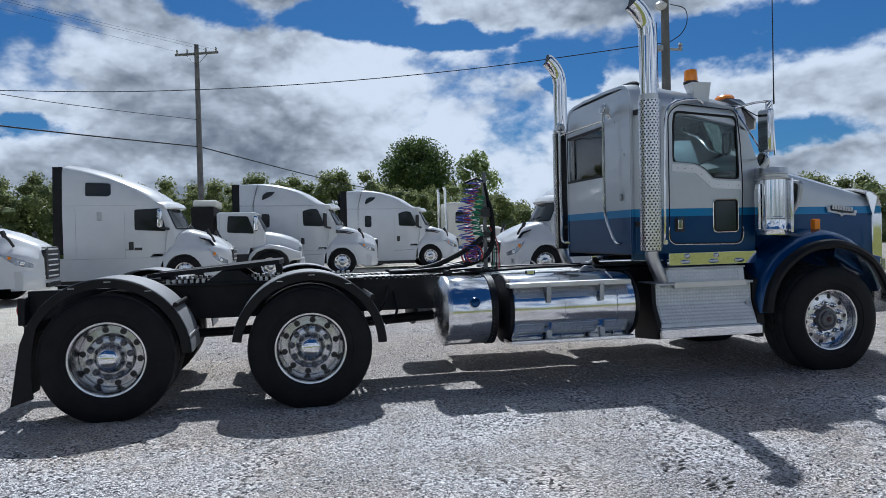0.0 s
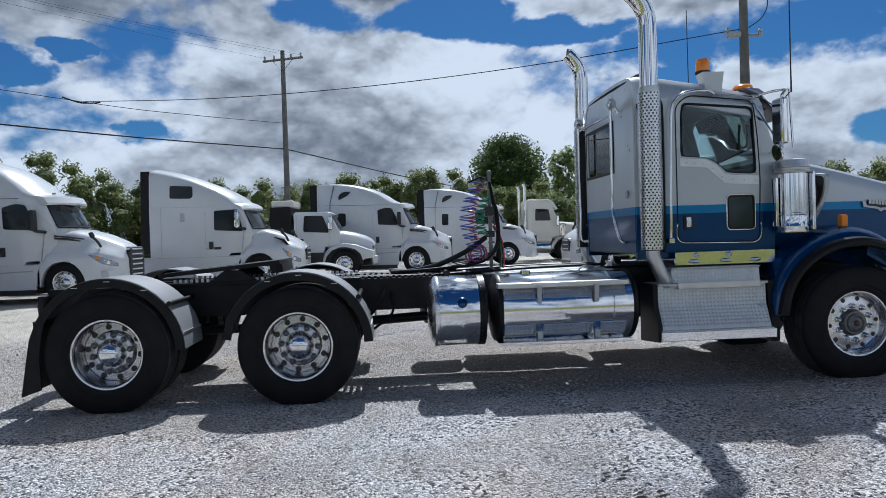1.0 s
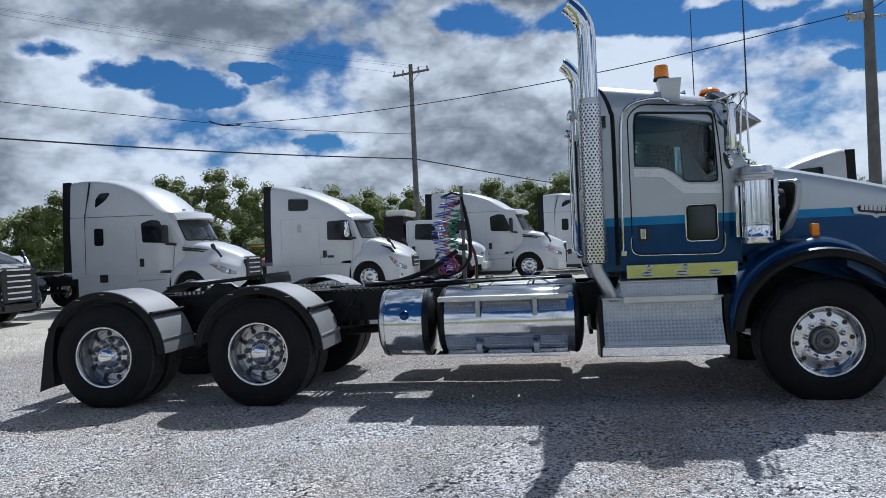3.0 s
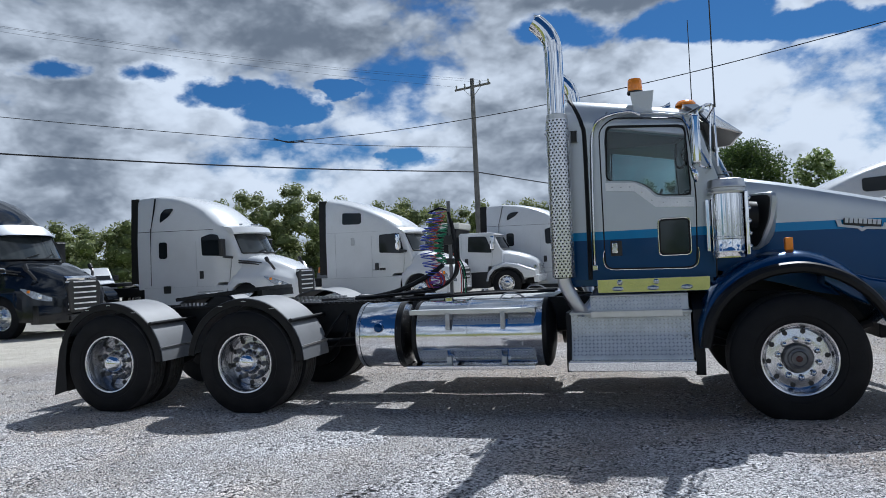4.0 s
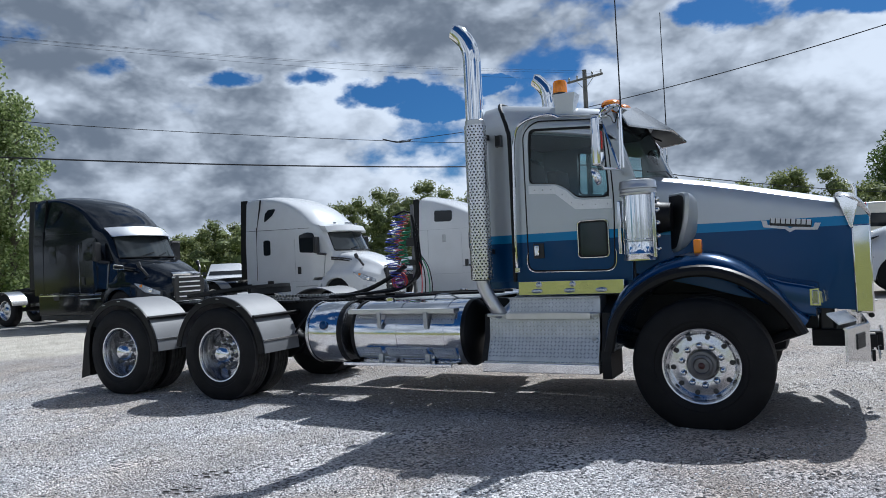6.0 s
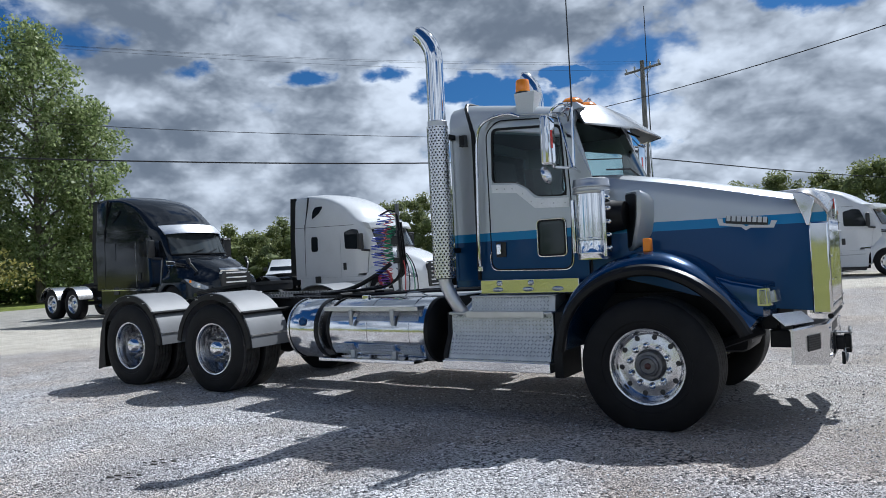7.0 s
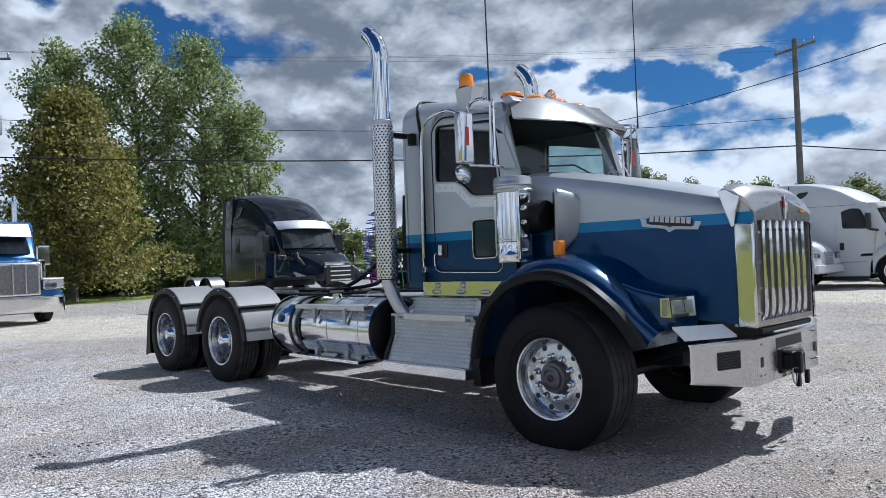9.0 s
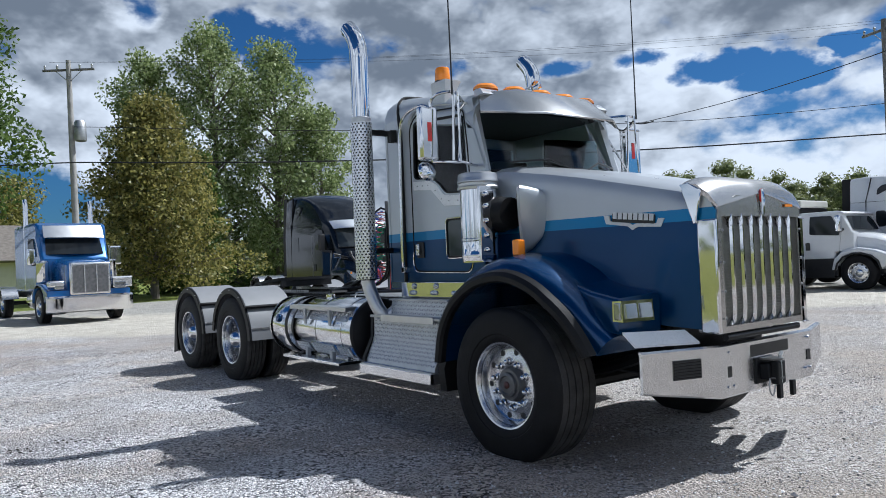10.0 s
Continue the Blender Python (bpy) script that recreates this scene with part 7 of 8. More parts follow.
            part("lamp_lens", lathe([(0.055, 0), (0.05, 0.012), (0.02, 0.02), (0.001, 0.02)], Matrix.Translation((lx[3], s * (lerp_in(h["w"], lx[3]) + 0.006), (lt[3] + lb[3]) / 2)) @ pose(0, 0, 0, -90 * s, 0, 0) @ pose(0, 0, 0, 0, 30 * 1, 0), 14), M["chrome"], hl)
            part("turn_lamp", box(lx[1], lx[1] + 0.07, s * (lerp_in(h["w"], lx[1]) + 0.014), s * 1.05, lb[1] + 0.03, lt[1] - 0.02, 0.01), M["amber"], hl)
            if kind == "round":
                for k in (0, 1):
                    part("hood_vent", tube([(-0.22, s * 1.15, 1.735 - 0.06 * k), (0.15, s * 1.095, 1.69 - 0.055 * k), (0.48 - 0.10 * k, s * 1.0, 1.635 - 0.05 * k)], [0.026, 0.026, 0.016], 6), M["plastic"], hd, "black hood vent")
            else:
                part("hood_vent", loft([[(0.42, s * 1.03, 1.545), (0.42, s * 1.02, 1.57), (0.42, s * 0.95, 1.57), (0.42, s * 0.95, 1.545)], [(0.70, s * 1.03, 1.42), (0.74, s * 0.98, 1.49), (0.7, s * 0.9, 1.49), (0.7, s * 0.9, 1.42)], [(0.86, s * 1.07, 1.24), (0.94, s * 1.02, 1.25), (0.9, s * 0.9, 1.25), (0.9, s * 0.9, 1.24)]]), M["plastic"], hd, "black hood vent")
            part("hood_mirror", tube(spline([(0.86, s * 0.92, 1.42), (0.80, s * 1.02, 1.58), (0.72, s * 1.06, 1.68), (0.66, s * 1.06, 1.80)]), [0.035] * 12 + [0.06] * 6 + [0.05], 8), M["plastic"], hd)
            part("fog_lamp", box(1.0, 1.12, s * 1.08, s * 0.9, 0.52, 0.62, 0.03), M["headglass"], hd)
            part("side_skirt", prism([(-3.60, 0.36), (-0.70, 0.36), (-0.66, 0.80), (-0.55, 1.02), (-3.60, 1.02)], s * (hw - 0.005), s * (hw - 0.08), 0.02), paint, t)
            part("skirt_gap", box(-3.58, -0.72, s * (hw + 0.0), s * (hw - 0.07), 0.985, 1.0), M["galv"], t)
            part("air_dam", box(-3.55, -0.75, s * (hw - 0.03), s * (hw - 0.10), 0.22, 0.355), M["plastic"], t)
            top, xb = (3.84, -3.775) if kind == "round" else (3.72, -3.355)
            part("fairing_extender", loft([[(xb - 0.30, s * hw * 0.97, 1.14), (xb, s * hw * 0.995, 1.14), (xb, s * (hw * 0.995 - 0.05), 1.14), (xb - 0.30, s * (hw * 0.97 - 0.03), 1.14)], [(xb - 0.27, s * hw * 0.97, 2.5), (xb, s * hw * 0.99, 2.5), (xb, s * (hw * 0.99 - 0.05), 2.5), (xb - 0.27, s * (hw * 0.97 - 0.03), 2.5)], [(xb - 0.27, s * hw * 0.90, top), (xb, s * hw * 0.905, top), (xb, s * (hw * 0.9 - 0.05), top), (xb - 0.27, s * (hw * 0.9 - 0.03), top)]]), M["rubber"], t, "black side extender")
        else:
            part("headlamp", box(0.98 if kind == "small" else 0.95, 1.10 if kind == "small" else 1.12, s * 0.98, s * 0.72, 1.02, 1.16, 0.03), M["lens"], hd)
            kind != "small" and part("fuel_tank", lathe([(0.29, 0), (0.30, 0.02), (0.30, 0.98), (0.29, 1.0)], Matrix.Translation((-1.75, s * 0.80, 0.68)) @ pose(0, 0, 0, 0, 90, 0), 28, cap=True), M["alu"], t)
            part("step", box(-0.74, -0.62, s * 1.05, s * 0.7, 0.42, 0.95, 0.01), M["plastic"], t)
        road_wheel(t, 0.0, -s)
        back = -5.6 if kind in ("round", "sloped", "classic") else -5.0
        road_wheel(t, back, -s, True)
        if kind != "small":
            road_wheel(t, back - 1.32, -s, True)
            for q in (0, -1.32):
                rings = []
                for i in range(13):
                    a = radians(165 - 150 * i / 12)
                    rings.append([(back + q + r * math.cos(a), s * y, 0.515 + r * math.sin(a)) for r, y in ((0.60, 0.62), (0.60, 1.14), (0.585, 1.14), (0.585, 0.62))])
                part("fender", loft(rings), M["glossblack"] if paint is M["white"] else M["bumper"], t)
    # nose
    if kind in ("round", "sloped"):
        gx = HOODS[kind]["front"]
        gt = 1.40 if kind == "round" else 1.22
        gb_ = 0.58 if kind == "round" else 0.80
        gw = 0.56 if kind == "round" else 0.50
        part("grille", prism(rounded([(-gw + 0.06, gb_), (gw - 0.06, gb_), (gw, gt - 0.14), (gw - 0.12, gt), (-gw + 0.12, gt), (-gw, gt - 0.14)], 0.07, 3), gx - 0.30, gx + 0.045, 0.03, axis="x"), M["plastic"], hd, "black grille with bright bars")
        nb = 6 if kind == "round" else 3
        for i in range(nb):
            z = gb_ + 0.06 + i * (gt - gb_ - 0.14) / (nb - 1)
            part("grille_bar", loft([[(gx + 0.095 - 0.09 * u * u, (gw - 0.035) * u, z), (gx + 0.10 - 0.09 * u * u, (gw - 0.035) * u, z + 0.035), (gx + 0.03 - 0.09 * u * u, (gw - 0.035) * u, z + 0.04), (gx + 0.02 - 0.09 * u * u, (gw - 0.035) * u, z)] for u in (-1, -0.5, 0, 0.5, 1)]), M["sky_pale_alu"], hd, "bright grille bar")
        part("bumper", loft([[(gx + 0.02 - 0.34 * abs(u) ** 3, 1.12 * u, 0.34), (gx + 0.05 - 0.34 * abs(u) ** 3, 1.14 * u, 0.50), (gx + 0.05 - 0.34 * abs(u) ** 3, 1.14 * u, 0.72 if abs(u) > 0.52 else 0.53), (gx + 0.0 - 0.34 * abs(u) ** 3, 1.12 * u, 0.80 if abs(u) > 0.52 else 0.57), (gx - 0.25 - 0.34 * abs(u) ** 3, 1.10 * u, 0.80 if abs(u) > 0.52 else 0.57), (gx - 0.25 - 0.34 * abs(u) ** 3, 1.10 * u, 0.34)] for u in us]), paint, t)
        if bright:
            part("grille_surround", loft([[(gx + 0.05 - 0.10 * u * u, 0.50 * u, gt - 0.02), (gx + 0.06 - 0.10 * u * u, 0.50 * u, gt + 0.03), (gx - 0.06 - 0.10 * u * u, 0.46 * u, gt + 0.085), (gx - 0.08 - 0.10 * u * u, 0.46 * u, gt + 0.05)] for u in us]), M["chrome"], hd, "chrome grille header")
            for s in (-1, 1):
                part("vent_bezel", tube([(-0.20, s * 1.165, 1.77), (0.12, s * 1.115, 1.73), (0.14, s * 1.12, 1.62), (-0.20, s * 1.165, 1.65), (-0.20, s * 1.165, 1.77)], 0.014, 6), M["chrome"], hd)
                part("skirt_trim", box(-3.55, -0.75, s * (hw + 0.012), s * (hw - 0.02), 0.93, 0.965, 0.005), M["chrome"], t)
        part("lower_intake", box(gx + 0.0, gx + 0.062, -0.5, 0.5, 0.38, 0.50, 0.01), M["plastic"], t)
    elif kind == "small":
        part("grille", prism([(-0.34, 0.80), (0.34, 0.80), (0.36, 1.22), (-0.36, 1.22)], 1.0, 1.125, 0.02, axis="x"), M["galv"], hd)
        for i in range(4):
            part("grille_bar", box(1.115, 1.135, -0.33, 0.33, 0.86 + i * 0.09, 0.89 + i * 0.09), M["chrome"], hd)
        part("bumper", box(1.0, 1.18, -1.10, 1.10, 0.52, 0.80, 0.04), paint, t)
        part("battery_box", box(-1.72, -0.72, -1.09, 1.09, 0.36, 0.98, 0.02), M["plastic"], t)
    else:
        gr = part("grille", box(1.06, 1.155, -0.58, 0.58, 0.83, 1.80, 0.07, seg=3), M["bumper"], hd, "bright grille surround")
        part("grille_mesh", prism(rounded([(-0.50, 0.90), (0.50, 0.90), (0.50, 1.70), (0.2, 1.73), (-0.2, 1.73), (-0.50, 1.70)], 0.07, 3), 1.150, 1.160, axis="x"), M["galv_dark"], gr, "grey mesh")
        for y in (-0.17, 0.17):
            part("grille_bar", box(1.158, 1.172, y - 0.015, y + 0.015, 0.90, 1.72), M["bumper"], gr)
        part("bumper", loft([[(1.16 - 0.10 * u ** 4, 1.22 * u, 0.33), (1.22 - 0.10 * u ** 4, 1.22 * u, 0.36), (1.22 - 0.10 * u ** 4, 1.22 * u, 0.76), (1.15 - 0.10 * u ** 4, 1.22 * u, 0.82), (1.10 - 0.1 * u ** 4, 1.2 * u, 0.80), (1.10 - 0.1 * u ** 4, 1.2 * u, 0.35)] for u in us]), M["chrome"], t, "deep chrome bumper")
        for s in (-1, 1):
            part("exhaust_pipe", tube([(-2.05, s * 0.98, 1.0), (-2.05, s * 0.98, 3.75), (-2.12, s * 0.98, 3.92)], 0.075, 12), M["chrome"], t)
            part("air_cleaner", lathe([(0.17, 1.25), (0.18, 1.27), (0.18, 1.85), (0.14, 1.9)], Matrix.Translation((-0.15, s * 0.98, 0)), 20, cap=True), M["chrome"], t)
            part("headlamp_pod", box(0.86, 1.12, s * 1.14, s * 0.70, 1.08, 1.28, 0.06, seg=3), M["bumper"], hd, "bright headlamp pod")
    # chassis
    ch = box(-7.6 if kind != "small" else -6.0, 0.8, -0.43, -0.35, 0.72, 1.0)
    box(-7.6 if kind != "small" else -6.0, 0.8, 0.35, 0.43, 0.72, 1.0, 0, ch)
    box(-1.6, 0.9, -0.4, 0.4, 0.45, 0.95, 0, ch)
    part("chassis", ch, M["black"], t)
    if kind in ("round", "sloped", "classic"):
        part("fifth_wheel", prism([(-5.3, 1.08), (-6.6, 1.02), (-6.6, 1.10), (-5.5, 1.20), (-5.3, 1.18)], -0.42, 0.42, 0.02), M["black"], t)
        if kind != "classic":
            part("fuel_tank", lathe([(0.3, 0), (0.31, 0.02), (0.31, 1.3), (0.3, 1.32)], Matrix.Translation((-3.4, -0.78, 0.66)) @ pose(0, 0, 0, 0, 90, 0), 24, cap=True), M["alu"], t)
    part("axle", tube([(-5.6 if kind != "small" else -5.0, -0.8, 0.515), (-5.6 if kind != "small" else -5.0, 0.8, 0.515)], 0.07, 8), M["black"], t)
    return t


G = "trucks parked in a slanting row"
semi("sleeper_truck", "gloss black high-roof sleeper truck with bright visor", pose(-16.35, 7.75, 0, 0, 0, -1), "round", M["glossblack"], G)
semi("sleeper_truck", "white high-roof sleeper truck with rounded roof", pose(-12.65, 12.95, 0, 0, 0, -1), "round", M["white"], G)
semi("sleeper_truck", "white sloped-roof sleeper truck with chrome mirrors", pose(-8.26, 16.6, 0, 0, 0, -2), "sloped", M["white"], G)
sm = semi("delivery_truck", "small white day cab truck with a grey flatbed body behind", pose(-5.83, 19.5, 0, 0, 0, -1), "small", M["white"], G)
part("cab_guard", box(-2.6, -1.85, -1.05, 1.05, 0.98, 2.62, 0.03), M["rubber"], sm)
part("flatbed", box(-6.0, -2.6, -1.15, 1.15, 0.98, 1.15, 0.02), M["galv"], sm)
part("roof_box", box(-2.55, -1.75, -0.9, 0.9, 2.625, 2.86, 0.05), M["cream"], sm)
lower_roof(semi("sleeper_truck", "white mid-roof sleeper truck, rounded roof", pose(-3.16, 21.75, 0, 0, 0, -1), "round", M["white"], G), 2.62, 0.75)
lower_roof(semi("sleeper_truck", "white mid-roof sleeper truck behind the others", pose(1.22, 26.2, 0, 0, 0, -1), "round", M["white"], G), 2.62, 0.75)
semi("vintage_truck", "cream day cab truck with tall bright stacks", pose(4.8, 29.5, 0, 0, 0, -2), "classic", M["cream"], G)
semi("sleeper_truck", "white sleeper truck facing the row", pose(2.9, 15.8, 0, 0, 0, 180), "sloped", M["white"], G)
semi("vintage_truck", "blue long-nose truck with chrome bumper and stacks", pose(-20.95, 0.02, 0, 0, 0, 5), "classic", M["peterblue"])

# ---- poles and wires ----
def pole(name, x, y, h, label, arm=True, lean=0.0, turn=0.0, wood=M["wood_pole"]):
    t = thing(name, label, "utility pole", pose(x, y, 0, 0, lean, 0))
    part("shaft", tube([(0, 0, -0.2), (0, 0, h * 0.5), (0, 0, h)], [0.17, 0.145, 0.11], 14), wood, t)
    if arm:
        c, s = math.cos(radians(turn)), math.sin(radians(turn))
        part("crossarm", tube([(-1.15 * c, -1.15 * s, h - 0.45), (1.15 * c, 1.15 * s, h - 0.45)], 0.065, 6), M["wood_pole"], t)
        for q in (-1.05, -0.5, 0.5, 1.05):
            part("insulator", lathe([(0.03, 0), (0.05, 0.05), (0.045, 0.12), (0.06, 0.15), (0.03, 0.2)], Matrix.Translation((q * c, q * s, h - 0.39)), 10, cap=True), M["galv"], t)
        for q in (-0.6, 0.6):
            part("brace", tube([(q * c, q * s, h - 0.47), (0.0, 0, h - 1.05)], 0.02, 6), M["galv"], t)
    return t


pole("utility_pole", -9.4, 30.6, 11.3, "weathered wooden utility pole with a crossarm", True, 0.0, -22)
p3 = pole("utility_pole", -32.8, 2.2, 11.6, "pale wooden utility pole with crossarm and transformer", True, -4.0, 60, M["pale_pole"])
part("transformer", lathe([(0.24, 0), (0.26, 0.03), (0.26, 0.85), (0.2, 0.95)], Matrix.Translation((0.3, 0.32, 7.7)), 18, cap=True), M["galv"], p3, "grey transformer can")
p2 = pole("utility_pole", 6.27, 12.84, 9.2, "grey wooden service pole with a lamp", False)
part("crossarm", tube([(-0.55, 0, 7.02), (0.55, 0, 7.0)], 0.04, 8), M["galv"], p2)
part("bracket", box(-0.5, -0.12, -0.1, 0.1, 6.94, 7.10, 0.02), M["galv"], p2)
for q in (-0.5, 0.5):
    part("insulator", lathe([(0.05, 0), (0.07, 0.06), (0.05, 0.12), (0.07, 0.16), (0.03, 0.22)], Matrix.Translation((q, 0, 7.0)), 10, cap=True), M["galv"], p2)
part("drop_wire", tube(spline([(0.12, -0.1, 8.35), (0.55, -0.2, 8.2), (0.62, -0.2, 7.8), (0.45, -0.15, 7.45), (0.1, -0.1, 7.2)]), 0.014, 5), M["wire"], p2)
part("yard_lamp", lathe([(0.05, 0), (0.16, 0.06), (0.2, 0.16), (0.12, 0.24), (0.05, 0.28)], Matrix.Translation((-0.2, -0.1, 8.15)), 16, cap=True), M["white"], p2)


def wire(label, pts, r):
    tagged(part("overhead_wire", tube(spline(pts, 10), r, 5), M["wire"]), label, "cable")


def sag(a, b, d):
    a, b = Vector(a), Vector(b)
    return [a, a.lerp(b, 0.25) - Vector((0, 0, d * 0.75)), a.lerp(b, 0.5) - Vector((0, 0, d)), a.lerp(b, 0.75) - Vector((0, 0, d * 0.75)), b]


wire("thick black cable sagging between poles", sag((-32.8, 2.2, 6.65), (-9.4, 30.6, 6.2), 0.40), 0.032)
wire("thick black cable sagging between poles", sag((-9.4, 30.6, 6.2), (16, 82, 5.8), 0.5), 0.032)
wire("thick black cable sagging between poles", sag((-32.8, 2.2, 6.65), (-48, -40, 7.0), 0.8), 0.032)
for o in (-1.0, 0.5, 1.0):
    wire("thin bare wire high between poles", sag((-32.8 + 0.5 * o, 2.2 + 0.85 * o, 11.3), (-9.4 + 0.93 * o, 30.6 - 0.37 * o, 11.0), 0.5), 0.005)
wire("thin black line with a spliced branch", [(-32.8, 2.2, 8.3), (-24.6, 12.1, 7.5), (-16.2, 22.2, 7.2), (-12.8, 26.4, 7.3), (-9.4, 30.6, 7.55)], 0.014)
wire("twisted service wire to the lamp pole", sag((-16.2, 22.2, 7.2), (6.27, 12.84, 7.2), 0.55), 0.014)
wire("service wire strung past the lamp pole", sag((6.27, 12.84, 8.9), (40, -8, 10.0), 0.8), 0.014)
wire("splice hanging on the overhead line", [(-16.7, 21.6, 7.28), (-16.3, 22.1, 7.16), (-15.9, 22.2, 7.14), (-15.4, 21.9, 7.1)], 0.03)

# ---- trees ----
def leaves(bm_verts, bm_faces, centre, rad, count, size, rnd):
    for _ in range(count):
        d = Vector((rnd.gauss(0, 1), rnd.gauss(0, 1), rnd.gauss(0, 1))).normalized() * (rnd.random() ** 0.45)
        p = Vector(centre) + Vector((d.x * rad[0], d.y * rad[1], d.z * rad[2]))
        a = Vector((rnd.gauss(0, 1), rnd.gauss(0, 1), rnd.gauss(0, 1))).normalized()
        b = a.cross(Vector((rnd.gauss(0, 1), rnd.gauss(0, 1), rnd.gauss(0, 1)))).normalized()
        s = size * (0.6 + 0.8 * rnd.random())
        n = len(bm_verts)
        bm_verts += [p - a * s, p + b * s * 0.55, p + a * s, p - b * s * 0.55]
        bm_faces.append((n, n + 1, n + 2, n + 3))


def leaf_object(name, verts, faces, material, parent=None):
    me = bpy.data.meshes.new(name)
    me.from_pydata(verts, [], faces)
    me.materials.append(material)
    ob = new(name, me)
    ob.parent = parent
    return ob


def tree(label, at, h, w, seed, material, clumps=60, per=130, size=0.16, base=0.18, kind="round"):
    rnd = random.Random(seed)
    t = thing("tree", label, "tree", at)
    lean = rnd.uniform(-0.3, 0.3)
    tr = tube([(0, 0, -0.1), (lean * 0.3, 0, h * 0.3), (lean, 0.2, h * 0.6), (lean, 0, h * 0.92)], [h * 0.018, h * 0.014, h * 0.008, 0.02], 9)
    V, F = [], []
    for i in range(clumps):
        q = (i + rnd.random()) / clumps
        z = h * (base + (1 - base) * q)
        if kind == "cone":
            r = w * (1.02 - q) ** 0.8
        else:
            r = w * math.sqrt(max(0.03, 1 - ((q - 0.42) / 0.60) ** 2))
        a = i * 2.399 + rnd.uniform(-0.4, 0.4)
        rr = r * (0.25 + 0.70 * rnd.random())
        c = Vector((lean * q + rr * math.cos(a), rr * math.sin(a), z))
        cr_ = w * (0.20 + 0.16 * rnd.random()) * (0.7 if kind == "cone" else 1)
        leaves(V, F, c, (cr_, cr_, cr_ * (0.7 if kind == "cone" else 0.95)), per, size, rnd)
        if i % 2 == 0:
            root = Vector((lean * q * 0.8, 0, max(h * 0.12, z - rr * 0.7 - 0.3)))
            tube([root, root.lerp(c, 0.5) + Vector((0, 0, 0.15)), c], [h * 0.005, h * 0.0035, 0.012], 5, tr)
    part("trunk", tr, M["bark"], t)
    leaf_object("crown", V, F, material, t)
    return t


def rough_at(x, y, rz=0):
    return pose(x, y, 0, 0, 0, rz)


tree("tall poplar with silvery green leaves", rough_at(-44.5, 8.8), 15.2, 3.2, 1, M["leaf"], 95, 210, 0.115, 0.10)
tree("tall poplar with silvery green leaves", rough_at(-43.2, 12.4), 17.2, 3.6, 2, M["leaf"], 110, 210, 0.115, 0.10)
tree("tall poplar with silvery green leaves", rough_at(-41.6, 16.2), 16.3, 3.5, 3, M["leaf"], 110, 210, 0.115, 0.10)
tree("leaning poplar at the wood's edge", rough_at(-40.4, 18.8), 12.0, 2.6, 4, M["leaf"], 80, 200, 0.115, 0.06)
tree("rusty browning cedar beside the road", rough_at(-36.8, 6.7), 10.6, 5.6, 5, M["needle"], 210, 210, 0.105, 0.10, "cone")
tree("green conifer behind the browning cedar", rough_at(-40.0, 10.5), 8.5, 2.6, 6, M["leaf_dark"], 60, 120, 0.13, 0.05, "cone")
tree("broad leafy tree beside the road", rough_at(-33.5, -3.6), 14.0, 4.6, 7, M["leaf_dark"], 75, 210, 0.115, 0.30)
tree("yellow-green tree behind the house", rough_at(-70.5, 3.0), 10.0, 5.0, 17, M["needle"], 60, 200, 0.16, 0.15)
tree("large dark broadleaf tree beyond the yard", rough_at(12.9, 92.0), 14.0, 6.2, 8, M["leaf_deep"], 170, 260, 0.17, 0.06)
tree("smaller tree beside the large dark one", rough_at(21.5, 92.0), 12.5, 4.0, 9, M["leaf"], 45, 110, 0.28, 0.1)


def undergrowth():
    """Low bushes and saplings at the foot of the poplars."""
    rnd = random.Random(21)
    V, F = [], []
    for i in range(60):
        u = rnd.random()
        x, y = -48.5 + 6.5 * u + rnd.uniform(-1, 1), 4 + 17 * u + rnd.uniform(-2.5, 1.0)
        h = rnd.uniform(0.5, 1.9)
        for k in range(3):
            leaves(V, F, (x, y, h * (0.2 + 0.3 * k)), (1.0 - 0.15 * k, 1.0 - 0.15 * k, h * 0.25), 60, 0.12, rnd)
    tagged(leaf_object("undergrowth", V, F, M["leaf_dark"]), "low green bushes under the poplars", "bushes", kind="stuff")


undergrowth()


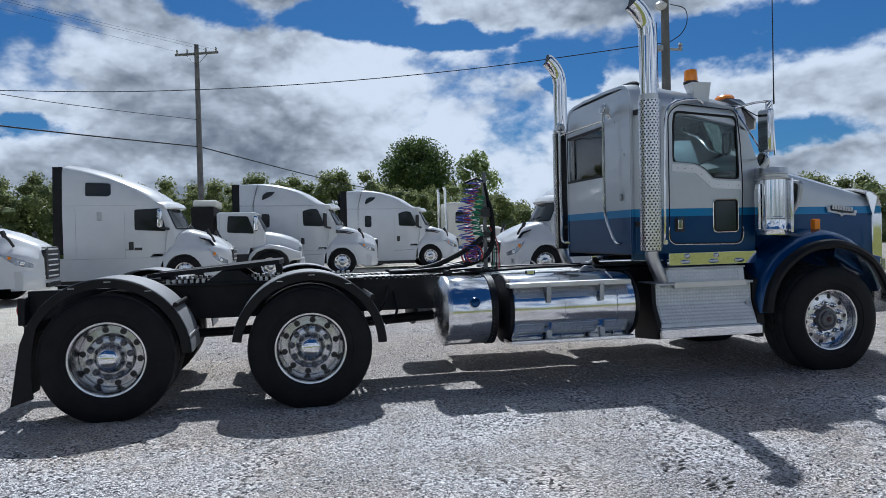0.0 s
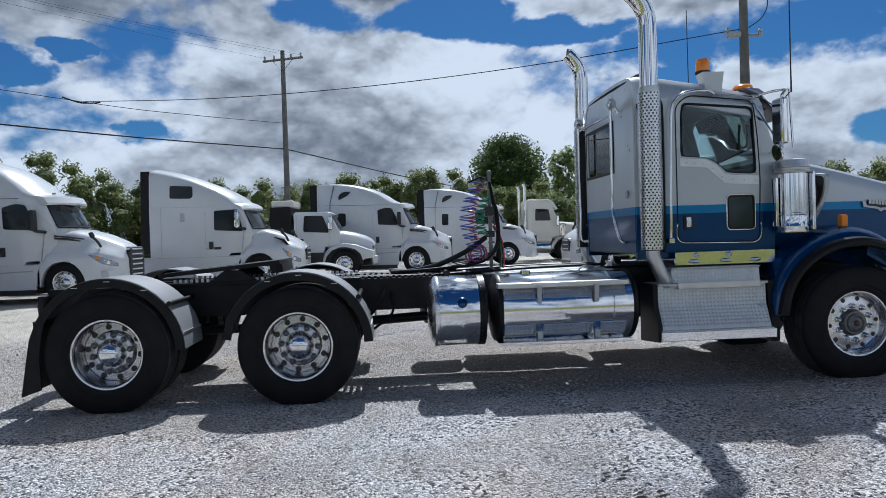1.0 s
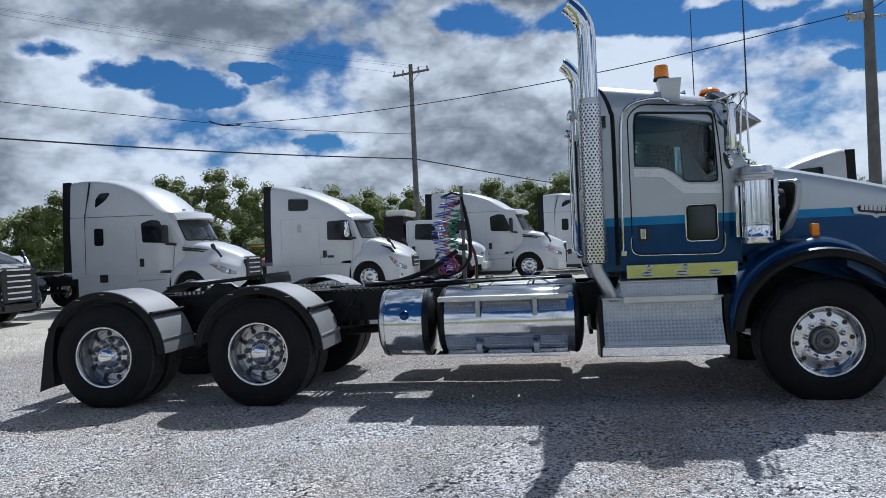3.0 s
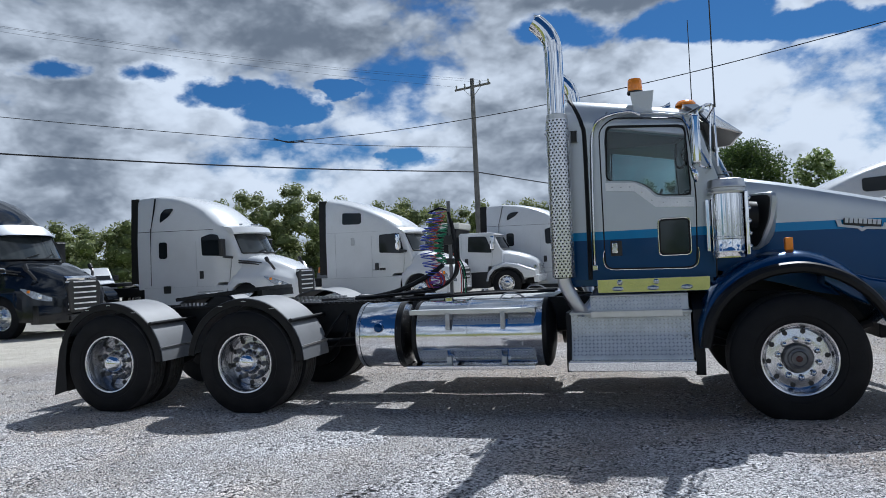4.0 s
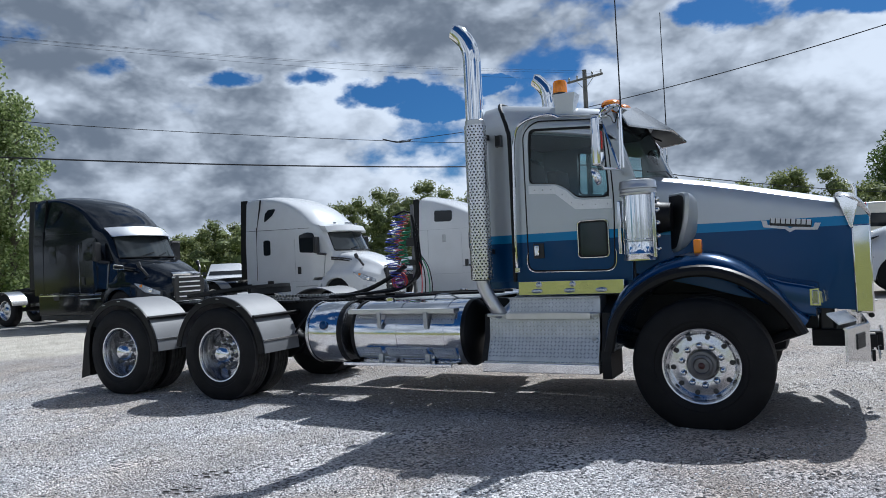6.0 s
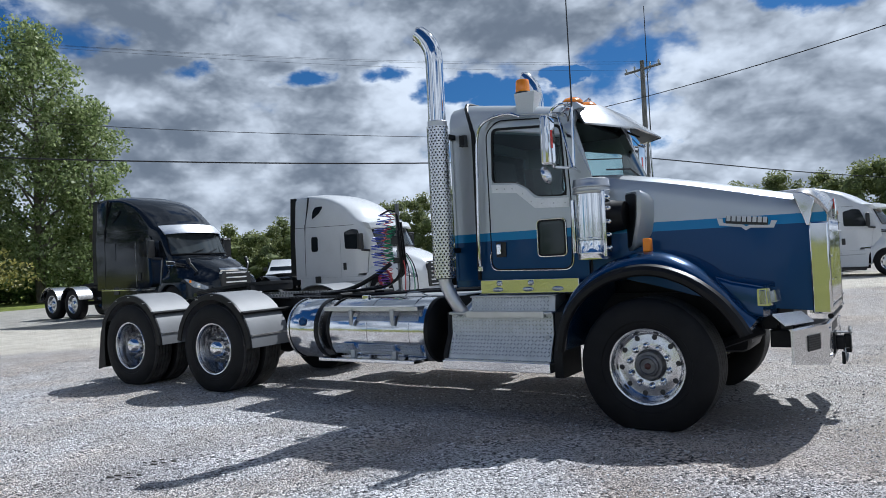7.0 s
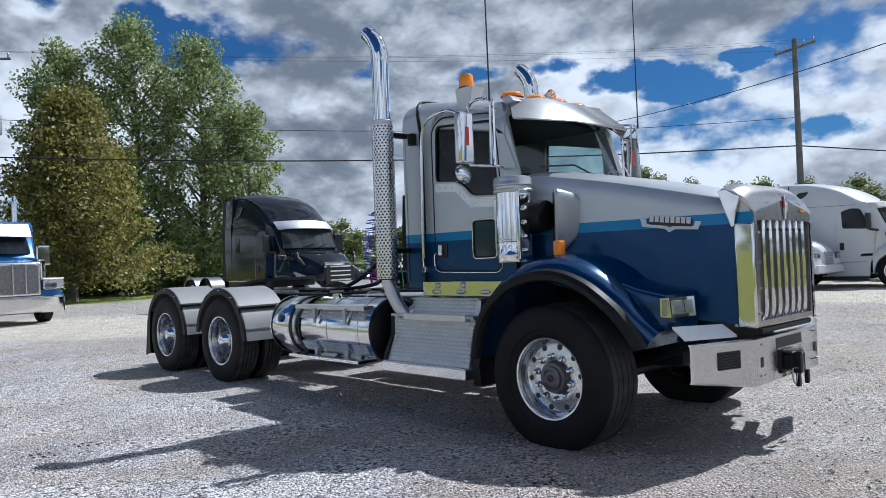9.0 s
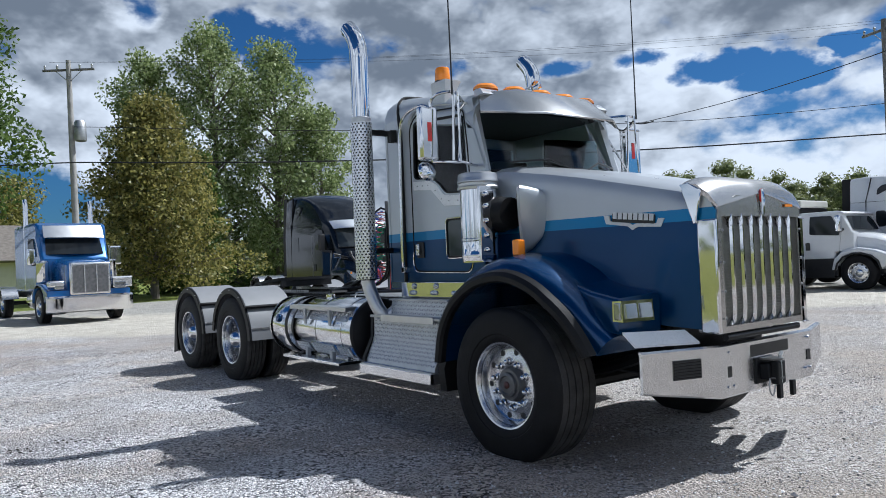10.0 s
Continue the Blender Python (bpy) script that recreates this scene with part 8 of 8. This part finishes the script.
def pickup(label, at, paint):
    t = thing("pickup_truck", label, "pickup truck", at)
    b = prism([(-3.6, 0.55), (-3.6, 1.10), (-1.9, 1.12), (-1.85, 1.15), (-1.6, 1.82), (-0.4, 1.85), (0.15, 1.22), (1.35, 1.10), (1.45, 0.6), (1.4, 0.42), (0.5, 0.42), (0.42, 0.75), (0.0, 0.88), (-0.42, 0.75), (-0.5, 0.42), (-2.6, 0.42), (-2.7, 0.75), (-3.1, 0.88), (-3.45, 0.75), (-3.5, 0.5)], -0.98, 0.98, 0.06)
    for v in b.verts:
        if v.co.z > 1.2:
            v.co.y *= 1 - 0.22 * (v.co.z - 1.2) / 0.6
    part("body", b, paint, t)
    part("windscreen", loft([[(0.12, y, 1.27) for y in (-0.85, 0, 0.85)], [(-0.36, y, 1.78) for y in (-0.70, 0, 0.70)]], False, closed=False), M["darkglass"], t)
    part("grille", box(1.40, 1.47, -0.55, 0.55, 0.72, 1.0, 0.02), M["chrome"], t)
    part("bumper", box(1.38, 1.52, -0.95, 0.95, 0.42, 0.62, 0.03), M["chrome"], t)
    for s in (-1, 1):
        part("side_window", prism([(-1.5, 1.28), (-0.05, 1.28), (-0.42, 1.74), (-1.42, 1.74)], s * 0.90, s * 0.93), M["darkglass"], t)
        part("headlamp", box(1.36, 1.46, s * 0.92, s * 0.62, 0.80, 0.98, 0.02), M["lens"], t)
        part("mirror", box(-0.1, 0.05, s * 1.16, s * 0.98, 1.25, 1.45, 0.02), M["plastic"], t)
        for x in (0, -3.05):
            m = Matrix.Translation((x, s * 0.86, 0.38)) @ pose(0, 0, 0, 90 * -s, 0, 0)
            w = part("wheel", lathe([(0.22, -0.1), (0.24, 0.09), (0.1, 0.05), (0.001, 0.06)], m, 20), M["wheel"], t)
            part("tyre", lathe([(0.23, -0.12), (0.36, -0.12), (0.385, -0.08), (0.385, 0.08), (0.36, 0.12), (0.23, 0.11)], m, 24), M["tyre"], w)


pickup("white pickup truck parked behind the row", pose(-26.3, 21.1, 0, 0, 0, -48), M["white"])
pickup("pale silver pickup truck beside the sloped-roof truck", pose(-22.0, 33.5, 0, 0, 0, -60), M["silver"])

def loader(at):
    """A small orange machine, only its raised arms and cab showing behind the row."""
    t = thing("compact_loader", "small orange loader parked behind the row", "loader", at)
    part("body", prism([(-1.3, 0.45), (0.9, 0.45), (1.0, 0.9), (0.4, 1.15), (-1.2, 1.2)], -0.6, 0.6, 0.05), M["orange"], t)
    cb = part("cab", box(-0.7, 0.35, -0.45, 0.45, 1.1, 1.25, 0.02), M["plastic"], t)
    for x in (-0.7, 0.35):
        for y in (-0.5, 0.5):
            part("cab_post", tube([(x, y, 1.1), (x, y, 1.95)], 0.035, 6), M["plastic"], cb)
    part("cab_roof", box(-0.8, 0.5, -0.6, 0.6, 1.95, 2.02, 0.02), M["orange"], cb)
    for y in (-0.75, 0.75):
        part("lift_arm", tube([(-1.2, y, 1.3), (0.2, y, 1.35), (1.3, y, 0.75)], 0.075, 6), M["orange"], t)
        for x in (-0.85, 0.55):
            w = part("wheel", lathe([(0.20, -0.08), (0.22, 0.08), (0.08, 0.05), (0.001, 0.06)], Matrix.Translation((x, y, 0.40)) @ pose(0, 0, 0, 90 if y < 0 else -90, 0, 0), 16), M["orange"], t)
            part("tyre", lathe([(0.2, -0.12), (0.37, -0.12), (0.40, -0.08), (0.40, 0.08), (0.37, 0.12), (0.2, 0.11)], Matrix.Translation((x, y, 0.40)) @ pose(0, 0, 0, 90 if y < 0 else -90, 0, 0), 20), M["tyre"], w)
    part("bucket", prism([(1.2, 0.3), (1.9, 0.28), (1.95, 0.4), (1.5, 0.55), (1.45, 1.0), (1.25, 1.0)], -0.85, 0.85, 0.02), M["galv_dark"], t)


loader(pose(-22.75, 40.85, 0, 0, 0, -70))

sd = thing("storage_bin", "dark weathered storage bin at the trees", "storage bin", pose(-47.0, 14.4, 0, 0, 0, 20))
part("body", prism([(-1.1, 0.0), (1.1, 0.0), (1.2, 2.1), (-1.1, 2.4)], -1.6, 1.6, 0.03), M["rubber"], sd)
part("lid", box(-1.2, 1.3, -1.65, 1.65, 2.38, 2.46, 0.02), M["plastic"], sd)

hs = thing("house", "small pale house far behind the trees", "house", pose(-58.5, -1.6, 0, 0, 0, 100))
part("wall", prism([(-4, 0), (4, 0), (4, 2.8), (0, 5.2), (-4, 2.8)], -4.5, 4.5, 0, axis="x"), M["cream"], hs)
for s in (-1, 1):
    part("roof", loft([[(-4.9, s * 4.5, 2.55), (-4.9, 0, 5.3), (-4.9, 0, 5.45), (-4.9, s * 4.6, 2.7)], [(4.9, s * 4.5, 2.55), (4.9, 0, 5.3), (4.9, 0, 5.45), (4.9, s * 4.6, 2.7)]]), M["bark"], hs)
    wn = part("window", box(4.46, 4.54, s * 2.2 - 0.5, s * 2.2 + 0.5, 0.9, 2.1), M["darkglass"], hs)
    part("frame", box(4.50, 4.58, s * 2.2 - 0.6, s * 2.2 + 0.6, 2.1, 2.2), M["white"], wn)

def lump(V, F, centre, rad, rnd):
    """A bumpy mass that fills the gaps between leaves."""
    n, m, k0 = 8, 5, len(V)
    for j in range(m + 1):
        for i in range(n):
            a, e = 2 * math.pi * i / n, math.pi * (j / m - 0.5)
            d = 1 + rnd.uniform(-0.22, 0.22)
            V.append(Vector(centre) + Vector((rad[0] * math.cos(a) * math.cos(e), rad[1] * math.sin(a) * math.cos(e), rad[2] * math.sin(e))) * d)
    for j in range(m):
        for i in range(n):
            F.append((k0 + j * n + i, k0 + j * n + (i + 1) % n, k0 + (j + 1) * n + (i + 1) % n, k0 + (j + 1) * n + i))


# height of the wood edge by bearing in degrees
WOOD_TOPS = [(15, 5.6), (46, 5.2), (55, 6.0), (72, 4.4), (86, 6.9), (103, 6.5), (112, 7.2), (117, 8.6), (124, 7.4), (132, 5.8), (138, 5.0), (160, 5.6), (360, 7.0)]


def woods():
    rnd = random.Random(11)
    V, F, VC, FC = [], [], [], []
    for i in range(330):
        a = radians(15 + (142 * i / 250 if i < 250 else 142 + 218 * (i - 250) / 80) + rnd.uniform(-1, 1))
        far_ = i >= 250
        d = rnd.uniform(66, 80) + (30 if far_ else 0)
        x, y = -3 + d * math.cos(a), -4 + d * math.sin(a)
        h = (1.08 * lerp_in(WOOD_TOPS, math.degrees(a)) - 0.7 + rnd.uniform(-0.8, 0.7)) / 0.93
        for k in range(6):
            c = (x + rnd.uniform(-1.5, 1.5), y + rnd.uniform(-1.5, 1.5), h * (0.08 + 0.17 * k))
            r = 2.1 - 0.22 * k
            leaves(V, F, c, (r, r, 0.95), 40 if far_ else 235, 0.20 if far_ else 0.125, rnd)
            lump(VC, FC, c, (r * 0.62, r * 0.62, 0.70 if k < 5 else 0.40), rnd)
    ob = leaf_object("far_woods", V, F, M["leaf_far"])
    tagged(ob, "line of mixed green woods along the horizon", "woods", kind="stuff")
    tagged(leaf_object("wood_thicket", VC, FC, M["thicket"]), "filler lumps in the woods, coloured dark for their shaded inside", "woods", kind="stuff")


woods()
